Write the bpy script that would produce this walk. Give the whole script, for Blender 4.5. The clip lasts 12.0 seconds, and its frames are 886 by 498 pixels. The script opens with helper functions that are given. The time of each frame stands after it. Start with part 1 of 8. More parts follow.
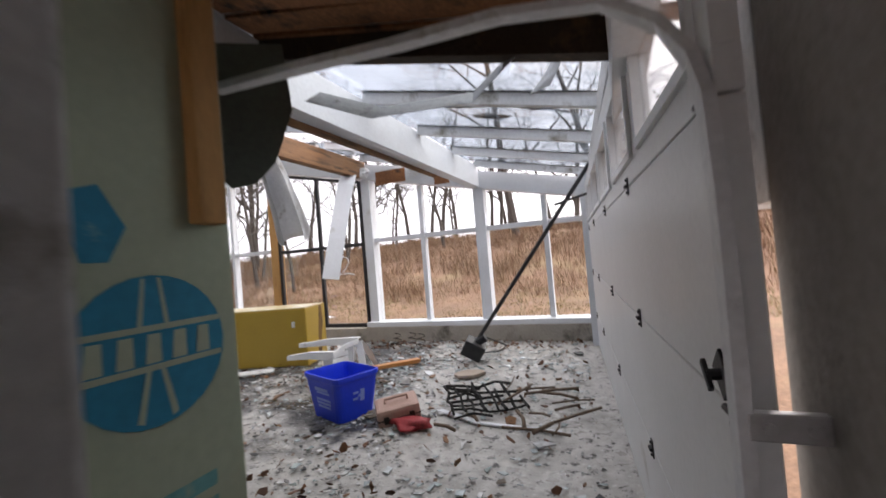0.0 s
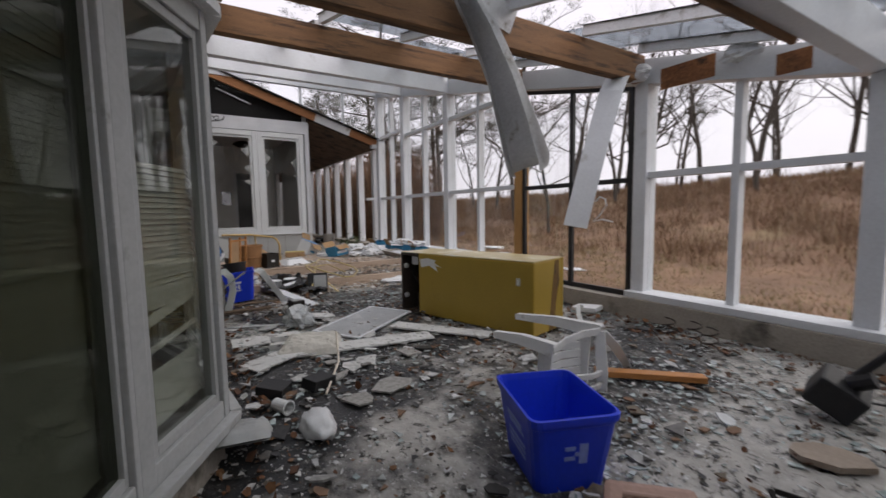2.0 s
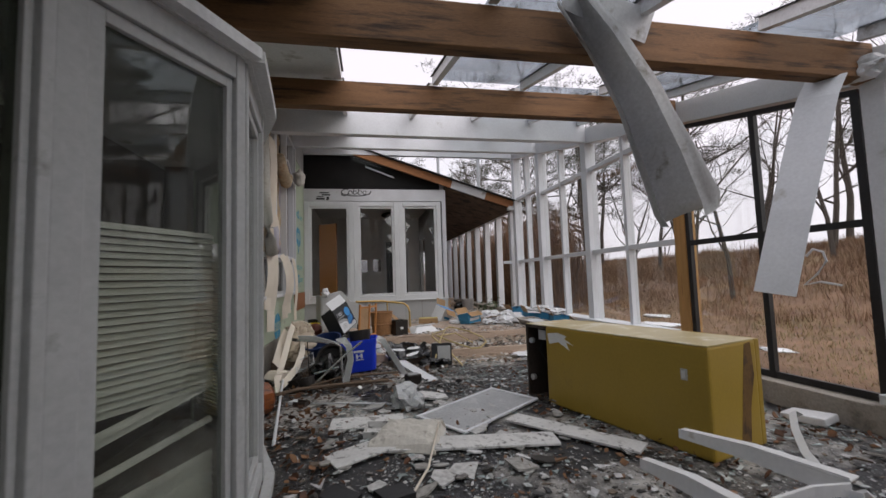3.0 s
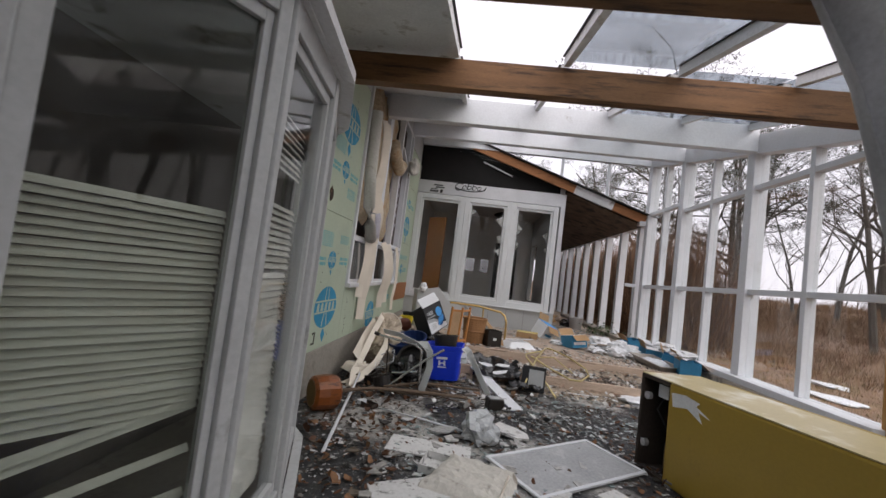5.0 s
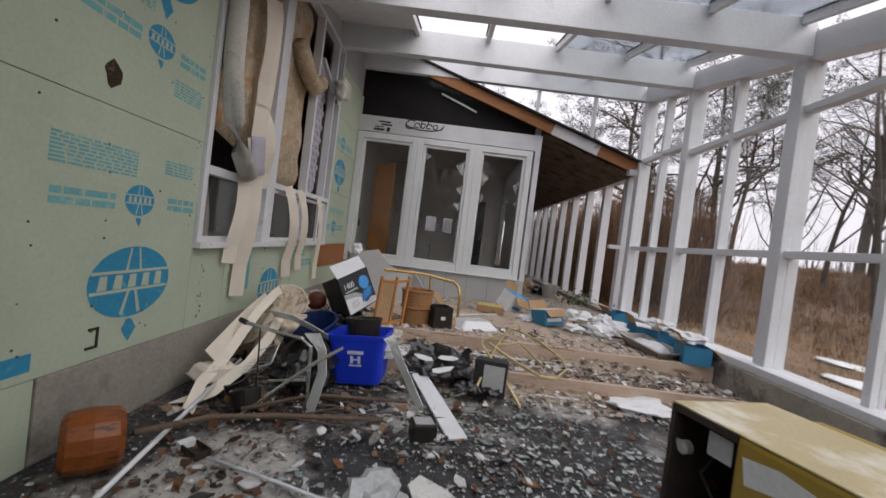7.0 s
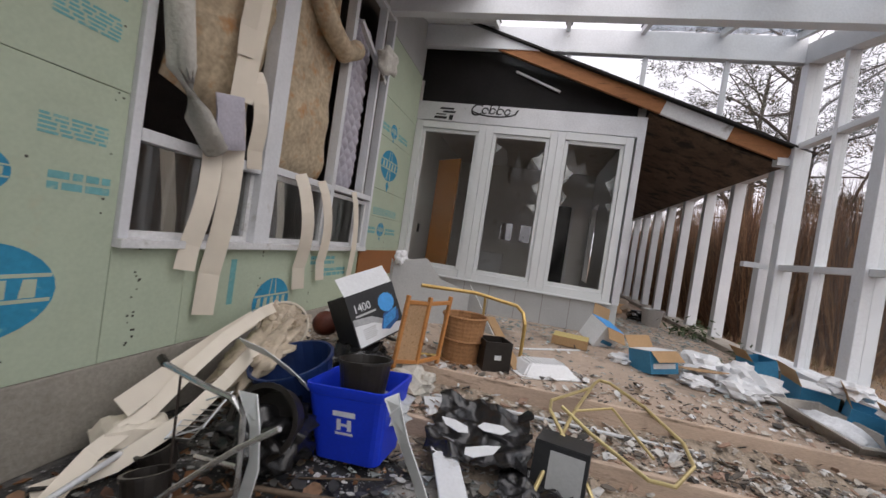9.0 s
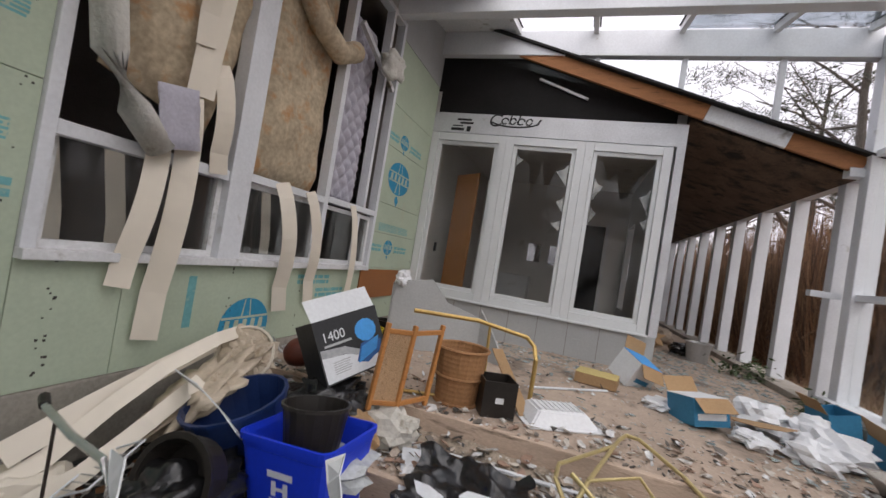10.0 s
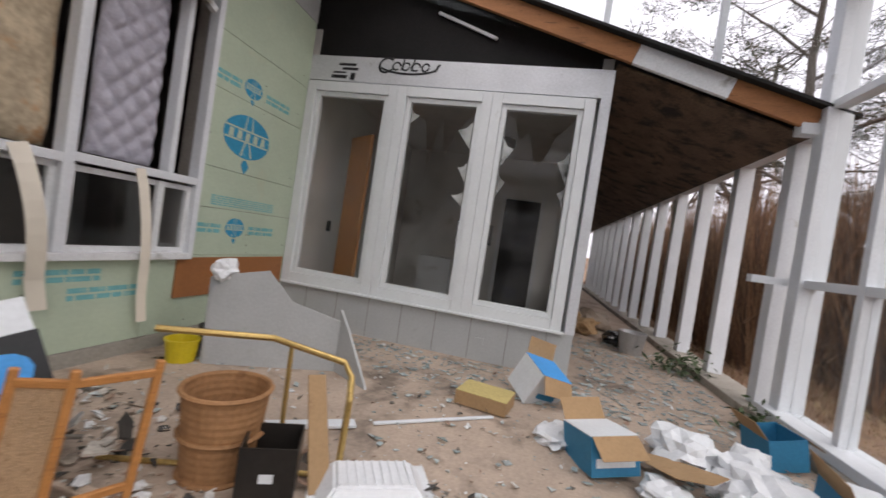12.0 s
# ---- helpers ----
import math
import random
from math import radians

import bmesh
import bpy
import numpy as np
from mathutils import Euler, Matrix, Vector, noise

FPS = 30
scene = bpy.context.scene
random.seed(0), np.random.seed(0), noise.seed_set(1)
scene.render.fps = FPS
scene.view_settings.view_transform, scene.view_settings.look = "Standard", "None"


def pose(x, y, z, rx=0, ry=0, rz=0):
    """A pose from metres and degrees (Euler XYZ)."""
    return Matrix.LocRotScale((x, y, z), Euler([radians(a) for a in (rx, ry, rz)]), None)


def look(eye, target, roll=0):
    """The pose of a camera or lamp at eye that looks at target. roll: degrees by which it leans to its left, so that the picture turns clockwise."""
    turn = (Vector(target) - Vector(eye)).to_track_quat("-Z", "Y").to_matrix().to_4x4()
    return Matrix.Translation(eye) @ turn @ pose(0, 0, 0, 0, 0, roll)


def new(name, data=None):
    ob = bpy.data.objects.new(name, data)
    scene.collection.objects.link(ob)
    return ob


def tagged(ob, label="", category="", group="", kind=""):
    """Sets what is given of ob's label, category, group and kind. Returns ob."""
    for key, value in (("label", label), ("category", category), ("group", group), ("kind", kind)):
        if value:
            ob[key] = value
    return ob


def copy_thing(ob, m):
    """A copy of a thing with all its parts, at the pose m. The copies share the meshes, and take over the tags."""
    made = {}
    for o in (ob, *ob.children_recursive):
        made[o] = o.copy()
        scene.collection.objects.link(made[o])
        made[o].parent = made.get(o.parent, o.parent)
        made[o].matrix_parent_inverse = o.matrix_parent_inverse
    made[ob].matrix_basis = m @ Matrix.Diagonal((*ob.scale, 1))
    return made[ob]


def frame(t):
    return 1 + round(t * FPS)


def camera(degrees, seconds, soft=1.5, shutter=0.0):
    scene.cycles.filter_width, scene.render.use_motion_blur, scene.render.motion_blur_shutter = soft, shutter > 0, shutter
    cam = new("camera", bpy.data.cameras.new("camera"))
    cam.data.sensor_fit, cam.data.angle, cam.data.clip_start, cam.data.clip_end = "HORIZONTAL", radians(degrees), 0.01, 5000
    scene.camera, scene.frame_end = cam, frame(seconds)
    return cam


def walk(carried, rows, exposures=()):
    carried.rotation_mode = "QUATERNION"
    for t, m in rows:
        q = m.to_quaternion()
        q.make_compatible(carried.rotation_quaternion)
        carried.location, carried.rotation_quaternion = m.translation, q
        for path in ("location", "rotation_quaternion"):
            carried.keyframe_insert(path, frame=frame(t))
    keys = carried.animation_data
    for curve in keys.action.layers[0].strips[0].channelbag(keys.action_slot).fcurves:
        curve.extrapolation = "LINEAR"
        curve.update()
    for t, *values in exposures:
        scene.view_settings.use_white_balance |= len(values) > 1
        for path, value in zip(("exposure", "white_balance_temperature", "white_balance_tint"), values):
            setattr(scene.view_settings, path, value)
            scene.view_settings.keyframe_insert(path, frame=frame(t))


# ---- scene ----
cam = camera(93.7, 12.0, shutter=0.25)
EXPOSURES = [(0.0, 1.5), (0.5, 1.0), (1.0, 0.72), (1.5, 0.52), (2.0, 0.4), (2.5, 0.4), (3.0, 0.42), (3.5, 0.56), (5.5, 0.66), (6.0, 0.48), (6.5, 0.48), (7.0, 0.58), (9.0, 0.75), (10.0, 0.75), (10.5, 0.68), (11.0, 0.85), (12.0, 0.9)]
PATH = [
    (0, (0.556, 0.376, 1.249), (-0.206, 2.224, 1.299), -4.8),
    (0.5, (0.397, 0.881, 1.237), (-0.237, 2.767, 1.033), -6.6),
    (1, (0.167, 1.403, 1.279), (-0.765, 3.173, 1.285), -3.7),
    (1.5, (-0.096, 1.624, 1.254), (-1.587, 2.947, 1.092), -2.1),
    (2, (-0.294, 1.839, 1.277), (-1.989, 2.886, 1.099), -0.9),
    (2.5, (-0.501, 2.123, 1.312), (-2.429, 2.654, 1.251), -2.6),
    (3, (-0.822, 2.441, 1.283), (-2.779, 2.831, 1.427), -1.9),
    (3.5, (-1.032, 2.614, 1.396), (-3.014, 2.867, 1.484), 1.8),
    (3.7, (-1.06, 2.66, 1.405), (-3.056, 2.68, 1.526), -0.9),
    (5.3, (-1.701, 2.645, 1.385), (-3.692, 2.49, 1.498), 7.5),
    (5.5, (-1.966, 2.679, 1.402), (-3.959, 2.568, 1.525), 4.8),
    (6, (-2.336, 2.865, 1.383), (-4.336, 2.814, 1.356), 4.8),
    (6.5, (-2.813, 2.967, 1.363), (-4.805, 3.033, 1.194), 5.4),
    (7, (-3.208, 3.059, 1.375), (-5.207, 3.041, 1.334), 7.2),
    (7.2, (-3.373, 3.097, 1.384), (-5.371, 3.001, 1.391), 7.1),
    (8.8, (-4.454, 3.221, 1.352), (-6.412, 2.815, 1.318), 9.4),
    (9, (-4.587, 3.286, 1.374), (-6.54, 2.858, 1.329), 8.5),
    (9.5, (-4.813, 3.412, 1.4), (-6.774, 3.025, 1.336), 8.3),
    (10, (-5.163, 3.473, 1.395), (-7.067, 2.863, 1.426), 9.3),
    (10.5, (-5.691, 3.539, 1.473), (-7.564, 2.84, 1.541), 4.5),
    (11, (-6.023, 3.713, 1.517), (-7.912, 3.059, 1.476), 5.7),
    (11.5, (-6.235, 3.92, 1.606), (-8.095, 3.191, 1.532), 6.3),
    (12, (-6.536, 4.087, 1.572), (-8.486, 3.643, 1.529), 8.6),
]
walk(cam, [(t, look(eye, target, roll)) for t, eye, target, roll in PATH], EXPOSURES)

# ---- light: an overcast winter day ----
world = bpy.data.worlds.new("overcast_sky")
scene.world = world
world.use_nodes = True
wn, wl = world.node_tree.nodes, world.node_tree.links
sky = wn.new("ShaderNodeTexSky")
sky.sky_type, sky.sun_disc = "NISHITA", False
sky.sun_elevation, sky.sun_rotation = radians(38), radians(20)
sky.air_density, sky.dust_density, sky.ozone_density = 1.0, 6.0, 1.0
# thick cloud: the sky's own colour drawn most of the way to grey
grey = wn.new("ShaderNodeMix")
grey.data_type = "RGBA"
grey.inputs["Factor"].default_value = 0.86
grey.inputs["B"].default_value = (9.6, 9.0, 9.75, 1)
wl.new(sky.outputs[0], grey.inputs["A"])
wl.new(grey.outputs["Result"], wn["Background"].inputs[0])
wn["Background"].inputs[1].default_value = 0.09
sun = new("sun", bpy.data.lights.new("sun", "SUN"))
sun.data.energy, sun.data.angle, sun.data.color = 1.5, radians(100), (1.0, 0.97, 0.93)
sun.matrix_world = look((3, 8, 12), (-4, 3, 0))

# ---- materials ----


def shader(name):
    m = bpy.data.materials.new(name)
    m.use_nodes = True
    n = m.node_tree.nodes
    return m, n, m.node_tree.links, n["Principled BSDF"]


def mat(name, base, rough=0.6, metal=0.0, vary=0.18, scale=3.0, fine=45.0, bump=0.15, stain=None, amount=0.5, stain_scale=1.5,
        each=0.0, stretch=(1, 1, 1), spec=0.4):
    """A worn surface: base colour varied at two scales, stains with shapes of their own, fine relief."""
    m, n, l, b = shader(name)
    co = n.new("ShaderNodeTexCoord")
    mp = n.new("ShaderNodeMapping")
    mp.inputs["Scale"].default_value = stretch
    l.new(co.outputs["Object"], mp.inputs["Vector"])
    big, small = n.new("ShaderNodeTexNoise"), n.new("ShaderNodeTexNoise")
    for node, sc, de in ((big, scale, 5), (small, fine, 3)):
        node.inputs["Scale"].default_value, node.inputs["Detail"].default_value = sc, de
        l.new(mp.outputs[0], node.inputs["Vector"])
    add = n.new("ShaderNodeMath")
    add.operation = "ADD"
    l.new(big.outputs[0], add.inputs[0])
    l.new(small.outputs[0], add.inputs[1])
    rng = n.new("ShaderNodeMapRange")
    rng.inputs["From Min"].default_value, rng.inputs["From Max"].default_value = 0.65, 1.35
    rng.inputs["To Min"].default_value, rng.inputs["To Max"].default_value = 1 - vary, 1 + vary
    l.new(add.outputs[0], rng.inputs["Value"])
    value = rng.outputs[0]
    if each:
        info = n.new("ShaderNodeObjectInfo")
        r2 = n.new("ShaderNodeMapRange")
        r2.inputs["To Min"].default_value, r2.inputs["To Max"].default_value = 1 - each, 1 + each
        l.new(info.outputs["Random"], r2.inputs["Value"])
        mu = n.new("ShaderNodeMath")
        mu.operation = "MULTIPLY"
        l.new(value, mu.inputs[0])
        l.new(r2.outputs[0], mu.inputs[1])
        value = mu.outputs[0]
    col = n.new("ShaderNodeVectorMath")
    col.operation = "SCALE"
    col.inputs[0].default_value = base
    l.new(value, col.inputs["Scale"])
    out = col.outputs[0]
    if stain:
        sn = n.new("ShaderNodeTexNoise")
        sn.inputs["Scale"].default_value, sn.inputs["Detail"].default_value, sn.inputs["Roughness"].default_value = stain_scale, 8, 0.65
        l.new(mp.outputs[0], sn.inputs["Vector"])
        ra = n.new("ShaderNodeMapRange")
        ra.inputs["From Min"].default_value, ra.inputs["From Max"].default_value = 0.68 - 0.3 * amount, 0.78 - 0.25 * amount
        l.new(sn.outputs[0], ra.inputs["Value"])
        mx = n.new("ShaderNodeMix")
        mx.data_type = "RGBA"
        mx.inputs["B"].default_value = (*stain, 1)
        l.new(ra.outputs[0], mx.inputs["Factor"])
        l.new(out, mx.inputs["A"])
        out = mx.outputs["Result"]
    l.new(out, b.inputs["Base Color"])
    b.inputs["Roughness"].default_value, b.inputs["Metallic"].default_value = rough, metal
    b.inputs["Specular IOR Level"].default_value = spec
    if bump:
        bp = n.new("ShaderNodeBump")
        bp.inputs["Strength"].default_value, bp.inputs["Distance"].default_value = bump, 0.01
        l.new(add.outputs[0], bp.inputs["Height"])
        l.new(bp.outputs[0], b.inputs["Normal"])
    return m


def glass(name, tint=(0.93, 0.96, 0.95), dirt=0.25, dirt_col=(0.55, 0.56, 0.54), gloss=0.6, scale=2.0):
    """Thin clear sheet with a film of dirt and a Fresnel gloss."""
    m, n, l, b = shader(name)
    n.remove(b)
    tr, gl, di = n.new("ShaderNodeBsdfTransparent"), n.new("ShaderNodeBsdfGlossy"), n.new("ShaderNodeBsdfDiffuse")
    tr.inputs[0].default_value, di.inputs[0].default_value = (*tint, 1), (*dirt_col, 1)
    gl.inputs["Roughness"].default_value = 0.03
    fr = n.new("ShaderNodeFresnel")
    fr.inputs[0].default_value = 1.5
    sc = n.new("ShaderNodeMath")
    sc.operation = "MULTIPLY"
    sc.inputs[1].default_value = gloss
    l.new(fr.outputs[0], sc.inputs[0])
    m1, m2 = n.new("ShaderNodeMixShader"), n.new("ShaderNodeMixShader")
    l.new(sc.outputs[0], m1.inputs[0])
    l.new(tr.outputs[0], m1.inputs[1])
    l.new(gl.outputs[0], m1.inputs[2])
    co, no, ra = n.new("ShaderNodeTexCoord"), n.new("ShaderNodeTexNoise"), n.new("ShaderNodeMapRange")
    no.inputs["Scale"].default_value, no.inputs["Detail"].default_value = scale, 7
    ra.inputs["From Min"].default_value, ra.inputs["From Max"].default_value = 0.35, 0.75
    ra.inputs["To Max"].default_value = dirt
    l.new(co.outputs["Object"], no.inputs["Vector"])
    l.new(no.outputs[0], ra.inputs["Value"])
    l.new(ra.outputs[0], m2.inputs[0])
    l.new(m1.outputs[0], m2.inputs[1])
    l.new(di.outputs[0], m2.inputs[2])
    l.new(m2.outputs[0], n["Material Output"].inputs[0])
    return m


WHITE = mat("white_paint", (0.65, 0.67, 0.7), 0.5, stain=(0.36, 0.35, 0.32), amount=0.12, stain_scale=2.5, vary=0.08)
WHITE_DIRTY = mat("weathered_white_paint", (0.66, 0.67, 0.68), 0.6, stain=(0.24, 0.22, 0.18), amount=0.35, stain_scale=3.0, vary=0.14)
VINYL = mat("white_vinyl", (0.68, 0.7, 0.71), 0.38, stain=(0.4, 0.39, 0.36), amount=0.1, vary=0.05, bump=0.05)
# white vinyl with stains; the eaves' shade is put into its darker base
SHADEVINYL = mat("eaves_shaded_vinyl", (0.44, 0.45, 0.45), 0.45, stain=(0.2, 0.19, 0.17), amount=0.25, stain_scale=3, vary=0.1, bump=0.05)
DOORWHITE = mat("white_enamelled_steel", (0.68, 0.69, 0.69), 0.45, stain=(0.42, 0.4, 0.36), amount=0.08, stain_scale=1.2, vary=0.05, bump=0.05)
CREAM = mat("cream_vinyl_strip", (0.72, 0.66, 0.56), 0.42, stain=(0.42, 0.37, 0.28), amount=0.12, stain_scale=0.8, vary=0.05, fine=6, bump=0.03)
RAFTER = mat("bare_brown_timber", (0.17, 0.085, 0.035), 0.7, stain=(0.035, 0.017, 0.008), amount=0.58, stain_scale=2.2, vary=0.3, stretch=(6, 0.6, 6), bump=0.3)
LUMBER = mat("yellow_lumber", (0.42, 0.23, 0.08), 0.7, stain=(0.2, 0.09, 0.03), amount=0.3, stain_scale=4, vary=0.22, stretch=(8, 8, 0.7), bump=0.25)
ORANGEWOOD = mat("orange_varnished_wood", (0.46, 0.2, 0.06), 0.45, stain=(0.25, 0.09, 0.03), amount=0.25, stain_scale=5, vary=0.2, stretch=(2, 2, 12))
DARKWOOD = mat("dark_rotten_wood", (0.035, 0.024, 0.017), 0.85, stain=(0.1, 0.06, 0.035), amount=0.4, stain_scale=5, vary=0.4, bump=0.5)
# tar felt of the roof deck; also black painted where voids lie in shade
BLACKVOID = mat("black_felt_and_void", (0.012, 0.011, 0.011), 0.9, vary=0.3)
GREEN = mat("pale_green_foam_board", (0.43, 0.5, 0.385), 0.75, stain=(0.46, 0.46, 0.33), amount=0.22, stain_scale=1.6, vary=0.07, bump=0.06)
BLUEPRINT = mat("blue_print", (0.03, 0.25, 0.42), 0.7, stain=(0.2, 0.42, 0.45), amount=0.2, stain_scale=12, vary=0.15, bump=0.0)
PALEBLUE = mat("faded_blue_print", (0.16, 0.4, 0.42), 0.75, stain=(0.34, 0.48, 0.4), amount=0.45, stain_scale=14, vary=0.15, bump=0.0)
FOIL = mat("foil_faced_board", (0.6, 0.61, 0.63), 0.42, metal=0.15, stain=(0.33, 0.32, 0.31), amount=0.2, stain_scale=4, vary=0.12)
BLACKINK = mat("black_ink", (0.02, 0.02, 0.022), 0.7, bump=0.0)
GREYPANEL = mat("pale_grey_panelling", (0.42, 0.43, 0.43), 0.6, stain=(0.3, 0.29, 0.27), amount=0.2, vary=0.08)
CONCRETE = mat("damp_concrete", (0.3, 0.28, 0.245), 0.8, stain=(0.12, 0.11, 0.095), amount=0.45, stain_scale=1.3, vary=0.2, bump=0.4)
KERB = mat("stained_concrete_kerb", (0.34, 0.31, 0.27), 0.85, stain=(0.1, 0.09, 0.075), amount=0.4, stain_scale=2.5, vary=0.22, bump=0.4)
PLASTER = mat("stained_plaster", (0.66, 0.64, 0.61), 0.8, stain=(0.36, 0.32, 0.27), amount=0.25, vary=0.12)
BLACKMETAL = mat("black_painted_metal", (0.018, 0.018, 0.02), 0.5, vary=0.3)
STEEL = mat("galvanised_steel", (0.5, 0.5, 0.5), 0.4, metal=0.8, vary=0.15)
YELLOW = mat("mustard_enamel", (0.33, 0.22, 0.032), 0.42, stain=(0.2, 0.13, 0.03), amount=0.1, stain_scale=2, vary=0.08, bump=0.05)
YELLOWTOP = mat("pale_blotched_enamel", (0.5, 0.42, 0.22), 0.32, stain=(0.74, 0.71, 0.62), amount=0.55, stain_scale=3, vary=0.12, bump=0.12)
RUST = mat("dark_rusty_steel", (0.035, 0.025, 0.02), 0.8, stain=(0.16, 0.07, 0.03), amount=0.3, stain_scale=7, vary=0.4)
BLUE = mat("blue_plastic", (0.012, 0.045, 0.62), 0.4, stain=(0.05, 0.09, 0.5), amount=0.12, stain_scale=5, vary=0.08, bump=0.05)
CLEAR = glass("window_glass", (0.97, 0.98, 0.98), dirt=0.02, gloss=0.14)
ROOFGLASS = glass("grimy_roof_glass", (0.74, 0.78, 0.81), dirt=0.3, dirt_col=(0.5, 0.54, 0.58), gloss=0.4, scale=1.3)
DARKGLASS = glass("house_window_glass", (0.95, 0.96, 0.96), dirt=0.06, dirt_col=(0.4, 0.4, 0.39), gloss=0.28)
# insect-screened pane; its dark tint also carries the alcove's shade
SHADEGLASS = glass("shade_tinted_screen_glass", (0.47, 0.49, 0.45), dirt=0.05, dirt_col=(0.1, 0.11, 0.09), gloss=0.15)
# tint puts the dark room's shade into the glass, besides a film of grime
DIMGLASS = glass("dim_grimy_glass", (0.78, 0.8, 0.78), dirt=0.06, dirt_col=(0.3, 0.3, 0.29), gloss=0.35)
BLIND = mat("ivory_blind_slats", (0.74, 0.74, 0.67), 0.5, vary=0.08, each=0.06)
# stained wall whose dark base puts the rooms' lack of light into colour
DARKROOM = mat("shade_dark_wall", (0.24, 0.22, 0.2), 0.8, stain=(0.1, 0.09, 0.08), amount=0.3)



def floor_mat():
    """Concrete under damp black mould, wet patches, grit and pale chips."""
    m, n, l, b = shader("mouldy_wet_concrete")
    co = n.new("ShaderNodeTexCoord")
    def tex(scale, detail, rough=0.6):
        t = n.new("ShaderNodeTexNoise")
        t.inputs["Scale"].default_value, t.inputs["Detail"].default_value, t.inputs["Roughness"].default_value = scale, detail, rough
        l.new(co.outputs["Object"], t.inputs["Vector"])
        return t.outputs[0]
    def rng(src, a, c, lo=0.0, hi=1.0):
        r = n.new("ShaderNodeMapRange")
        for k, v in zip(("From Min", "From Max", "To Min", "To Max"), (a, c, lo, hi)):
            r.inputs[k].default_value = v
        l.new(src, r.inputs["Value"])
        return r.outputs[0]
    def mix(fac, a, c):
        x = n.new("ShaderNodeMix")
        x.data_type = "RGBA"
        l.new(fac, x.inputs["Factor"])
        for k, v in (("A", a), ("B", c)):
            if isinstance(v, tuple):
                x.inputs[k].default_value = (*v, 1)
            else:
                l.new(v, x.inputs[k])
        return x.outputs["Result"]
    base = mix(rng(tex(9, 6), 0.35, 0.7), (0.46, 0.445, 0.42), (0.29, 0.275, 0.255))
    sep = n.new("ShaderNodeSeparateXYZ")
    l.new(co.outputs["Object"], sep.inputs[0])
    # mould thins out towards the east end
    east_clear = rng(sep.outputs[0], -2.4, 0.0, 0.0, 0.26)
    less = n.new("ShaderNodeMath")
    less.operation = "SUBTRACT"
    l.new(tex(0.75, 9, 0.62), less.inputs[0])
    l.new(east_clear, less.inputs[1])
    mould = rng(less.outputs[0], 0.41, 0.5)
    base = mix(mould, base, (0.026, 0.027, 0.03))
    spot = rng(tex(11, 8, 0.75), 0.55, 0.6)
    base = mix(spot, base, (0.03, 0.028, 0.025))
    chips = rng(tex(26, 6, 0.75), 0.59, 0.64)
    base = mix(chips, base, (0.56, 0.56, 0.55))
    base = mix(rng(tex(60, 3), 0.66, 0.7), base, (0.2, 0.12, 0.07))
    l.new(base, b.inputs["Base Color"])
    l.new(rng(tex(1.6, 5), 0.4, 0.62, 0.22, 0.75), b.inputs["Roughness"])
    bp = n.new("ShaderNodeBump")
    bp.inputs["Strength"].default_value, bp.inputs["Distance"].default_value = 0.6, 0.01
    l.new(tex(40, 5), bp.inputs["Height"])
    l.new(bp.outputs[0], b.inputs["Normal"])
    return m


FLOORMAT = floor_mat()

# ---- building helpers ----


def box(bm, lo, hi, bevel=0.0):
    lo, hi = [min(a, b) for a, b in zip(lo, hi)], [max(a, b) for a, b in zip(lo, hi)]
    c = [(a + b) / 2 for a, b in zip(lo, hi)]
    r = bmesh.ops.create_cube(bm, size=1, matrix=Matrix.LocRotScale(c, None, [max(b - a, 1e-4) for a, b in zip(lo, hi)]))
    if bevel:
        es = list({e for v in r["verts"] for e in v.link_edges})
        bmesh.ops.bevel(bm, geom=es, offset=bevel, segments=2, affect="EDGES", profile=0.6)
    return bm


def beam(bm, a, b, w, h, bevel=0.0, turn=0.0):
    """A straight piece from a to b, w across and h upright."""
    a, b = Vector(a), Vector(b)
    q = (b - a).to_track_quat("X", "Z").to_matrix().to_4x4()
    m = Matrix.Translation((a + b) / 2) @ q @ pose(0, 0, 0, turn) @ Matrix.Diagonal(((b - a).length, w, h, 1))
    r = bmesh.ops.create_cube(bm, size=1, matrix=m)
    if bevel:
        bmesh.ops.bevel(bm, geom=list({e for v in r["verts"] for e in v.link_edges}), offset=bevel, segments=1, affect="EDGES")
    return bm


def tube(bm, pts, r, sides=8, taper=1.0):
    """A round bar along pts."""
    pts = [Vector(p) for p in pts]
    rings = []
    for i, p in enumerate(pts):
        d = (pts[min(i + 1, len(pts) - 1)] - pts[max(i - 1, 0)]).normalized()
        side = d.cross((0, 0, 1) if abs(d.z) < 0.95 else (1, 0, 0)).normalized()
        up = side.cross(d)
        rr = r * (1 + (taper - 1) * i / max(len(pts) - 1, 1))
        rings.append([bm.verts.new(p + rr * (math.cos(k * math.tau / sides) * side + math.sin(k * math.tau / sides) * up)) for k in range(sides)])
    for a, b in zip(rings, rings[1:]):
        for k in range(sides):
            bm.faces.new((a[k], b[k], b[(k + 1) % sides], a[(k + 1) % sides]))
    bm.faces.new(rings[0])
    bm.faces.new(rings[-1][::-1])
    return bm


def prism(bm, outline, depth, m=Matrix.Identity(4)):
    """A flat outline in the local xy plane, raised by depth along z."""
    lo = [bm.verts.new(m @ Vector((x, y, 0))) for x, y in outline]
    hi = [bm.verts.new(m @ Vector((x, y, depth))) for x, y in outline]
    bm.faces.new(lo[::-1])
    bm.faces.new(hi)
    for i in range(len(lo)):
        j = (i + 1) % len(lo)
        bm.faces.new((lo[i], lo[j], hi[j], hi[i]))
    return bm


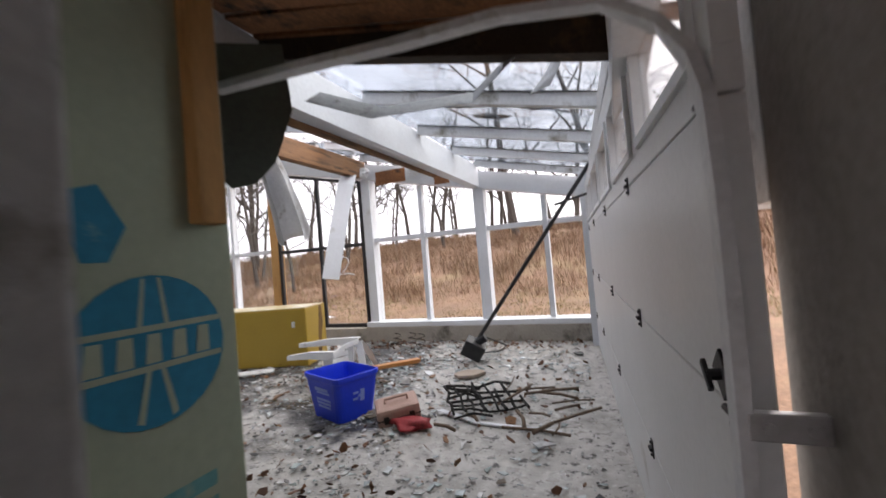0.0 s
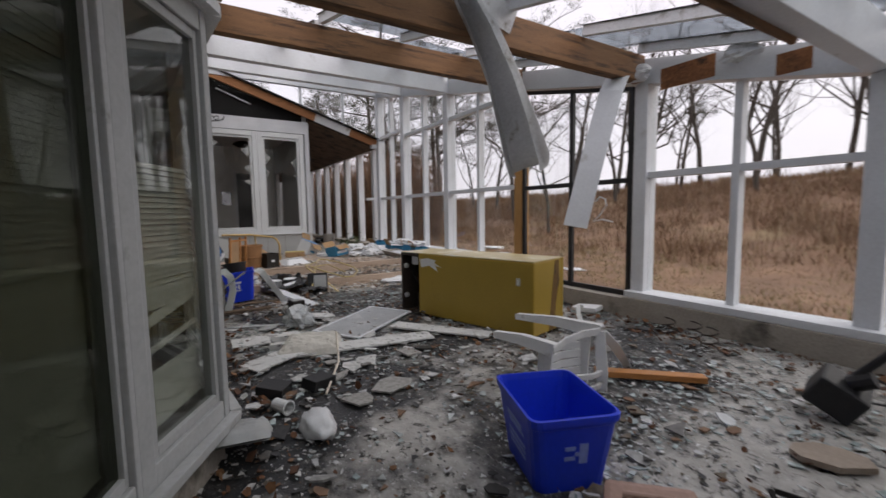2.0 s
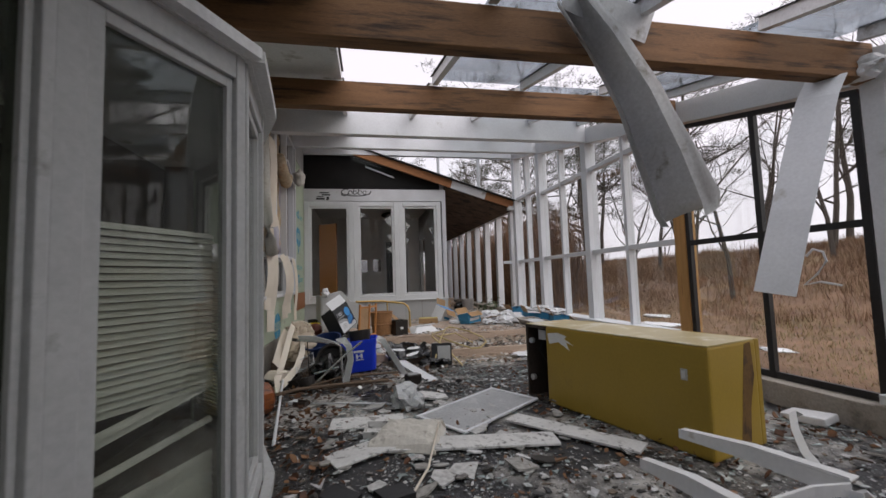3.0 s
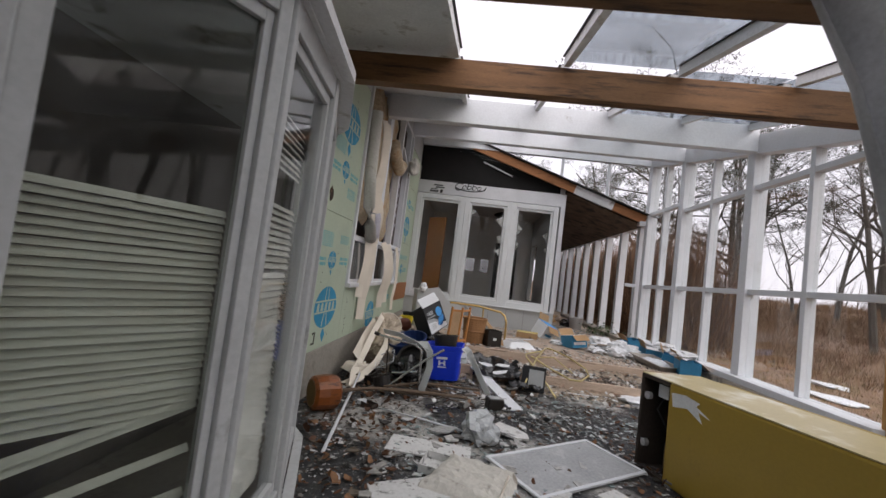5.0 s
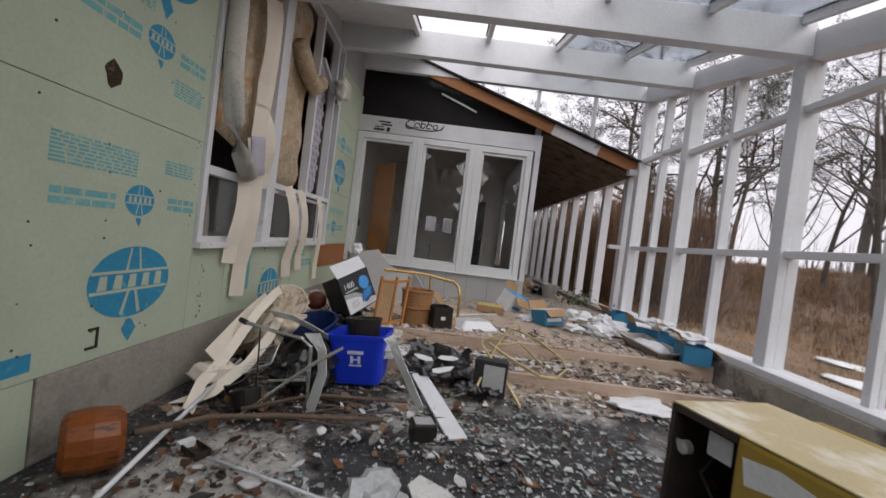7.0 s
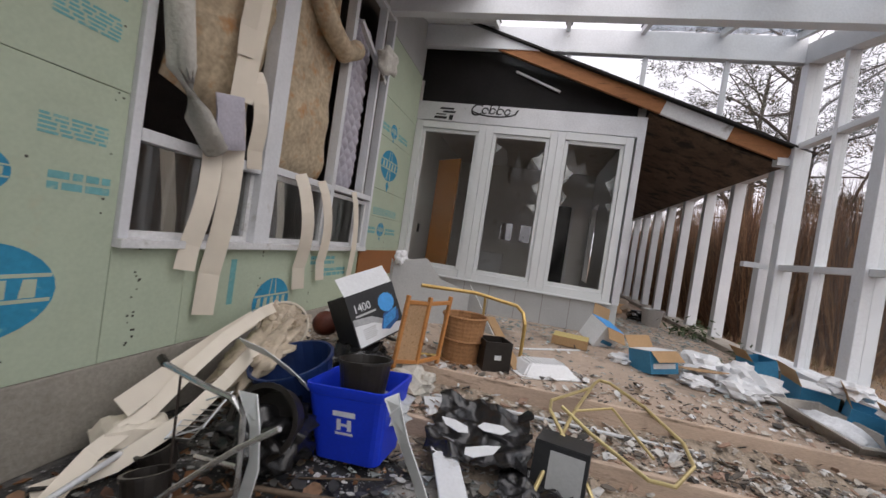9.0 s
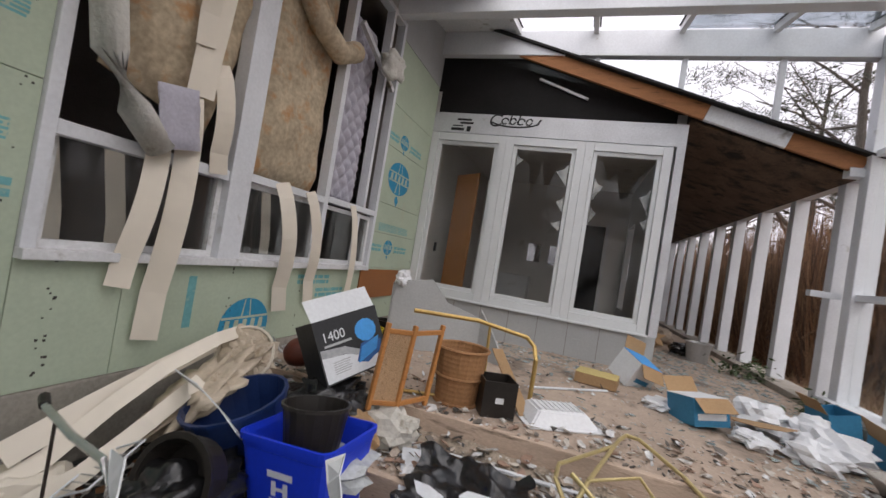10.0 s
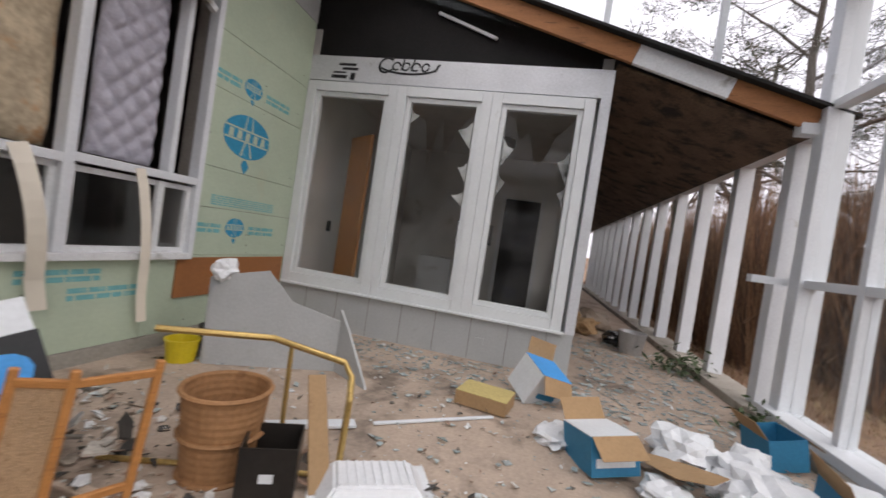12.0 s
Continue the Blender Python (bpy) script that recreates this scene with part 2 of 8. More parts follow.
def ribbon(bm, pts, width, thick=0.004, across=(0, 1, 0)):
    """A thin bent strip along pts; across gives the way of its width, one for all or one for each point."""
    pts = [Vector(p) for p in pts]
    rows = []
    for i, p in enumerate(pts):
        d = (pts[min(i + 1, len(pts) - 1)] - pts[max(i - 1, 0)]).normalized()
        s = Vector(across[i] if isinstance(across[0], (tuple, list)) else across).normalized()
        s = (s - d * s.dot(d)).normalized()
        nrm = d.cross(s)
        w = width[i] if isinstance(width, (list, tuple)) else width
        rows.append([bm.verts.new(p + a * s * w / 2 + c * nrm * thick / 2) for a, c in ((-1, -1), (1, -1), (1, 1), (-1, 1))])
    for a, b in zip(rows, rows[1:]):
        for k in range(4):
            bm.faces.new((a[k], a[(k + 1) % 4], b[(k + 1) % 4], b[k]))
    bm.faces.new(rows[0][::-1])
    bm.faces.new(rows[-1])
    return bm


def B():
    return bmesh.new()


def part(name, bm, material, parent=None, label="", smooth=False, m=None):
    """One mesh object from a bmesh, under a thing or a part."""
    bmesh.ops.recalc_face_normals(bm, faces=bm.faces)
    me = bpy.data.meshes.new(name)
    bm.to_mesh(me)
    bm.free()
    for one in material if isinstance(material, (list, tuple)) else (material,):
        me.materials.append(one)
    if smooth:
        me.polygons.foreach_set("use_smooth", [True] * len(me.polygons))
    ob = new(name, me)
    if parent:
        ob.parent = parent
    if m is not None:
        ob.matrix_basis = m
    return tagged(ob, label) if label else ob


def share(name, ob, parent, m):
    """Another piece on the same mesh."""
    o = new(name, ob.data)
    o.parent, o.matrix_basis = parent, m
    return o


def thing(name, label, category="", m=None, group="", kind=""):
    ob = new(name)
    ob.empty_display_size = 0.1
    if m is not None:
        ob.matrix_basis = m
    return tagged(ob, label, category, group, kind)


def setting(name, label, m=None):
    return thing(name, label, "", m, kind="structure")


def clear_panes(*obs):
    for o in obs:
        o.visible_shadow = False
    return obs[0]


def roof_z(x):
    """Underside of the rafters; the roof climbs to the west."""
    return 2.70 + 0.215 * (-3.25 - x)


NORTH, HOUSE, WEST, PLAT = 6.37, 1.14, -11.0, 0.34

# ---- ground ----


def land(x, y):
    rise = max(0.0, min(1.0, (y - 8.5) / 11.0))
    rise = rise * rise * (3 - 2 * rise)
    east = max(0.0, min(1.0, (x + 17) / 17))
    low = -0.04 if -13.5 < x < 1.4 and -4 < y < 6.7 else 0.16
    far = 0.02 * max(0.0, math.hypot(x, y) - 30) * 0.35
    return low + rise * (1.75 + 0.4 * east) + 0.05 * noise.noise((x * 0.7, y * 0.7, 0)) * (low > 0) + min(far, 3)


def make_ground():
    bm = B()
    def steps(lo, mid0, mid1, hi, n):
        out = list(np.arange(mid0, mid1, 0.6))
        return [lo, lo * 0.6, lo * 0.3, lo * 0.15 + mid0 * 0.5] + out + [mid1, mid1 + (hi - mid1) * 0.05, mid1 + (hi - mid1) * 0.15, mid1 + (hi - mid1) * 0.4, hi]
    xs, ys = sorted(steps(-900, -40, 14, 900, 0)), sorted(steps(-900, -8, 30, 900, 0))
    grid = [[bm.verts.new((x, y, land(x, y))) for x in xs] for y in ys]
    for r0, r1 in zip(grid, grid[1:]):
        for i in range(len(xs) - 1):
            bm.faces.new((r0[i], r0[i + 1], r1[i + 1], r1[i]))
    return part("ground", bm, GRASSLAND, smooth=True)


GRASSLAND = mat("dead_brown_grass", (0.2, 0.12, 0.075), 0.9, stain=(0.25, 0.18, 0.1), amount=0.5, stain_scale=0.5, vary=0.4, scale=1.6, fine=24, bump=0.8)
tagged(make_ground(), "rough field and bank of dead brown grass", kind="structure")

# ---- floor and steps ----
bm = B()
box(bm, (-14, -3, -0.3), (1.4, 6.62, 0.0))
floor = tagged(part("floor", bm, FLOORMAT), "damp stained concrete floor with black mould and grit", kind="structure")
steps = setting("steps", "two low timber-edged steps littered with plaster")
STEPWOOD = mat("wet_plank", (0.52, 0.4, 0.31), 0.7, stain=(0.14, 0.1, 0.07), amount=0.4, stain_scale=3, vary=0.25, stretch=(5, 0.7, 5))
TERRACE = mat("dusty_pink_concrete", (0.42, 0.33, 0.262), 0.75, stain=(0.19, 0.15, 0.12), amount=0.48, stain_scale=1.6, vary=0.18, bump=0.35)
part("tread", box(B(), (-7.84, HOUSE, 0.001), (-7.30, 6.18, 0.165)), TERRACE, steps)
part("nosing", box(B(), (-7.30, HOUSE + 0.01, 0.001), (-7.25, 6.18, 0.18), 0.008), STEPWOOD, steps)
part("terrace", box(B(), (-30.0, HOUSE - 0.0, 0.002), (-7.90, 6.20, PLAT)), TERRACE, steps)
part("nosing", box(B(), (-7.90, HOUSE + 0.01, 0.002), (-7.84, 6.18, PLAT + 0.01), 0.008), STEPWOOD, steps)

# ---- north glass wall ----
north = setting("wall_north", "white-painted timber and glass wall on a low kerb")
POSTS = [0.62, -1.27, -3.23, -7.44, -9.38, -10.88]
EAST_SILL, WEST_SILL = 0.31, 0.52
part("kerb", box(B(), (-3.35, 6.22, 0.0), (0.75, 6.62, 0.235), 0.01), KERB, north)
part("kerb", box(B(), (-5.26, 6.24, 0.0), (-3.35, 6.62, 0.215), 0.01), KERB, north)
part("kerb", box(B(), (-11.09, 6.205, 0.0), (-5.26, 6.62, 0.44), 0.01), KERB, north)
part("kerb", box(B(), (-30, 6.205, 0.0), (-11.1, 6.62, 0.42), 0.01), KERB, north)
part("sill", box(B(), (-3.33, 6.24, 0.237), (0.72, 6.56, EAST_SILL), 0.008), WHITE, north)
part("sill", box(B(), (-11.0, 6.24, 0.442), (-5.36, 6.56, WEST_SILL), 0.008), WHITE, north)
for x in POSTS:
    low = EAST_SILL if x > -5 else WEST_SILL
    part("post", box(B(), (x - 0.08, NORTH - 0.03, low), (x + 0.08, NORTH + 0.17, roof_z(x) - 0.0), 0.006), WHITE, north)
part("post", box(B(), (-5.40, NORTH - 0.02, 0.217), (-5.23, NORTH + 0.14, roof_z(-5.3)), 0.005), LUMBER, north, "bare yellow timber post")
# glazing bars and panes, bay by bay
BAYS = [(-1.19, 0.54, EAST_SILL), (-3.15, -1.35, EAST_SILL), (-7.36, -5.42, WEST_SILL), (-9.30, -7.52, WEST_SILL), (-10.80, -9.46, WEST_SILL)]
for a, b, low in BAYS:
    mid = (a + b) / 2
    part("mullion", box(B(), (mid - 0.035, NORTH, low), (mid + 0.035, NORTH + 0.12, roof_z(mid) - 0.02), 0.004), WHITE, north)
    bars = [1.66]
    if a < -5:
        bars.append(3.10 if mid > -9 else 3.25)
    for z in bars:
        for p, q in ((a, mid - 0.035), (mid + 0.035, b)):
            part("rail", box(B(), (p, NORTH + 0.005, z - 0.035), (q, NORTH + 0.115, z + 0.035), 0.004), WHITE, north)
    for p, q in ((a, mid - 0.035), (mid + 0.035, b)):
        edges = [low] + bars + [None]
        for z0, z1 in zip(edges, edges[1:]):
            bmp = B()
            zz = [z1 - 0.035] * 2 if z1 else [roof_z(p) - 0.02, roof_z(q) - 0.02]
            z0 = z0 + (0.035 if z0 != low else 0)
            prism(bmp, [(p, z0), (q, z0), (q, zz[1]), (p, zz[0])], 0.005, Matrix.Translation((0, NORTH + 0.065, 0)) @ pose(0, 0, 0, 90))
            clear_panes(part("pane", bmp, CLEAR, north))
# the head that carries the rafters, climbing west
for a, b in ((-3.23, 0.75), (-5.30, -3.23), (-7.39, -5.30), (-9.36, -7.39), (-11.0, -9.36)):
    bmh = B()
    beam(bmh, (a, NORTH + 0.06, roof_z(a) + 0.13), (b, NORTH + 0.06, roof_z(b) + 0.13), 0.2, 0.26)
    part("head_beam", bmh, WHITE, north)
# the door bay with its black frame
door = setting("door_1", "black-framed glazed double door with a painted numeral")
bm = B()
for x in (-5.20, -4.265, -3.37):
    box(bm, (x - 0.03, NORTH, 0.217), (x + 0.03, NORTH + 0.05, roof_z(x) - 0.06))
part("stile", bm, BLACKMETAL, door)
for z in (0.25, 1.62):
    part("rail", box(B(), (-5.17, NORTH + 0.004, z - 0.03), (-3.40, NORTH + 0.046, z + 0.03)), BLACKMETAL, door)
beam_top = B()
beam(beam_top, (-5.2, NORTH + 0.025, roof_z(-5.2) - 0.05), (-3.35, NORTH + 0.025, roof_z(-3.35) - 0.05), 0.045, 0.05)
part("rail", beam_top, BLACKMETAL, door)
for a, b in ((-5.17, -4.295), (-4.235, -3.40)):
    for z0, z1 in ((0.28, 1.59), (1.65, roof_z(-4.2) - 0.2)):
        clear_panes(part("pane", box(B(), (a, NORTH + 0.02, z0), (b, NORTH + 0.026, z1)), CLEAR, door))

# ---- roof: rafters, glazing bars, panes, boarded eaves ----
roof = setting("roof", "climbing glass roof on heavy rafters, many panes broken or gone")
SOFF = 2.25
for x, m, h, w in ((0.66, WHITE, 0.3, 0.12), (-1.3, WHITE, 0.32, 0.14), (-3.25, RAFTER, 0.28, 0.13), (-5.25, RAFTER, 0.28, 0.13), (-7.35, WHITE, 0.36, 0.14), (-9.4, WHITE, 0.36, 0.14), (-10.92, WHITE, 0.34, 0.12)):
    y1 = NORTH - 0.045 if x > -10 else NORTH - 0.045
    z = roof_z(x)
    part("rafter", box(B(), (x - w / 2, HOUSE + 0.005 if x < -0.5 else 1.2, z), (x + w / 2, y1, z + h), 0.006), m, roof,
         "bare brown timber rafter, its casing torn off" if m is RAFTER else "")
XS = [0.66, -1.3, -3.25, -5.25, -7.35, -9.4, -10.92]
for x1, x0 in zip(XS, XS[1:]):
    for y in (SOFF, 3.28, 4.30, 5.30, 6.2):
        bmb = B()
        beam(bmb, (x0 + 0.075, y, roof_z(x0) + 0.33), (x1 - 0.075, y, roof_z(x1) + 0.33), 0.06, 0.09)
        part("glazing_bar", bmb, WHITE_DIRTY, roof)
        part("gasket", beam(B(), (x0 + 0.075, y, roof_z(x0) + 0.3785), (x1 - 0.075, y, roof_z(x1) + 0.3785), 0.1, 0.006), BLACKMETAL, roof)
GONE = {(1, 2), (2, 0), (2, 2), (3, 0), (3, 1), (4, 0), (4, 1), (5, 0), (5, 1)}
for i, (x1, x0) in enumerate(zip(XS, XS[1:])):
    for j, (y0, y1) in enumerate(((SOFF, 3.28), (3.28, 4.30), (4.30, 5.30), (5.30, 6.2))):
        if (i, j) in GONE:
            continue
        bmp = B()
        beam(bmp, (x0, (y0 + y1) / 2, roof_z(x0) + 0.385), (x1, (y0 + y1) / 2, roof_z(x1) + 0.385), y1 - y0 - 0.02, 0.006)
        clear_panes(part("pane", bmp, ROOFGLASS, roof))
# boarded eaves along the house
for x1, x0 in zip(XS, XS[1:]):
    bmb = B()
    beam(bmb, (x0, (HOUSE + SOFF) / 2 - 0.3, roof_z(x0) + 0.375), (x1, (HOUSE + SOFF) / 2 - 0.3, roof_z(x1) + 0.375), SOFF - HOUSE + 0.55, 0.03)
    part("eaves_board", bmb, WHITE_DIRTY, roof)

# ---- house wall with the green boards ----
house = setting("wall_south", "house wall of pale green foam boards over a concrete footing")
part("footing", box(B(), (-11.0, HOUSE - 0.3, 0.003), (-5.21, HOUSE + 0.005, 0.45), 0.01), CONCRETE, house)
GWX0, GWX1, GWZ0 = -9.56, -6.34, 1.11
def green(x0, x1, z0, z1, y=HOUSE):
    return part("board", box(B(), (x0 + 0.002, y - 0.03, z0 + 0.002), (x1 - 0.002, y, z1 - 0.002), 0.003), GREEN, house)
green(-6.34, -4.5, 0.452, 1.88), green(-6.34, -4.5, 1.88, 3.5)
green(-5.2, -4.5, 0.004, 0.452), green(-6.83, -6.34, 0.452, GWZ0), green(-9.2, -6.83, 0.452, GWZ0), green(-11.0, -9.2, 0.452, GWZ0)
for z0, z1 in ((GWZ0, 1.55), (1.55, 1.92), (1.92, 2.62), (2.62, 3.12), (3.12, 3.9)):
    green(-11.0, GWX1 - 3.22, z0, z1)
part("upper_board", box(B(), (-11.0, HOUSE - 0.03, 3.9), (GWX0, HOUSE + 0.003, 4.75)), GREYPANEL, house)
part("upper_board", box(B(), (-6.34, HOUSE - 0.03, 3.5), (-4.5, HOUSE + 0.003, 4.0)), GREYPANEL, house)
part("upper_board", box(B(), (GWX0, HOUSE - 0.03, 4.05), (-6.34, HOUSE + 0.003, 4.6)), GREYPANEL, house)
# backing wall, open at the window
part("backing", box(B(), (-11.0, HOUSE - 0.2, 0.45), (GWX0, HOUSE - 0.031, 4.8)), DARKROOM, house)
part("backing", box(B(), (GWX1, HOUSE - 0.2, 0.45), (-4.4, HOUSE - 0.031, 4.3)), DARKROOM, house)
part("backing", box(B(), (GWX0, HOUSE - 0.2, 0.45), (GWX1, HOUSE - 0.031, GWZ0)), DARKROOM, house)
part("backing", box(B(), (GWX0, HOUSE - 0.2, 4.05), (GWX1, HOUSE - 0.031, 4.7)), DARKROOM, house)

# ---- west wall with three tall windows ----
west = setting("wall_west", "end wall with three tall white windows, foil board above and grey panels below")
WX = WEST
WINY = [(1.15, 2.29), (2.29, 3.37), (3.37, 4.43)]
part("panel_base", box(B(), (WX - 0.12, HOUSE, PLAT), (WX, 4.56, 0.80)), GREYPANEL, west)
part("foil_board", box(B(), (WX - 0.12, HOUSE, 3.24), (WX + 0.004, 4.57, 3.53)), FOIL, west, "silver foil board with black lettering")
part("end_strip", box(B(), (WX - 0.12, 4.47, 0.80), (WX + 0.003, 4.57, 3.24)), FOIL, west)

for i, (a, b) in enumerate(WINY):
    w = setting("window_%d" % (i + 1), "tall white casement window onto a dim room, its glass partly broken")
    bm = B()
    for y0, y1, z0, z1 in ((a, a + 0.11, 0.82, 3.22), (b - 0.11, b, 0.82, 3.22), (a + 0.11, b - 0.11, 0.82, 0.93), (a + 0.11, b - 0.11, 3.11, 3.22)):
        box(bm, (WX - 0.1, y0 + 0.001, z0), (WX + 0.03, y1 - 0.001, z1), 0.004)
    part("window_frame", bm, VINYL, w)
    bm = B()
    for y0, y1, z0, z1 in ((a + 0.112, a + 0.165, 0.932, 3.108), (b - 0.165, b - 0.112, 0.932, 3.108), (a + 0.165, b - 0.165, 0.932, 0.985), (a + 0.165, b - 0.165, 3.055, 3.108)):
        box(bm, (WX - 0.07, y0, z0), (WX + 0.0, y1, z1), 0.004)
    part("sash", bm, VINYL, w)
    if i == 0:
        clear_panes(part("pane", box(B(), (WX - 0.045, a + 0.166, 0.986), (WX - 0.04, b - 0.166, 3.054)), DARKGLASS, w))
    else:
        # what is left of the pane, with a jagged edge
        rnd = random.Random(40 + i)
        p, q = a + 0.166, b - 0.166
        top = [(p + (q - p) * k / 8, 3.054 - (0.1 + 0.5 * abs(math.sin(k * 1.3 + i)) * (0.4 + rnd.random())) * math.sin(math.pi * (k + 0.3) / 8.6)) for k in range(9)]
        bmp = B()
        prism(bmp, [(p, 0.986), (q, 0.986)] + top[::-1], 0.005, Matrix.Translation((WX - 0.045, 0, 0)) @ Matrix(((0, 0, 1, 0), (1, 0, 0, 0), (0, 1, 0, 0), (0, 0, 0, 1))))
        clear_panes(part("pane", bmp, DARKGLASS, w))
part("sill", box(B(), (WX - 0.02, HOUSE + 0.01, 0.795), (WX + 0.06, 4.46, 0.82), 0.004), VINYL, west)

SOFFITROT = mat("rotten_soffit", (0.11, 0.07, 0.045), 0.85, stain=(0.02, 0.014, 0.01), amount=0.65, stain_scale=3.5, vary=0.5, bump=0.6)
# ---- porch that goes on west under its own roof ----
porch = setting("porch", "low porch roof with a peeling fascia, on white posts")
def fas_z(y):
    return 4.79 - 0.327 * (y - 1.1)
def fascia(y0, y1, m, lab=""):
    bmf = B()
    beam(bmf, (WX + 0.09, y0, fas_z(y0) + 0.05), (WX + 0.09, y1, fas_z(y1) + 0.05), 0.05, 0.19)
    part("fascia", bmf, m, porch, lab)
FASCIA_BROWN = mat("bare_orange_fascia", (0.3, 0.13, 0.05), 0.7, stain=(0.12, 0.05, 0.02), amount=0.35, stain_scale=5, vary=0.25, stretch=(5, 0.8, 5))
fascia(1.15, 4.72, FASCIA_BROWN, "bare brown fascia board"), fascia(4.724, 5.6, WHITE_DIRTY), fascia(5.604, 6.33, FASCIA_BROWN)
bm = B()
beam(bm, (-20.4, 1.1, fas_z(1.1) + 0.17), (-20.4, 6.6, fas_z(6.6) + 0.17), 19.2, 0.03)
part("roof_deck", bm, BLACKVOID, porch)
bm = B()
beam(bm, (-20.5, 4.58, fas_z(4.58) - 0.06), (-20.5, 6.35, fas_z(6.35) - 0.06), 19.0, 0.02)
part("soffit", bm, SOFFITROT, porch, "rotten brown soffit hanging in flakes")
part("soffit_block", box(B(), (WX + 0.0, 6.2, 3.0), (WX + 0.13, 6.4, 3.1)), WHITE, porch)
PORCHX = [-11.32 - 1.16 * k for k in range(14)]
for x in PORCHX:
    part("post", box(B(), (x - 0.08, 6.36, 0.422), (x + 0.08, 6.53, 3.03), 0.005), WHITE, porch)
part("plate", box(B(), (-29, 6.36, 3.031), (-11.15, 6.53, 3.10)), WHITE, porch)
# gap from -14.9 to -13.9 is added, out of view, to brighten the room
for a, b, z0, z1 in ((-29, -14.9, PLAT, 3.7), (-13.9, WX - 0.13, PLAT, 3.7), (-14.9, -13.9, PLAT, 0.9), (-14.9, -13.9, 2.6, 3.7)):
    part("side_wall", box(B(), (a, 4.45, z0), (b, 4.56, z1)), GREYPANEL, porch)
# black sheet stands in for the unlit roof void above the foil board
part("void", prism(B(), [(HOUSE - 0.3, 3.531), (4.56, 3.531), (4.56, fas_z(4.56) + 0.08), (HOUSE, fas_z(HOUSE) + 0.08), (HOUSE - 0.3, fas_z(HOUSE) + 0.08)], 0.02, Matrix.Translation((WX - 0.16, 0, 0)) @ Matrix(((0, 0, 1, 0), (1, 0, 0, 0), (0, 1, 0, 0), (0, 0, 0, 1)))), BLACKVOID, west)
# clerestory of the glass room above the porch roof
clere = setting("window_4", "glazed gable above the porch roof")
for y in (2.3, 3.35, 4.4, 5.45):
    part("mullion", box(B(), (WX + 0.02, y - 0.03, fas_z(y) + 0.18), (WX + 0.08, y + 0.03, roof_z(WX) + 0.02)), WHITE, clere)
part("head", box(B(), (WX - 0.02, HOUSE + 0.01, roof_z(WX) + 0.021), (WX + 0.0, NORTH, roof_z(WX) + 0.3)), WHITE, clere)
bm = B()
prism(bm, [(1.6, fas_z(1.6) + 0.18), (6.3, fas_z(6.3) + 0.18), (6.3, roof_z(WX)), (1.6, roof_z(WX))], 0.005, Matrix.Translation((WX + 0.05, 0, 0)) @ Matrix(((0, 0, 1, 0), (1, 0, 0, 0), (0, 1, 0, 0), (0, 0, 0, 1))))
clear_panes(part("pane", bm, CLEAR, clere))
# post and rail between porch and corner, full height
part("corner_rail", box(B(), (WX - 0.05, 6.04, 1.62), (WX + 0.05, NORTH - 0.04, 1.69)), WHITE, clere)

# ---- room behind the west windows ----
room = setting("room", "gutted room with bare white walls")
for y0, y1, z0, z1 in ((HOUSE, 2.36, 0.2, 3.6), (2.66, 2.86, 1.6, 2.02), (3.12, 4.45, 0.2, 3.6), (2.36, 3.12, 0.2, 1.6), (2.36, 3.12, 2.02, 3.6)):
    part("back_wall", box(B(), (-15.2, y0, z0), (-15.1, y1, z1)), PLASTER, room)
part("near_wall", box(B(), (-15.2, HOUSE - 0.1, 0.2), (WX - 0.13, HOUSE - 0.0, 3.9)), PLASTER, room)
part("ceiling", box(B(), (-15.2, HOUSE, 3.42), (WX - 0.13, 4.45, 3.5)), PLASTER, room)

# ---- house rooms behind the south wall: plain closing walls ----
shell = setting("house_shell", "plain inner walls of the house")
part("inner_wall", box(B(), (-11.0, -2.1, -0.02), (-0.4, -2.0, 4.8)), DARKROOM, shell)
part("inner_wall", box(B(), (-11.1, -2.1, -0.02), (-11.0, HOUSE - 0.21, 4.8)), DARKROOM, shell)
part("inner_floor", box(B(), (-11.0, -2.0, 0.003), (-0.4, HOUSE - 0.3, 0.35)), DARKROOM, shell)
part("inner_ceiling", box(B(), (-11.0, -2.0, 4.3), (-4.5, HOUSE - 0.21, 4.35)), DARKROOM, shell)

# ---- bow window on the house ----
BOW = [(-0.34, 1.0), (-2.08, 1.62), (-2.67, 1.945), (-3.31, 1.87), (-4.0, 1.63), (-4.56, 1.16)]
bow = setting("bow_window", "white bow window with crooked ivory blinds behind grimy glass")
base_pts = BOW + [(-4.56, HOUSE - 0.25), (-0.34, HOUSE - 0.25)]
part("dado", prism(B(), base_pts, 0.235, Matrix.Translation((0, 0, 0.004))), KERB, bow)
part("cap", prism(B(), [(x, y + 0.05) if y > 1.1 else (x, y) for x, y in base_pts], 0.07, Matrix.Translation((0, 0, 2.24))), WHITE_DIRTY, bow, "peeling white cap board")
slat_mesh = {}


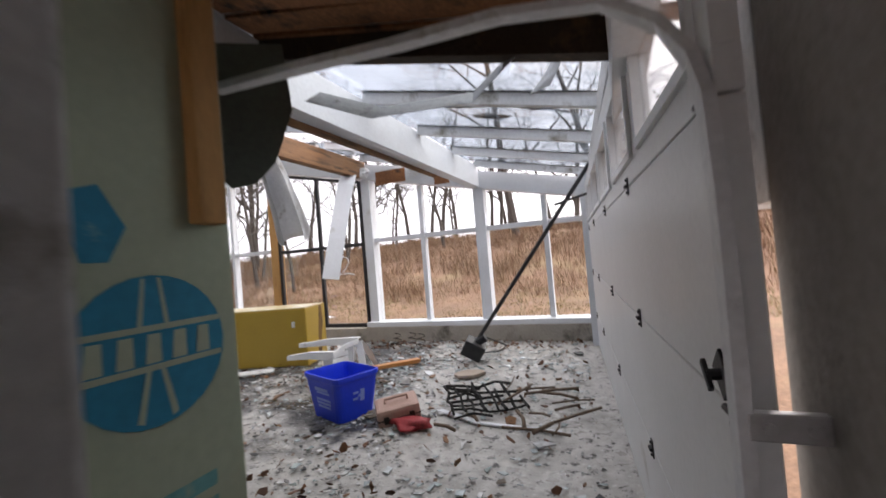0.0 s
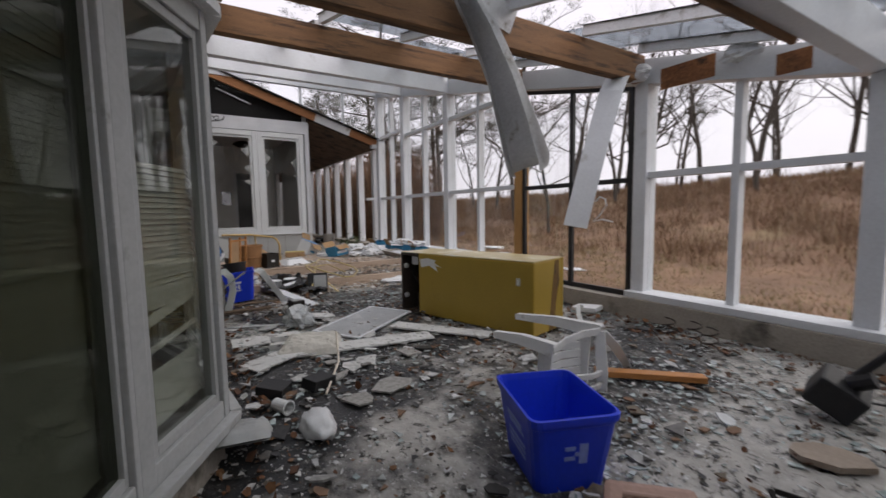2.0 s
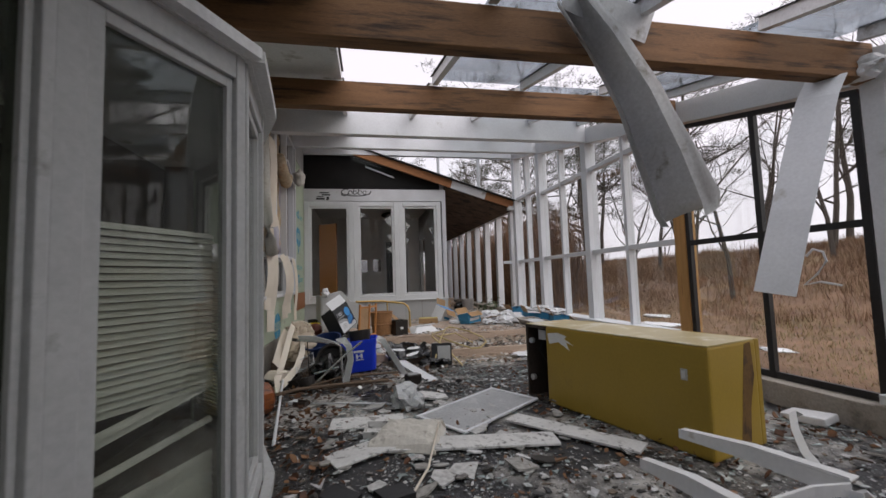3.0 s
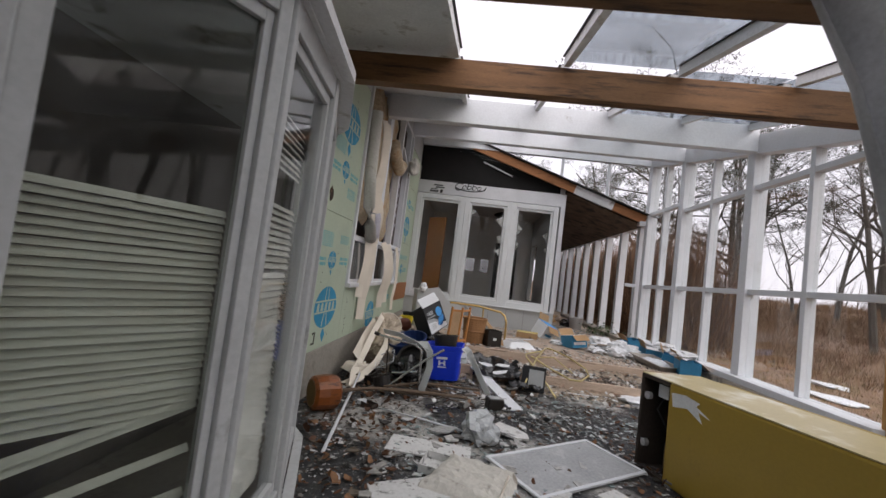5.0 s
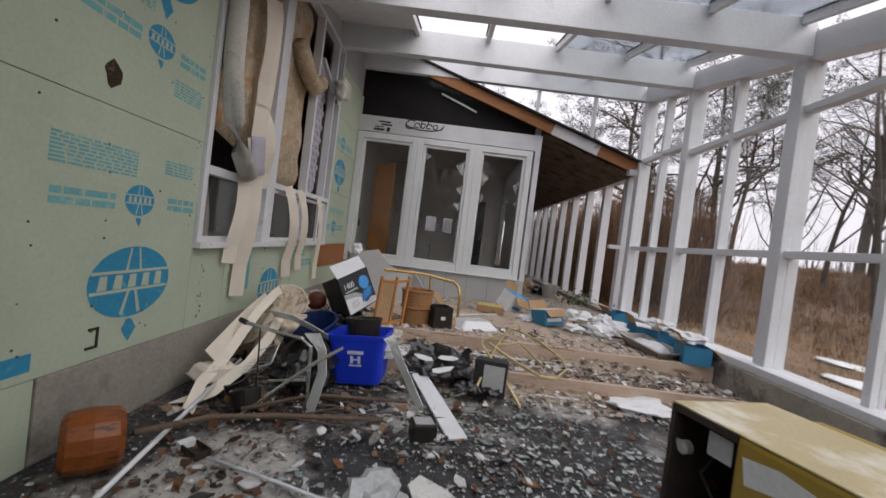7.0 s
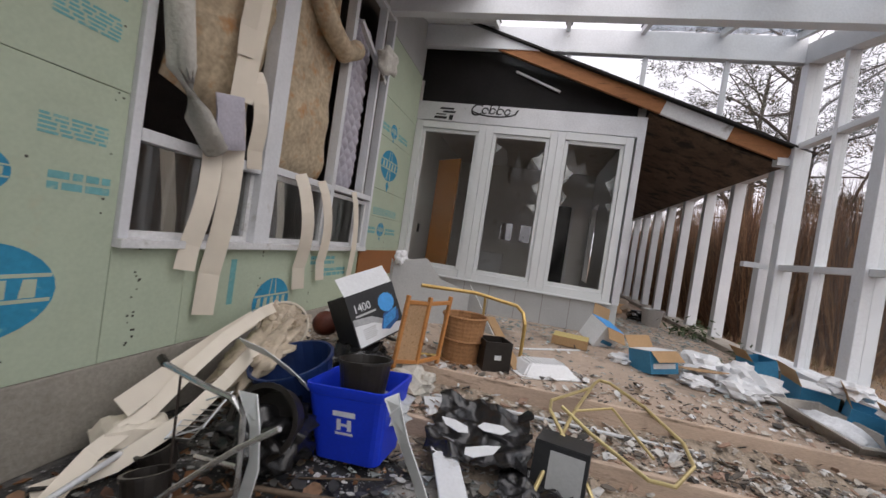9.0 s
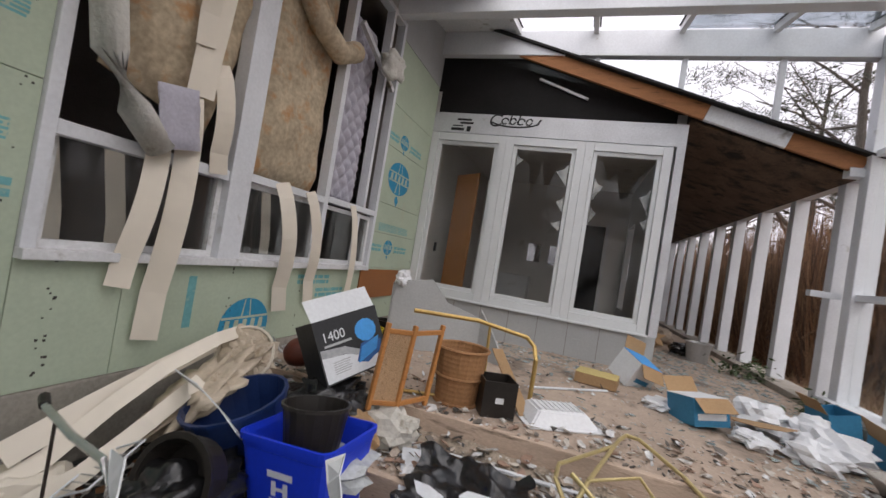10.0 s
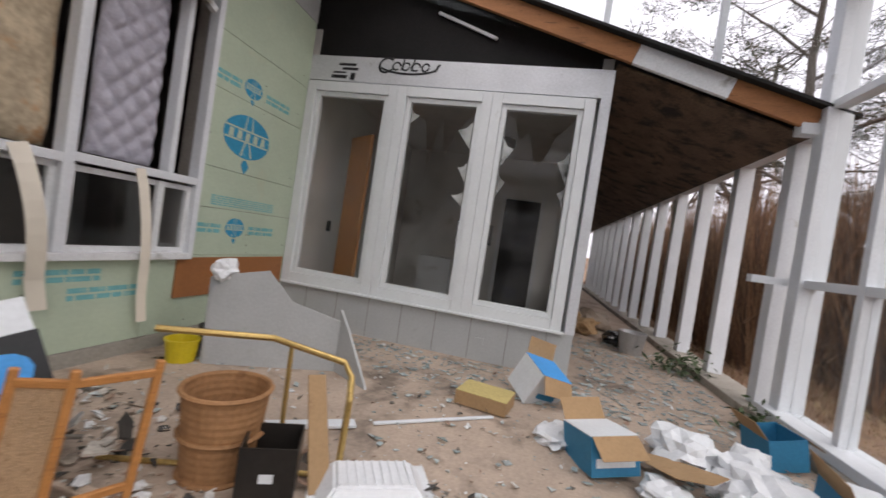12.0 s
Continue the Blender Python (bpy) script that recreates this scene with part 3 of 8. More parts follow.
def bow_bay(i, a, b, blind_rows, sheet_glass, ml=0.115, mr=0.115, pitch=0.027):
    """One light of the bow; ml and mr are the widths of frame and sash at its two sides."""
    a, b = Vector((*a, 0)), Vector((*b, 0))
    d = (b - a).normalized()
    n = Vector((d.y, -d.x, 0))
    if n.y < 0:
        n = -n
    L = (b - a).length
    # local frame: x along the window, y outward, z up
    m = Matrix(((d.x, n.x, 0, a.x), (d.y, n.y, 0, a.y), (0, 0, 1, 0), (0, 0, 0, 1)))
    w = setting("window_%d" % (i + 5), "white-framed pane of the bow window with ivory blinds", m)
    fl, fr_ = ml * 0.6, mr * 0.6
    bm = B()
    for x0, x1 in ((0.0, fl), (L - fr_, L)):
        box(bm, (x0, -0.06, 0.24), (x1, 0.035, 2.24), 0.006)
    for z0, z1 in ((0.24, 0.34), (2.14, 2.24)):
        box(bm, (fl, -0.06, z0), (L - fr_, 0.03, z1), 0.006)
    part("window_frame", bm, SHADEVINYL, w)
    bm = B()
    for x0, x1 in ((fl + 0.002, ml), (L - mr, L - fr_ - 0.002)):
        box(bm, (x0, -0.03, 0.342), (x1, 0.012, 2.138), 0.004)
    for z0, z1 in ((0.342, 0.385), (2.095, 2.138)):
        box(bm, (ml, -0.03, z0), (L - mr, 0.012, z1), 0.004)
    part("sash", bm, SHADEVINYL, w)
    part("window_sill", box(B(), (-0.01, 0.036, 0.215), (L + 0.01, 0.09, 0.26), 0.006), SHADEVINYL, w)
    clear_panes(part("pane", box(B(), (ml + 0.001, -0.012, 0.386), (L - mr - 0.001, -0.007, 2.094)), sheet_glass, w))
    first, rnd = None, random.Random(7 * i)
    for lo, hi, tilt, droop in blind_rows:
        z = lo
        while z < hi:
            mm = Matrix.Translation((ml - 0.02, -0.075 + rnd.uniform(-0.004, 0.004), z)) @ pose(0, 0, 0, tilt + rnd.uniform(-4, 4), droop + rnd.uniform(-0.25, 0.25) * min(1.0, 0.7 / L), 0)
            if first is None:
                first = part("slat", box(B(), (0, -0.0125, -0.0006), (L - ml - mr + 0.04, 0.0125, 0.0006)), BLIND, w, m=mm)
            else:
                share("slat", first, w, mm)
            z += pitch
    return w


bow_bay(0, BOW[0], BOW[1], [(0.40, 2.0, -74, 0)], SHADEGLASS, 0.115, 0.06, 0.02)
bow_bay(1, BOW[1], BOW[2], [(0.40, 0.62, -50, -3), (0.70, 0.72, -62, -8), (0.80, 0.84, -60, -11), (0.90, 1.50, -52, 0)], DIMGLASS, 0.14, 0.075, 0.0235)
bow_bay(2, BOW[2], BOW[3], [(0.40, 1.30, -58, 0), (1.335, 1.60, -56, 0.5), (1.74, 1.98, -56, 2)], DARKGLASS, 0.07, 0.075)
bow_bay(3, BOW[3], BOW[4], [(0.46, 0.5, -15, 14), (0.62, 0.68, -20, 10), (0.82, 0.92, -60, 8), (1.12, 1.22, -62, 2), (1.24, 1.34, -62, 0), (1.36, 1.52, -62, -1)], DIMGLASS, 0.075, 0.07)
bow_bay(4, BOW[4], BOW[5], [(0.40, 1.6, -55, 0)], DIMGLASS)
for x, y in BOW[1:5]:
    part("corner_post", box(B(), (x - 0.03, y - 0.07, 0.24), (x + 0.03, y + 0.012, 2.238), 0.008), SHADEVINYL, bow)
bm = B()
for (x0, y0), (x1, y1) in zip(BOW[1:5], BOW[2:6]):
    beam(bm, (x0, y0 + 0.06, 2.27), (x1, y1 + 0.06, 2.27), 0.09, 0.05)
part("lip", bm, WHITE_DIRTY, bow, "weathered dripping edge above the panes")
over = setting("wall_over_bow", "green foam boards above the bow window")
part("board", box(B(), (-2.3, HOUSE - 0.06, 2.32), (-0.25, HOUSE, 2.78)), GREEN, over)
part("board", box(B(), (-4.5, HOUSE - 0.06, 2.32), (-2.304, HOUSE, 3.2)), GREEN, over)

# ---- entry: doorway, green board, rotten ceiling, overhead door ----
entry = setting("wall_entry", "doorway lined with green foam board and bare studs")
part("board", box(B(), (-0.34, 0.40, 0.01), (-0.22, 1.04, 2.5), 0.004), GREEN, entry)
part("stud", box(B(), (-0.218, 0.945, 1.36), (-0.18, 1.005, 2.1), 0.004), LUMBER, entry, "bare yellow stud with a broken end")
part("jamb", box(B(), (0.0, 0.45, 0.01), (0.155, 0.575, 2.2), 0.012), WHITE_DIRTY, entry)
# unseen wall behind the camera; its door gap is added to admit sky light
for x0, x1, z0 in ((-0.5, -0.3, 0.01), (0.5, 1.3, 0.01), (-0.3, 0.5, 2.05)):
    part("back_wall", box(B(), (x0, -1.5, z0), (x1, -1.4, 2.5)), PLASTER, entry)
part("side_wall", box(B(), (-0.5, -1.4, 0.01), (-0.4, 0.399, 2.5)), PLASTER, entry)
part("jamb", box(B(), (0.80, -1.4, 0.01), (0.9, 0.619, 2.3), 0.006), DARKWOOD, entry)
# this jamb's dark colour carries the shadow at the doorway's right side
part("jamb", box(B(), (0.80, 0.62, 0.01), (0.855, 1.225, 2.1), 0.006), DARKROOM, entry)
part("blocking", box(B(), (0.80, 1.226, 1.3), (0.9, 1.5, 2.2), 0.004), WHITE_DIRTY, entry)
ROT = mat("rotten_ceiling_boards", (0.24, 0.105, 0.045), 0.85, stain=(0.03, 0.02, 0.015), amount=0.5, stain_scale=4, vary=0.45, bump=0.6)
ceil = setting("ceiling", "rotten brown ceiling boards over the doorway")
bm = B()
rnd = random.Random(5)
y = -1.4
while y < 2.2:
    wd = rnd.uniform(0.12, 0.2)
    beam(bm, (-1.2, y + wd / 2, 2.66 + rnd.uniform(-0.02, 0.02)), (0.95, y + wd / 2, 2.17 + rnd.uniform(-0.03, 0.03)), wd - 0.012, 0.02)
    y += wd
bmesh.ops.translate(bm, verts=bm.verts, vec=(0, 0, -0.06))
part("ceiling_boards", bm, ROT, ceil)
bm = B()
beam(bm, (-1.2, 2.2, 2.53), (0.7, 2.2, 2.06), 0.09, 0.14)
part("header", bm, DARKWOOD, entry, "blackened header timber")
bm = B()
beam(bm, (-1.38, 1.3, 2.245), (-1.38, 5.0, 2.27), 0.03, 0.05)
part("casing_edge", bm, RAFTER, roof, "bare brown edge of a torn casing")

# overhead door, seen from inside
D0, D1 = Vector((0.727, 1.17, 0)), Vector((0.27, 5.95, 0))
dd = (D1 - D0).normalized()
dm = Matrix(((dd.x, -dd.y, 0, D0.x), (dd.y, dd.x, 0, D0.y), (0, 0, 1, 0), (0, 0, 0, 1)))
gdoor = thing("overhead_door", "white sectional overhead door with small windows in its top row", "door", dm)
LD = (D1 - D0).length
for k, (z0, z1) in enumerate(((0.0, 0.43), (0.43, 0.95), (0.95, 1.48))):
    part("door_section", box(B(), (0, -0.045, z0 + 0.004), (LD, 0, z1 - 0.002), 0.006), DOORWHITE, gdoor)
nw = 6
wl_ = LD / nw
bm = B()
box(bm, (0, -0.045, 1.482), (LD, 0, 1.56), 0.004)
box(bm, (0, -0.045, 1.93), (LD, 0, 2.06), 0.004)
for k in range(nw + 1):
    c = k * wl_
    box(bm, (max(0, c - 0.07), -0.044, 1.56), (min(LD, c + 0.07), -0.001, 1.93))
top_sec = part("door_section", bm, DOORWHITE, gdoor)
FROST = glass("hazy_door_pane", (0.96, 0.97, 0.98), dirt=0.1, dirt_col=(0.6, 0.62, 0.63))
for k in range(nw):
    c0, c1 = k * wl_ + 0.07, (k + 1) * wl_ - 0.07
    bm = B()
    for x0, x1, z0, z1 in ((c0, c0 + 0.03, 1.56, 1.93), (c1 - 0.03, c1, 1.56, 1.93), (c0 + 0.03, c1 - 0.03, 1.56, 1.59), (c0 + 0.03, c1 - 0.03, 1.90, 1.93)):
        box(bm, (x0, -0.03, z0), (x1, 0.014, z1), 0.003)
    fr = part("window_frame", bm, VINYL, gdoor)
    clear_panes(part("pane", box(B(), (c0 + 0.03, -0.022, 1.59), (c1 - 0.03, -0.017, 1.90)), FROST, fr))
hinge = None
for c in (0.05, 1.05, 2.17, 3.48, 4.5):
    for z in (0.43, 0.95, 1.48):
        mm = Matrix.Translation((c, 0.0, z))
        if hinge is None:
            bm = B()
            box(bm, (-0.018, 0.0, -0.035), (0.018, 0.005, 0.035), 0.002)
            tube(bm, [(-0.018, 0.01, 0), (0.018, 0.01, 0)], 0.007)
            for q in (-0.025, 0.025):
                tube(bm, [(0, 0.004, q), (0, 0.011, q)], 0.006, 6)
            hinge = part("hinge", bm, BLACKMETAL, gdoor, m=mm)
        else:
            share("hinge", hinge, gdoor, mm)
bm = B()
box(bm, (-0.05, 0.001, -0.06), (0.05, 0.012, 0.06), 0.004)
tube(bm, [(0, 0.012, 0), (0, 0.05, 0)], 0.018)
box(bm, (-0.012, 0.04, -0.05), (0.012, 0.055, 0.05), 0.004)
part("lock", bm, BLACKMETAL, gdoor, "black lock with a turn handle", m=Matrix.Translation((0.09, 0, 1.0)) @ pose(0, 0, 0, 0, 45, 0) @ Matrix.Scale(0.6, 4))
# curved track at the door's near edge
track = thing("door_track", "white bent steel door track hanging loose from the ceiling", "track")
pts = [(0.70, 1.1, 0.02), (0.705, 1.1, 1.30), (0.71, 1.15, 1.46), (0.715, 1.25, 1.57), (0.675, 1.3, 1.675), (0.57, 1.3, 1.752), (0.356, 1.3, 1.788), (0.093, 1.3, 1.796), (-0.172, 1.3, 1.814), (-0.543, 1.3, 1.831)]
part("rail", ribbon(B(), pts, 0.055, 0.02, (0, 1, 0.15)), WHITE_DIRTY, track)
for z in (0.55, 0.98):
    bm = B()
    box(bm, (0.705, 1.072, z - 0.02), (0.80, 1.09, z + 0.02), 0.003)
    tube(bm, [(0.73, 1.073, z), (0.73, 1.064, z)], 0.008)
    tube(bm, [(0.78, 1.073, z), (0.78, 1.064, z)], 0.008)
    part("bracket", bm, STEEL, track)
# wall that closes the east side past the door
east = setting("wall_east", "plain end of the east wall")
part("end_post", box(B(), (0.2, 5.96, 0.0), (0.55, 6.21, 2.2)), WHITE, east)
bm = B()
beam(bm, (0.78, 0.99, 2.14), (0.36, 6.0, 2.14), 0.12, 0.14)
part("lintel", bm, WHITE_DIRTY, east)

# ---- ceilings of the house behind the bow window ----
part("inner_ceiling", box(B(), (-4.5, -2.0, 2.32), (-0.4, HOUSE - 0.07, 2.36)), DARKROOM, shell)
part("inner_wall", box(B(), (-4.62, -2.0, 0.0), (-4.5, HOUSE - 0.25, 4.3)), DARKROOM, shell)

# ---- prints on the green boards: plain shapes ----
prints = setting("board_print", "faded blue printing on the green boards")


def oval(cx, cz, w, h, m=None, tail=True, mt=None):
    """A blue oval with a pale band, a notched torch shape and a drop below it."""
    mt = mt or BLUEPRINT
    out = []
    for k in range(28):
        a = k * math.tau / 28
        out.append((cx + w / 2 * math.cos(a), cz + h / 2 * math.sin(a)))
    put = m or (Matrix.Translation((0, HOUSE + 0.0015, 0)) @ Matrix(((-1, 0, 0, 0), (0, 0, 1, 0), (0, 1, 0, 0), (0, 0, 0, 1))))
    part("print_oval", prism(B(), out, 0.0006, put), mt, prints)
    lift = put @ Matrix.Translation((0, 0, 0.0008))
    bm = B()
    prism(bm, [(cx - w * 0.47, cz - h * 0.13), (cx + w * 0.47, cz - h * 0.13), (cx + w * 0.47, cz - h * 0.09), (cx - w * 0.47, cz - h * 0.09)], 0.0006, lift)
    prism(bm, [(cx - w * 0.47, cz + h * 0.13), (cx + w * 0.47, cz + h * 0.13), (cx + w * 0.47, cz + h * 0.17), (cx - w * 0.47, cz + h * 0.17)], 0.0006, lift)
    for s in (-1, 1):
        prism(bm, [(cx + s * 0.07 * w, cz + h * 0.17), (cx + s * 0.1 * w, cz + h * 0.17), (cx + s * 0.06 * w, cz + h * 0.48), (cx + s * 0.04 * w, cz + h * 0.48)], 0.0006, lift)
        prism(bm, [(cx + s * 0.03 * w, cz - h * 0.13), (cx + s * 0.06 * w, cz - h * 0.13), (cx + s * 0.13 * w, cz - h * 0.44), (cx + s * 0.09 * w, cz - h * 0.46)], 0.0006, lift)
    for k in range(5):
        x0 = cx - w * 0.4 + k * w * 0.17
        prism(bm, [(x0, cz - h * 0.08), (x0 + w * 0.1, cz - h * 0.08), (x0 + w * 0.1, cz + h * 0.11), (x0 + w * 0.02, cz + h * 0.11)], 0.0006, lift)
    part("print_mark", bm, GREEN, prints)
    if tail:
        q = cz - h / 2
        part("print_drop", prism(B(), [(cx - 0.02, q - 0.015), (cx + 0.02, q - 0.015), (cx + w * 0.1, q - h * 0.18), (cx + 0.01, q - h * 0.36), (cx - w * 0.08, q - h * 0.16)], 0.0006, put), mt, prints)


def bars(cx, cz, w, rows, h=0.012, gap=0.02, mt=None, m=None):
    bm = B()
    rnd = random.Random(int(cx * 100 + cz * 1000))
    put = m or (Matrix.Translation((0, HOUSE + 0.0015, 0)) @ Matrix(((-1, 0, 0, 0), (0, 0, 1, 0), (0, 1, 0, 0), (0, 0, 0, 1))))
    for r in range(rows):
        x = cx - w / 2
        while x < cx + w / 2:
            l = rnd.uniform(0.02, 0.09) * max(1, h / 0.02)
            z = cz - r * gap
            prism(bm, [(x, z), (min(x + l, cx + w / 2), z), (min(x + l, cx + w / 2), z + h), (x, z + h)], 0.0005, put)
            x += l + 0.014
    part("print_text", bm, mt or PALEBLUE, prints)
oval(5.77, 0.88, 0.66, 0.44)
oval(5.76, 1.385, 0.24, 0.19), bars(5.37, 1.37, 0.4, 2, 0.035, 0.05, PALEBLUE), bars(6.15, 1.39, 0.28, 2, 0.035, 0.05)
oval(5.80, 2.38, 0.24, 0.19), bars(5.43, 2.36, 0.4, 2, 0.035, 0.05), bars(6.12, 2.36, 0.28, 2, 0.035, 0.05)
oval(5.80, 2.89, 0.62, 0.42)
bars(5.43, 1.66, 0.56, 8), bars(4.78, 1.60, 0.27, 8), bars(4.77, 1.385, 0.25, 2, 0.035, 0.05), oval(4.62, 0.9, 0.2, 0.42)
bars(5.43, 2.66, 0.56, 8), bars(6.1, 1.66, 0.3, 5), bars(6.1, 2.2, 0.3, 6)
bars(4.97, 0.50, 0.4, 1, 0.09, 0.1, BLUEPRINT)
oval(10.11, 2.28, 0.66, 0.42), oval(10.1, 2.76, 0.26, 0.19), oval(10.1, 1.38, 0.26, 0.19)
bars(9.78, 2.75, 0.3, 2, 0.035, 0.05), bars(10.5, 2.75, 0.4, 2, 0.035, 0.05), bars(9.76, 1.37, 0.3, 2, 0.035, 0.05), bars(10.5, 1.37, 0.4, 2, 0.035, 0.05), bars(10.2, 1.66, 0.9, 5)
oval(7.79, 0.62, 0.5, 0.42), bars(8.9, 0.85, 0.5, 2, 0.035, 0.05), bars(8.6, 0.98, 0.5, 2, 0.035, 0.05), bars(9.9, 0.86, 0.6, 3, 0.03, 0.05)
bm = B()
box(bm, (-7.30, HOUSE + 0.0015, 0.66), (-7.24, HOUSE + 0.0022, 1.0))
part("print_text", bm, PALEBLUE, prints)
# on the doorway board, which faces east
turn_e = Matrix.Translation((-0.2185, 0, 0)) @ Matrix(((0, 0, 1, 0), (1, 0, 0, 0), (0, 1, 0, 0), (0, 0, 0, 1)))
oval(0.865, 1.13, 0.28, 0.27, turn_e, False), bars(0.82, 0.84, 0.3, 2, 0.03, 0.05, None, turn_e), part("print_drop", prism(B(), [(0.76, 1.29), (0.8, 1.29), (0.83, 1.35), (0.79, 1.42), (0.73, 1.4)], 0.0006, turn_e), BLUEPRINT, prints)
# nail heads
NAIL = mat("dark_nail_heads", (0.05, 0.045, 0.04), 0.6)
rnd = random.Random(3)
bm = B()
for k in range(110):
    x, z = rnd.choice([(-6.28, None), (-5.9, None), (-5.5, None), (-5.1, None), (-4.7, None), (-9.62, None), (-10.3, None), (-10.9, None), (-7.6, 0.9), (-6.5, 0.8), (-8.4, 0.95)])
    z = rnd.uniform(0.5, 3.3) if z is None else rnd.uniform(0.5, 1.08)
    x += rnd.uniform(-0.03, 0.03)
    s = rnd.uniform(0.003, 0.006)
    box(bm, (x - s, HOUSE, z - s), (x + s, HOUSE + 0.003, z + s))
part("nail_heads", bm, NAIL, house)
HOLE = mat("torn_hole", (0.03, 0.018, 0.01), 0.9, stain=(0.2, 0.12, 0.06), amount=0.4, stain_scale=25)
def blotch(cx, cz, r, mt, name, n=11, seed=1):
    rnd = random.Random(seed)
    pts = [(cx + r * rnd.uniform(0.6, 1.2) * math.cos(k * math.tau / n), cz + r * rnd.uniform(0.6, 1.2) * math.sin(k * math.tau / n)) for k in range(n)]
    part(name, prism(B(), pts, 0.002, Matrix.Translation((0, HOUSE + 0.0008, 0)) @ Matrix(((-1, 0, 0, 0), (0, 0, 1, 0), (0, 1, 0, 0), (0, 0, 0, 1)))), mt, house)
blotch(5.47, 2.05, 0.075, HOLE, "torn_hole", seed=4)
blotch(5.75, 0.36, 0.06, HOLE, "footing_hole", seed=8)
bm = B()
box(bm, (-5.55, HOUSE, 0.52), (-5.535, HOUSE + 0.006, 0.64)), box(bm, (-5.53, HOUSE, 0.52), (-5.47, HOUSE + 0.006, 0.535)), box(bm, (-5.53, HOUSE, 0.625), (-5.48, HOUSE + 0.006, 0.64))
part("wall_hook", bm, RUST, house)

# ---- big window in the green wall ----
big = setting("window_20", "tall broken window stuffed with yellow insulation, white frame")
def bigbar(x0, x1, z0, z1, y0=-0.07, y1=0.03, mt=None, name="mullion"):
    return part(name, box(B(), (x0, HOUSE + y0, z0), (x1, HOUSE + y1, z1), 0.005), mt or WHITE, big)
bigbar(-9.56, -6.34, 1.08, 1.13, -0.07, 0.06, WHITE_DIRTY, "window_sill")
bigbar(-6.40, -6.34, 1.13, 4.05, name="window_frame"), bigbar(-9.60, -9.54, 1.09, 4.05, name="window_frame"), bigbar(-9.54, -6.40, 4.0, 4.05, name="window_frame")
bigbar(-7.58, -7.39, 1.13, 4.0, -0.07, 0.045)
bigbar(-8.58, -8.51, 1.13, 4.0)
bigbar(-7.39, -6.40, 1.66, 1.73, name="rail"), bigbar(-8.51, -7.58, 1.70, 1.76, name="rail"), bigbar(-9.54, -8.58, 1.72, 1.78, name="rail")
bigbar(-9.3, -9.25, 1.78, 4.0)
bm = B()
beam(bm, (-8.7, HOUSE, 3.55), (-9.5, HOUSE + 0.01, 3.2), 0.05, 0.05)
part("loose_bar", bm, WHITE_DIRTY, big)
for a, b in ((-7.39, -6.40), (-8.51, -7.58), (-9.54, -8.58)):
    bm = B()
    for x0, x1, z0, z1 in ((a, a + 0.04, 1.13, 1.70), (b - 0.04, b, 1.13, 1.70), (a + 0.04, b - 0.04, 1.13, 1.17), (a + 0.04, b - 0.04, 1.66, 1.70)):
        box(bm, (x0, HOUSE - 0.06, z0), (x1, HOUSE - 0.02, z1))
    sash = part("sash", bm, WHITE_DIRTY, big)
    clear_panes(part("pane", box(B(), (a + 0.04, HOUSE - 0.045, 1.17), (b - 0.04, HOUSE - 0.04, 1.66)), DARKGLASS, sash))
bigbar(-9.26, -9.2, 1.13, 1.70, -0.03, 0.01, WHITE_DIRTY)


def crumpled(w, h, d, seed, nx=22, nz=34, amp=1.0, diamonds=0):
    """A soft quilted slab standing in local xz, with folds."""
    bm = B()
    rnd = random.Random(seed)
    o = rnd.uniform(0, 50)
    faces = []
    for side in (0, 1):
        g = []
        for j in range(nz + 1):
            row = []
            for i in range(nx + 1):
                u, v = i / nx, j / nz
                edge = min(u, 1 - u, v, 1 - v) * 6
                bul = d * min(1, edge) ** 0.5
                f = amp * (0.4 * noise.noise((u * 3 + o, v * 9, o)) + 0.3 * abs(noise.noise((u * 7 + o, v * 20, 3))))
                if diamonds:
                    f += 1.1 * abs(math.sin((u * 3 + v * diamonds) * math.pi) * math.sin((u * 3 - v * diamonds) * math.pi)) ** 0.6 - 0.5
                x = (u - 0.5) * w + 0.04 * w * noise.noise((v * 5, o, 1))
                row.append(bm.verts.new((x, (bul * (1 + f)) if side == 0 else -0.01, v * h)))
            g.append(row)
        faces.append(g)
    for s, g in enumerate(faces):
        for j in range(nz):
            for i in range(nx):
                q = (g[j][i], g[j][i + 1], g[j + 1][i + 1], g[j + 1][i])
                bm.faces.new(q if s == 0 else q[::-1])
    return bm


BATT = mat("yellow_fibreglass", (0.45, 0.37, 0.26), 0.9, stain=(0.44, 0.25, 0.12), amount=0.5, stain_scale=6, vary=0.34, scale=5, fine=26, bump=0.4)
QUILT = mat("lilac_quilted_fabric", (0.42, 0.41, 0.47), 0.85, stain=(0.3, 0.28, 0.33), amount=0.3, stain_scale=9, vary=0.12, bump=0.3)
CLOTH = mat("dirty_white_cloth", (0.55, 0.54, 0.5), 0.9, stain=(0.35, 0.32, 0.27), amount=0.3, stain_scale=8, vary=0.12, bump=0.4)
ob = tagged(part("insulation_batt", crumpled(0.9, 2.3, 0.1, 11), BATT, smooth=True, m=Matrix.Translation((-8.05, HOUSE - 0.16, 1.78))), "faded yellow fibreglass batt stuffed in the window", "insulation", "batts in the window")
ob = tagged(part("insulation_batt", crumpled(0.7, 2.0, 0.12, 23), BATT, smooth=True, m=Matrix.Translation((-6.95, HOUSE - 0.16, 2.02)) @ pose(0, 0, 0, 0, -14, 0)), "slumped yellow fibreglass batt, its edge torn", "insulation", "batts in the window")
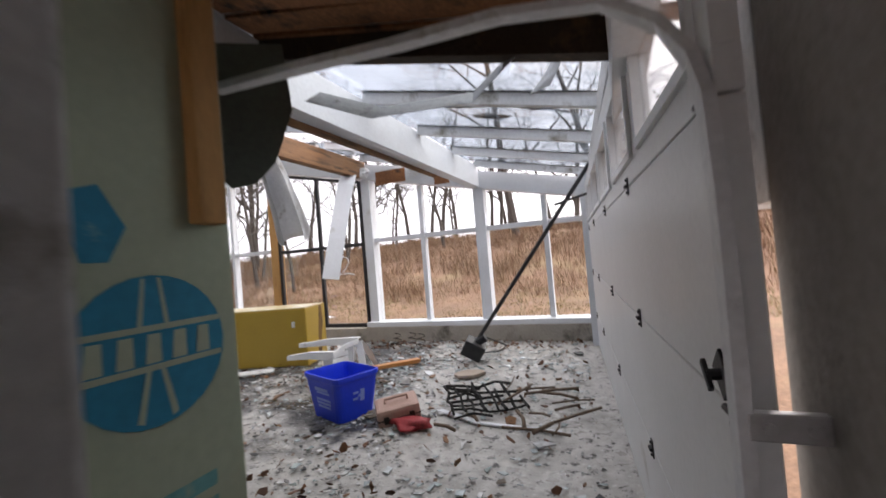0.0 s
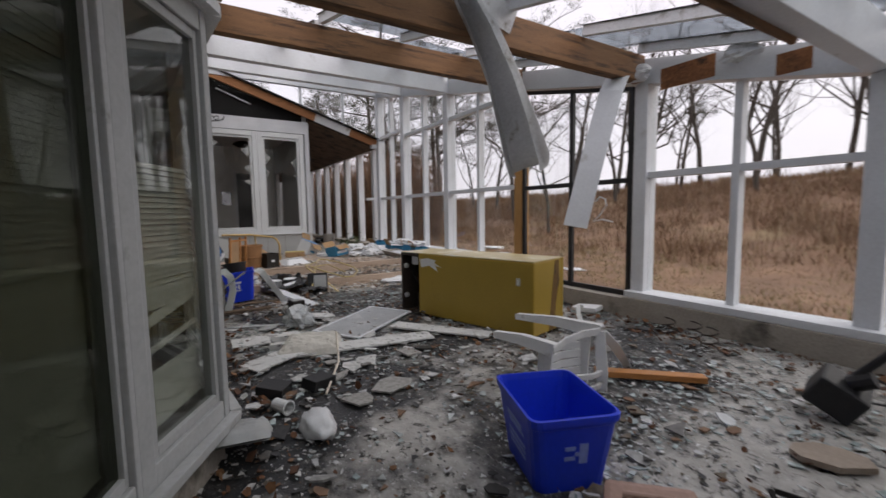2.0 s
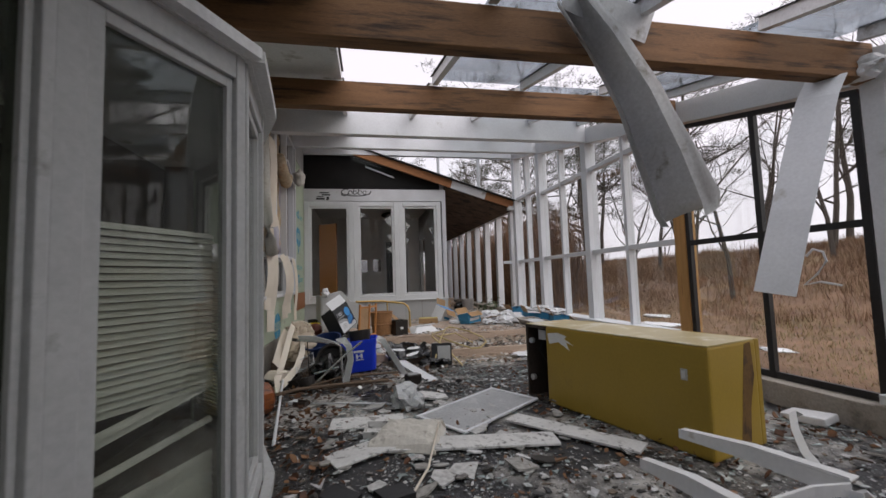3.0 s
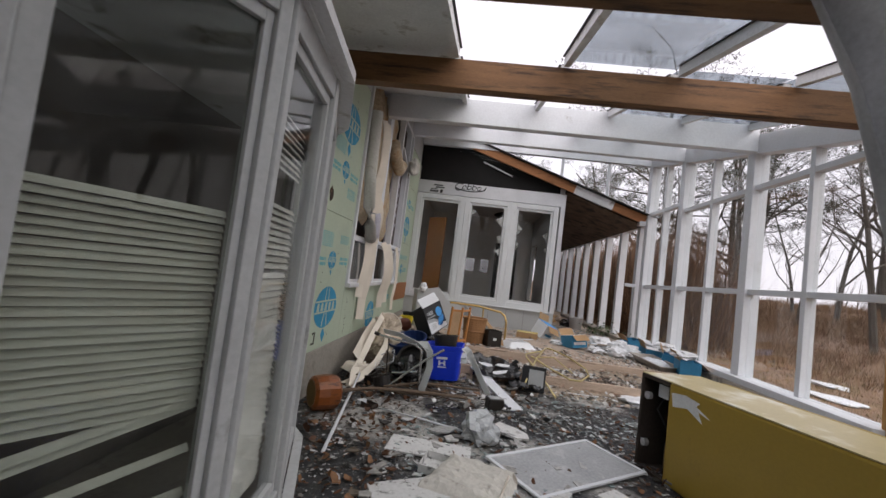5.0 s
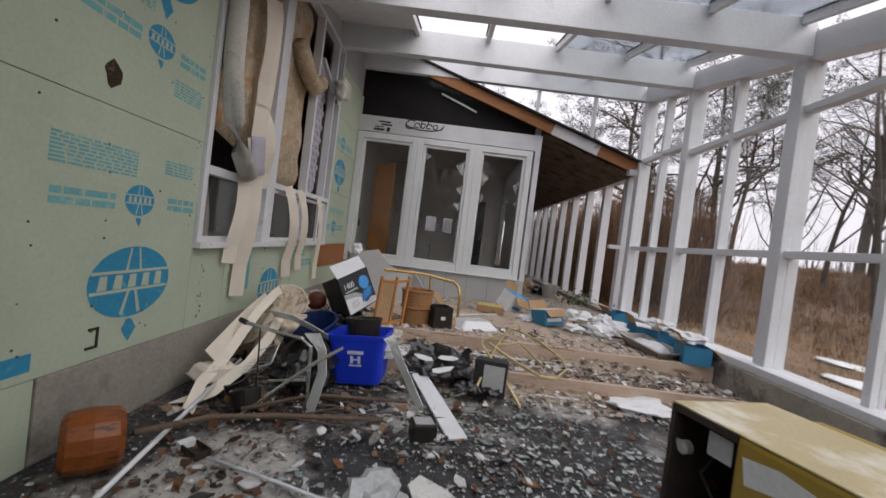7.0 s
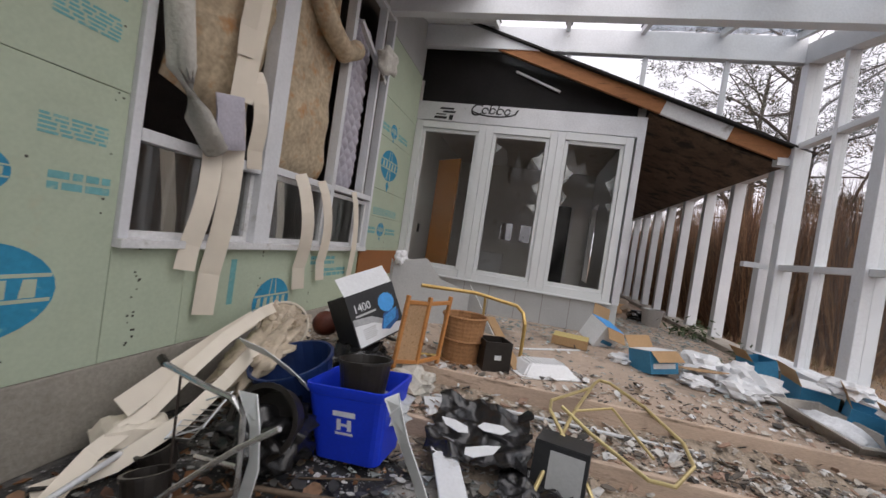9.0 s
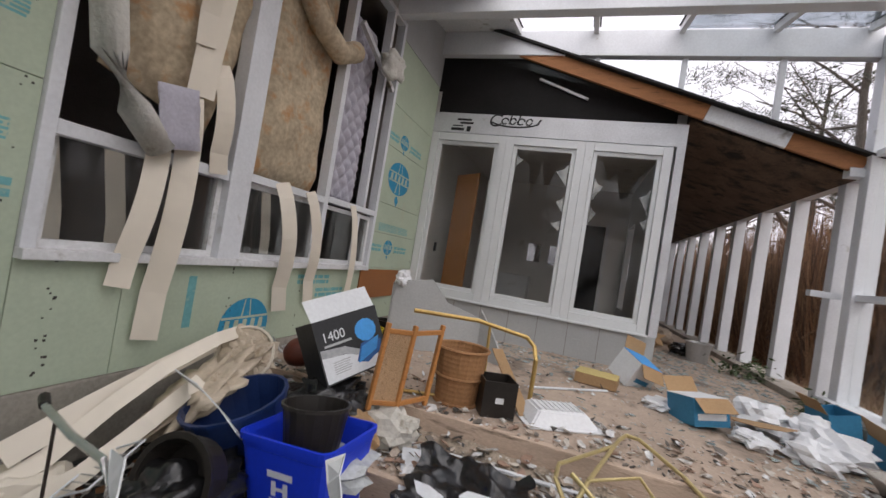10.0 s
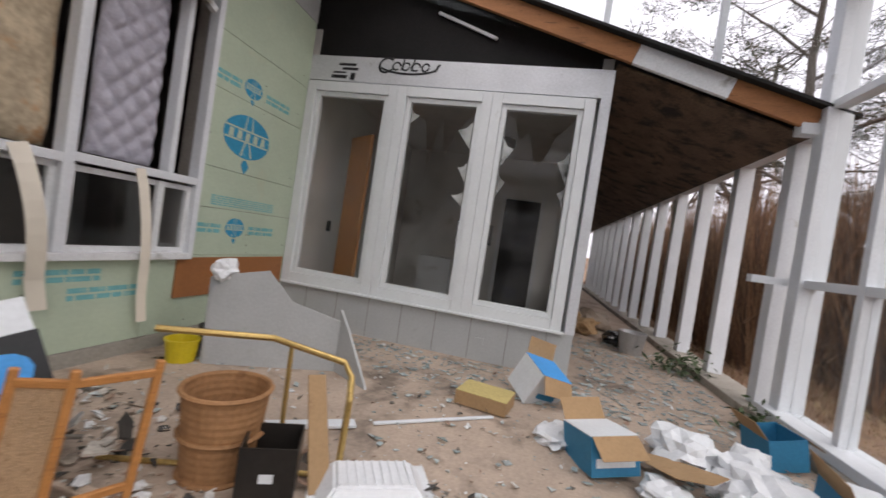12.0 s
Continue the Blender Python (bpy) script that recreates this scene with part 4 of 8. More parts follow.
ob = tagged(part("quilt", crumpled(0.5, 1.9, 0.05, 31, 36, 110, 0.4, 10), QUILT, smooth=True, m=Matrix.Translation((-8.98, HOUSE - 0.14, 1.80))), "pale lilac quilted fabric hanging in the window", "fabric")
ob = tagged(part("rolled_batt", tube(B(), [(-7.8, HOUSE + 0.02, 3.35), (-8.05, HOUSE + 0.06, 3.12), (-8.35, HOUSE + 0.05, 3.05), (-8.62, HOUSE + 0.03, 3.2)], 0.1, 12), BATT, smooth=True), "rolled end of insulation sagging from the window head", "insulation")


def blob(r, seed, squash=(1, 1, 1), lumps=0.35, sub=3, freq=1.6):
    bm = B()
    bmesh.ops.create_icosphere(bm, subdivisions=sub, radius=1)
    for v in bm.verts:
        p = v.co.copy()
        k = 1 + lumps * noise.noise(p * freq + Vector((seed * 3.1, seed, 0))) + lumps * 0.5 * noise.noise(p * freq * 3 + Vector((seed, 0, 9)))
        v.co = Vector((p.x * squash[0], p.y * squash[1], p.z * squash[2])) * r * k
    return bm


ob = tagged(part("hanging_cloth", blob(0.15, 5, (1.25, 0.7, 1.0), 0.5), CLOTH, smooth=True, m=Matrix.Translation((-9.15, HOUSE + 0.16, 3.32))), "bundle of dirty white cloth caught on the frame", "cloth")
# foam tube and loose strips that hang from the window
sk = tagged(part("foam_sleeve", tube(B(), [(-6.44, HOUSE + 0.08, 3.3), (-6.44, HOUSE + 0.1, 2.5), (-6.5, HOUSE + 0.12, 2.1), (-6.64, HOUSE + 0.13, 1.88), (-6.82, HOUSE + 0.12, 1.72)], 0.075, 12), CLOTH, smooth=True), "grey-white foam sleeve sagging across the window", "sleeve")
STRIPS = [
    # top, bottom, width, bow outward
    ((-6.85, 1.78), (-6.75, 0.95), 0.11, 0.10), ((-7.0, 2.08), (-6.95, 0.64), 0.125, 0.15), ((-7.1, 3.4), (-7.04, 2.1), 0.14, 0.05), ((-7.16, 2.35), (-7.26, 1.68), 0.1, 0.12),
    ((-7.89, 1.76), (-8.07, 0.72), 0.11, 0.22), ((-8.26, 1.76), (-8.45, 0.78), 0.085, 0.2), ((-9.0, 1.76), (-9.15, 0.6), 0.06, 0.12), ((-6.98, 3.4), (-7.02, 2.4), 0.1, 0.10),
]
for (x0, z0), (x1, z1), w, bowed in STRIPS:
    pts = [(x0 + (x1 - x0) * k / 10, HOUSE + 0.07 + 0.4 * bowed * math.sin(math.pi * min(1, k / 8)) * (0.9 if k < 8 else 1) - 0.02 * (k == 0), z0 + (z1 - z0) * (k / 10) ** 0.95) for k in range(11)]
    tagged(part("vinyl_strip", ribbon(B(), pts, w * 1.05, 0.004, (1, -0.7, 0)), CREAM, smooth=False), "cream vinyl strip peeled off and hanging from the window", "strip", "strips hanging from the window")
ob = tagged(part("torn_lining", crumpled(0.24, 0.34, 0.02, 3, 8, 10), QUILT, smooth=True, m=Matrix.Translation((-6.9, HOUSE + 0.17, 1.74)) @ pose(0, 0, 0, 0, 12, 0)), "torn scrap of lilac lining", "fabric")
# strips still standing inside behind the lower panes
for x in (-6.62, -6.95, -7.8, -8.2):
    tagged(part("vinyl_strip", ribbon(B(), [(x, 0.86, 0.9), (x + 0.04, 0.88, 1.3), (x + 0.1, 0.86, 1.7)], 0.11, 0.004, (1, 0, 0)), CREAM), "cream vinyl strip standing behind the pane", "strip", "strips behind the panes")

# lettering on the foil board: an outlined oval shape and bars
bm = B()
fm = Matrix.Translation((WX + 0.0055, 0, 0)) @ Matrix(((0, 0, 1, 0), (1, 0, 0, 0), (0, 1, 0, 0), (0, 0, 0, 1)))
ring = [(2.36 + 0.36 * math.cos(k * math.tau / 30), 3.45 + 0.1 * math.sin(k * math.tau / 30)) for k in range(17, 30)]
for (y0, z0), (y1, z1) in zip(ring, ring[1:]):
    prism(bm, [(y0, z0), (y1, z1), (y1, z1 + 0.025), (y0, z0 + 0.025)], 0.001, fm)
def loop(cy, cz, ry, rz, stroke, first, last):
    for k in range(first, last):
        a0, a1 = k * math.tau / 24, (k + 1) * math.tau / 24
        prism(bm, [(cy + r * math.cos(a) + 0.2 * s * math.sin(a), cz + s * math.sin(a)) for a, r, s in ((a0, ry, rz), (a1, ry, rz), (a1, ry - stroke, rz - stroke), (a0, ry - stroke, rz - stroke))], 0.001, fm)


loop(2.1, 3.45, 0.1, 0.095, 0.026, 3, 22)
for k, wide in enumerate((0.055, 0.05, 0.06, 0.05)):
    loop(2.22 + k * 0.115, 3.445, wide, 0.052, 0.02, 1 if k % 2 else 0, 24 if k % 2 else 21)
prism(bm, [(2.27, 3.4), (2.29, 3.4), (2.32, 3.54), (2.3, 3.54)], 0.001, fm)
prism(bm, [(2.39, 3.4), (2.41, 3.4), (2.44, 3.53), (2.42, 3.53)], 0.001, fm)
prism(bm, [(2.66, 3.4), (2.69, 3.4), (2.74, 3.49), (2.71, 3.49)], 0.001, fm)
for y0, y1, z0, z1 in ((1.5, 1.72, 3.42, 3.45), (1.55, 1.75, 3.37, 3.4), (1.42, 1.62, 3.27, 3.31), (1.66, 1.72, 3.26, 3.34), (1.44, 1.6, 3.33, 3.35)):
    prism(bm, [(y0, z0), (y1, z0), (y1 + 0.01, z1), (y0 + 0.01, z1)], 0.001, fm)
part("black_print", bm, BLACKINK, west)
for k in range(8):
    y = 1.5 + k * 0.4
    part("groove", box(B(), (WX, y - 0.004, PLAT + 0.01), (WX + 0.0015, y + 0.004, 0.79)), DARKROOM, west)
part("outlet", box(B(), (WX, 3.55, 0.52), (WX + 0.006, 3.66, 0.59), 0.002), GREYPANEL, west)
bm = B()
beam(bm, (WX - 0.1, 2.6, 4.12), (WX - 0.1, 3.3, 3.85), 0.03, 0.03)
part("pale_rod", bm, WHITE_DIRTY, west)
# shards left in the sashes
SHARDWHITE = glass("frosted_shard", (0.8, 0.82, 0.82), dirt=0.9, dirt_col=(0.6, 0.61, 0.6))
for k, (y, z, w, h) in enumerate(((3.19, 2.75, -0.16, 0.3), (3.19, 2.35, -0.1, 0.22), (3.19, 2.05, -0.13, 0.16), (3.55, 2.6, 0.12, 0.3), (3.55, 2.25, 0.08, 0.25), (4.25, 2.5, -0.12, 0.35), (4.25, 2.2, -0.07, 0.2), (2.47, 2.9, 0.1, 0.15))):
    clear_panes(part("glass_shard", prism(B(), [(y, z - h / 2), (y + w * 0.6, z - h * 0.1), (y + w, z + h * 0.15), (y + w * 0.4, z + h * 0.25), (y, z + h / 2)], 0.005, Matrix.Translation((WX - 0.033, 0, 0)) @ Matrix(((0, 0, 1, 0), (1, 0, 0, 0), (0, 1, 0, 0), (0, 0, 0, 1)))), SHARDWHITE, west))
# inside that room: the door leaf, openings, a far window
part("door_leaf", beam(B(), (-11.78, 1.42, 1.58), (-11.44, 1.86, 1.58), 0.04, 2.36, 0.004), ORANGEWOOD, room, "orange varnished door leaf ajar")
# grey tint and film put in only to dim the sky behind
GREYGLASS = glass("dimming_far_glass", (0.5, 0.5, 0.5), dirt=0.6, dirt_col=(0.3, 0.3, 0.3), gloss=0.2)
for y0, y1 in ((2.36, 2.66), (2.86, 3.12)):
    clear_panes(part("far_pane", box(B(), (-15.16, y0, 1.6), (-15.155, y1, 2.02)), GREYGLASS, room))
# black panel paints the unlit doorway on the back wall
part("dark_opening", box(B(), (-15.09, 3.3, 0.4), (-15.07, 4.0, 2.6)), BLACKVOID, room)
part("opening_trim", box(B(), (-15.085, 3.22, 0.4), (-15.05, 3.29, 2.68)), WHITE_DIRTY, room)
part("opening_trim", box(B(), (-15.085, 4.01, 0.4), (-15.05, 4.08, 2.68)), WHITE_DIRTY, room)
part("cabinet", box(B(), (-14.3, 2.0, 0.36), (-13.8, 2.6, 1.25), 0.01), WHITE_DIRTY, room)
part("wall_switch", box(B(), (-12.0, HOUSE + 0.001, 1.45), (-11.9, HOUSE + 0.015, 1.6)), BLACKMETAL, room)
part("shade", blob(0.22, 9, (1, 1, 0.4)), DARKWOOD, room, smooth=True, m=Matrix.Translation((-13.0, 3.3, 3.2)))

SCREENMESH = mat("dusty_insect_screen", (0.36, 0.37, 0.38), 0.7, stain=(0.5, 0.5, 0.5), amount=0.45, stain_scale=5, vary=0.2)
# ---- the overturned refrigerator ----
fv = Vector((-1.9, -0.52)).normalized()
fang = math.degrees(math.atan2(-fv.y, -fv.x))
fridge = thing("refrigerator", "mustard-yellow refrigerator lying on its side, dented and rusty", "refrigerator", Matrix.Translation((-3.246, 4.70, 0)) @ pose(0, 0, 0, 0, 0, fang))
# local: x from the dark end (-1.93) to the head (0), y depth 0..0.66
FL, FD, FH, BAY = 1.95, 0.64, 0.772, 0.32
part("cabinet", box(B(), (-FL + BAY, 0.0, 0.012), (-0.0, FD - 0.07, FH - 0.004), 0.02), YELLOW, fridge)
part("top_side", box(B(), (-FL + 0.0, 0.004, FH - 0.004), (-0.004, FD - 0.07, FH + 0.004), 0.003), YELLOWTOP, fridge, "upper side in paler enamel with cream blotches")
for z in (0.0, FH - 0.035):
    part("bay_rail", box(B(), (-FL, 0.0, z), (-FL + BAY, 0.02, z + 0.03), 0.002), RUST, fridge)
part("bay_upright", box(B(), (-FL, 0.0, 0.03), (-FL + 0.025, 0.02, FH - 0.035), 0.002), RUST, fridge)
part("bay_panel", box(B(), (-FL, 0.02, 0.0), (-FL + 0.02, FD - 0.07, FH - 0.005)), RUST, fridge)
part("bay_panel", box(B(), (-FL + 0.02, FD - 0.09, 0.0), (-FL + BAY, FD - 0.07, FH - 0.005)), RUST, fridge)
part("bay_floor", box(B(), (-FL + 0.02, 0.02, 0.0), (-FL + BAY, FD - 0.09, 0.012)), RUST, fridge)
part("bay_panel", box(B(), (-FL + BAY - 0.012, 0.02, 0.012), (-FL + BAY - 0.001, FD - 0.09, FH - 0.006)), RUST, fridge, "dark rusty inner panel of the open motor bay")
bm = B()
tube(bm, [(-FL + 0.17, 0.26, 0.02), (-FL + 0.17, 0.26, 0.22)], 0.1, 16)
tube(bm, [(-FL + 0.17, 0.26, 0.22), (-FL + 0.17, 0.26, 0.27)], 0.07, 16)
tube(bm, [(-FL + 0.2, 0.2, 0.2), (-FL + 0.24, 0.1, 0.35), (-FL + 0.12, 0.08, 0.5), (-FL + 0.2, 0.1, 0.68)], 0.008, 6)
part("compressor", bm, BLACKMETAL, fridge, "black compressor and bent pipe")
part("plate", box(B(), (-FL + 0.18, 0.024, FH - 0.15), (-FL + BAY - 0.03, 0.03, FH - 0.05), 0.002), SCREENMESH, fridge, "dull metal plate")
for z in (0.22, 0.6):
    bm = B()
    tube(bm, [(-FL + 0.085, 0.03, z), (-FL + 0.085, -0.004, z)], 0.03, 14)
    tube(bm, [(-FL + 0.085, -0.004, z), (-FL + 0.085, -0.009, z)], 0.012, 10)
    box(bm, (-FL + 0.025, 0.022, z - 0.012), (-FL + 0.1, 0.03, z + 0.012))
    part("roller", bm, STEEL, fridge)
part("door", box(B(), (-FL + 0.19, FD - 0.058, 0.015), (-0.01, FD, FH), 0.012), YELLOW, fridge)
part("gasket", box(B(), (-FL + 0.2, FD - 0.069, 0.03), (-0.02, FD - 0.059, FH - 0.015)), BLACKMETAL, fridge)
part("latch_plate", box(B(), (-0.20, -0.005, 0.52), (-0.15, -0.0005, 0.60), 0.002), STEEL, fridge)
part("latch_plate", box(B(), (-0.19, -0.012, 0.535), (-0.165, -0.0055, 0.585), 0.002), WHITE_DIRTY, fridge)
part("paint_smear", prism(B(), [(-1.6, 0.70), (-1.46, 0.72), (-1.33, 0.70), (-1.36, 0.67), (-1.24, 0.62), (-1.34, 0.64), (-1.3, 0.57), (-1.44, 0.63), (-1.58, 0.60)], 0.001, Matrix.Translation((0, 0, 0)) @ pose(0, 0, 0, 90)), WHITE_DIRTY, fridge, "scraped pale patch")
RUSTBROWN = mat("brown_rust_streak", (0.13, 0.07, 0.02), 0.7, stain=(0.04, 0.02, 0.01), amount=0.5, stain_scale=9, vary=0.3)
part("rust_stain", prism(B(), [(0.30, 0.02), (0.42, 0.02), (0.45, 0.3), (0.52, 0.52), (0.5, 0.76), (0.42, 0.75), (0.36, 0.4)], 0.001, Matrix.Translation((0.0005, 0, 0)) @ Matrix(((0, 0, 1, 0), (1, 0, 0, 0), (0, 1, 0, 0), (0, 0, 0, 1)))), RUSTBROWN, fridge, "brown rust stain")

# ---- recycling bins ----


def bin_thing(label, m, L, W, H, marks, group="blue bins"):
    """An open tapered tub with a rolled rim, ribbed corners and pale prints."""
    ob = thing("recycling_bin", label, "bin", m, group)
    t, k = 0.008, 0.80

    def ring(s, z, inset=0.0):
        hx, hy, r = L / 2 * s - inset, W / 2 * s - inset, 0.05
        pts = []
        for cx, cy, a0 in ((hx - r, hy - r, 0), (-hx + r, hy - r, 90), (-hx + r, -hy + r, 180), (hx - r, -hy + r, 270)):
            for a in (0, 30, 60, 90):
                pts.append((cx + r * math.cos(radians(a0 + a)), cy + r * math.sin(radians(a0 + a)), z))
        return pts
    bm = B()
    rows = [ring(k, 0), ring(k + (1 - k) * 0.5, H * 0.5), ring(k + (1 - k) * 0.86, H * 0.86), ring(k + (1 - k) * 0.87 + 0.015, H * 0.87), ring(1.0, H - 0.03), ring(1.03, H - 0.03), ring(1.035, H), ring(1.0, H + 0.002, 0.004), ring(0.985, H - 0.03, t), ring(k, 0.012, t)]
    vs = [[bm.verts.new(p) for p in row] for row in rows]
    for a, b in zip(vs, vs[1:]):
        for i in range(len(a)):
            j = (i + 1) % len(a)
            bm.faces.new((a[i], a[j], b[j], b[i]))
    bm.faces.new(vs[0][::-1])
    bm.faces.new(vs[-1])
    part("tub", bm, BLUE, ob)
    lean = math.atan2(L / 2 * (1 - k), H)
    leany = math.atan2(W / 2 * (1 - k), H)
    PRINT = marks[0]
    for side, rows_ in marks[1:]:
        bm = B()
        for (u0, z0, u1, z1) in rows_:
            zz = (z0 + z1) / 2
            s = k + (1 - k) * zz / H
            if side in "NS":
                sg = 1 if side == "N" else -1
                mm = Matrix.Translation(((u0 + u1) / 2, sg * (W / 2 * s + 0.0015), zz)) @ pose(0, 0, 0, -sg * math.degrees(leany))
                r = bmesh.ops.create_cube(bm, size=1, matrix=mm @ Matrix.Diagonal((u1 - u0, 0.001, z1 - z0, 1)))
            else:
                sg = 1 if side == "E" else -1
                mm = Matrix.Translation((sg * (L / 2 * s + 0.0015), (u0 + u1) / 2, zz)) @ pose(0, 0, 0, 0, sg * math.degrees(lean))
                r = bmesh.ops.create_cube(bm, size=1, matrix=mm @ Matrix.Diagonal((0.001, u1 - u0, z1 - z0, 1)))
        part("print", bm, PRINT, ob)
    return ob


BINPRINT = mat("pale_blue_print", (0.25, 0.33, 0.72), 0.6, vary=0.2, bump=0)
WHITEPRINT = mat("white_print", (0.7, 0.72, 0.8), 0.6, vary=0.15, bump=0)
bin_thing("empty blue plastic recycling bin on the littered floor", Matrix.Translation((-1.71, 3.34, 0.004)) @ pose(0, 0, 0, 0, 0, 158), 0.53, 0.42, 0.37,
          [BINPRINT, ("N", [(-0.12, 0.22, 0.08, 0.235), (-0.1, 0.24, 0.1, 0.27), (-0.12, 0.16, 0.1, 0.18), (-0.12, 0.13, 0.1, 0.15), (-0.11, 0.10, 0.09, 0.12)]),
           ("W", [(-0.06, 0.14, -0.02, 0.24), (0.0, 0.16, 0.05, 0.18), (0.0, 0.21, 0.05, 0.23), (-0.02, 0.18, 0.0, 0.2)]),
           ("E", [(-0.05, 0.15, 0.05, 0.17), (-0.05, 0.2, 0.05, 0.22)])])
tee = [(-0.07, 0.265, 0.07, 0.295), (-0.045, 0.185, -0.02, 0.25), (0.02, 0.185, 0.045, 0.25), (-0.02, 0.21, 0.02, 0.225), (-0.055, 0.16, 0.055, 0.174)]
bin2 = bin_thing("blue plastic recycling bin filled with rubbish and a black pot", Matrix.Translation((-6.94, 2.43, 0.045)) @ pose(0, 0, 0, 5, 0, -4), 0.42, 0.5, 0.43, [WHITEPRINT, ("E", tee)])


def pot(bm, r0, r1, h, t=0.006, sides=24):
    rows = [(r0, 0), (r1, h), (r1 + 0.008, h), (r1 + 0.008, h + 0.015), (r1 - t, h + 0.015), (r0 - t, 0.01)]
    vs = [[bm.verts.new((r * math.cos(k * math.tau / sides), r * math.sin(k * math.tau / sides), z)) for k in range(sides)] for r, z in rows]
    for a, b in zip(vs, vs[1:]):
        for i in range(sides):
            j = (i + 1) % sides
            bm.faces.new((a[i], a[j], b[j], b[i]))
    bm.faces.new(vs[0][::-1]), bm.faces.new(vs[-1])
    return bm


BLACKPLASTIC = mat("black_plastic", (0.02, 0.017, 0.015), 0.4, vary=0.25, bump=0.05)
tagged(part("plant_pot", pot(B(), 0.125, 0.158, 0.22), BLACKPLASTIC, smooth=False, m=Matrix.Translation((-6.92, 2.42, 0.36)) @ pose(0, 0, 0, 5, -6, 0)), "black plastic plant pot standing in the blue bin", "pot")
FILM = mat("clear_crumpled_film", (0.42, 0.44, 0.45), 0.25, stain=(0.2, 0.2, 0.2), amount=0.3, stain_scale=10, vary=0.2)
tagged(part("rubbish_wad", blob(0.17, 14, (1.0, 1.3, 0.5), 0.6), FILM, smooth=False, m=Matrix.Translation((-6.96, 2.47, 0.32))), "crumpled grey film filling the blue bin", "rubbish")

# ---- small makers ----


def plank(name, label, a, b, w, h, mt, cat="plank", group="", bev=0.003, turn=0.0):
    bm = B()
    beam(bm, a, b, w, h, bev, turn)
    return tagged(part(name, bm, mt), label, cat, group)


def rod(name, label, pts, r, mt, cat="rod", group="", sides=8):
    return tagged(part(name, tube(B(), pts, r, sides), mt, smooth=True), label, cat, group)


def sheet(name, label, outline, z, mt, cat="sheet", thick=0.006, group="", tilt=(0, 0, 0), seed=0):
    """A flat broken piece; outline in metres round its middle on the plan."""
    cx, cy = sum(p[0] for p in outline) / len(outline), sum(p[1] for p in outline) / len(outline)
    m = Matrix.Translation((cx, cy, z)) @ pose(0, 0, 0, *tilt)
    return tagged(part(name, prism(B(), [(x - cx, y - cy) for x, y in outline], thick), mt, m=m), label, cat, group)


def ragged(cx, cy, rx, ry, seed, n=9, turn=0.0):
    rnd = random.Random(seed)
    out = []
    for k in range(n):
        a, s = k * math.tau / n, rnd.uniform(0.65, 1.15)
        x, y = rx * s * math.cos(a), ry * s * math.sin(a)
        c, d = math.cos(radians(turn)), math.sin(radians(turn))
        out.append((cx + x * c - y * d, cy + x * d + y * c))
    return out


def carton(name, label, m, L, W, H, body, top, marks=(), flap=True, cat="box", flap_mat=None):
    """A cardboard box with walls, opened flaps and prints; base at the origin."""
    ob = thing(name, label, cat, m)
    t = 0.006
    bm = B()
    box(bm, (-L / 2, -W / 2, 0), (L / 2, W / 2, t))
    for x0, x1, y0, y1 in ((-L / 2, L / 2, -W / 2, -W / 2 + t), (-L / 2, L / 2, W / 2 - t, W / 2), (-L / 2, -L / 2 + t, -W / 2 + t, W / 2 - t), (L / 2 - t, L / 2, -W / 2 + t, W / 2 - t)):
        box(bm, (x0, y0, t), (x1, y1, H))
    part("carton", bm, body, ob)
    if top:
        part("lid", box(B(), (-L / 2, -W / 2, H + 0.001), (L / 2, W / 2, H + 0.006)), top, ob)
    if flap:
        part("flap", box(B(), (0, -W / 2 + 0.01, 0), (0.15 * 1, W / 2 - 0.01, 0.004)), flap_mat or top or body, ob, m=Matrix.Translation((L / 2, 0, H)) @ pose(0, 0, 0, 0, 40, 0))
        part("flap", box(B(), (-0.15, -W / 2 + 0.01, 0), (0, W / 2 - 0.01, 0.004)), flap_mat or body, ob, m=Matrix.Translation((-L / 2, 0, H)) @ pose(0, 0, 0, 0, 60, 0))
    for name_, lo, hi, mt in marks:
        part(name_, box(B(), lo, hi), mt, ob)
    return ob


CARD = mat("brown_cardboard", (0.36, 0.23, 0.12), 0.85, stain=(0.22, 0.13, 0.07), amount=0.3, stain_scale=6, vary=0.12)
WHITECARD = mat("white_card", (0.68, 0.7, 0.72), 0.7, stain=(0.45, 0.42, 0.38), amount=0.2, stain_scale=6, vary=0.08)
BLUECARD = mat("bright_blue_card", (0.035, 0.2, 0.36), 0.6, stain=(0.1, 0.32, 0.45), amount=0.25, stain_scale=6, vary=0.12)
BLACKCARD = mat("black_card", (0.02, 0.021, 0.023), 0.5, stain=(0.1, 0.1, 0.11), amount=0.12, stain_scale=9, vary=0.2)
PAPER = mat("soggy_paper", (0.55, 0.53, 0.48), 0.85, stain=(0.25, 0.22, 0.18), amount=0.4, stain_scale=7, vary=0.15, bump=0.3)
BRASS = mat("tarnished_brass_tube", (0.55, 0.38, 0.14), 0.35, metal=0.8, stain=(0.25, 0.17, 0.07), amount=0.25, stain_scale=8)
CANE = mat("pale_cane", (0.42, 0.27, 0.15), 0.7, stain=(0.24, 0.13, 0.06), amount=0.4, stain_scale=60, vary=0.3, fine=120, bump=0.5)
WICKER = mat("woven_brown_wicker", (0.33, 0.17, 0.075), 0.75, stain=(0.18, 0.085, 0.035), amount=0.3, stain_scale=8, vary=0.25, each=0.1)
PLASTICBAG = mat("white_plastic_film", (0.72, 0.73, 0.75), 0.35, vary=0.08, bump=0.1)
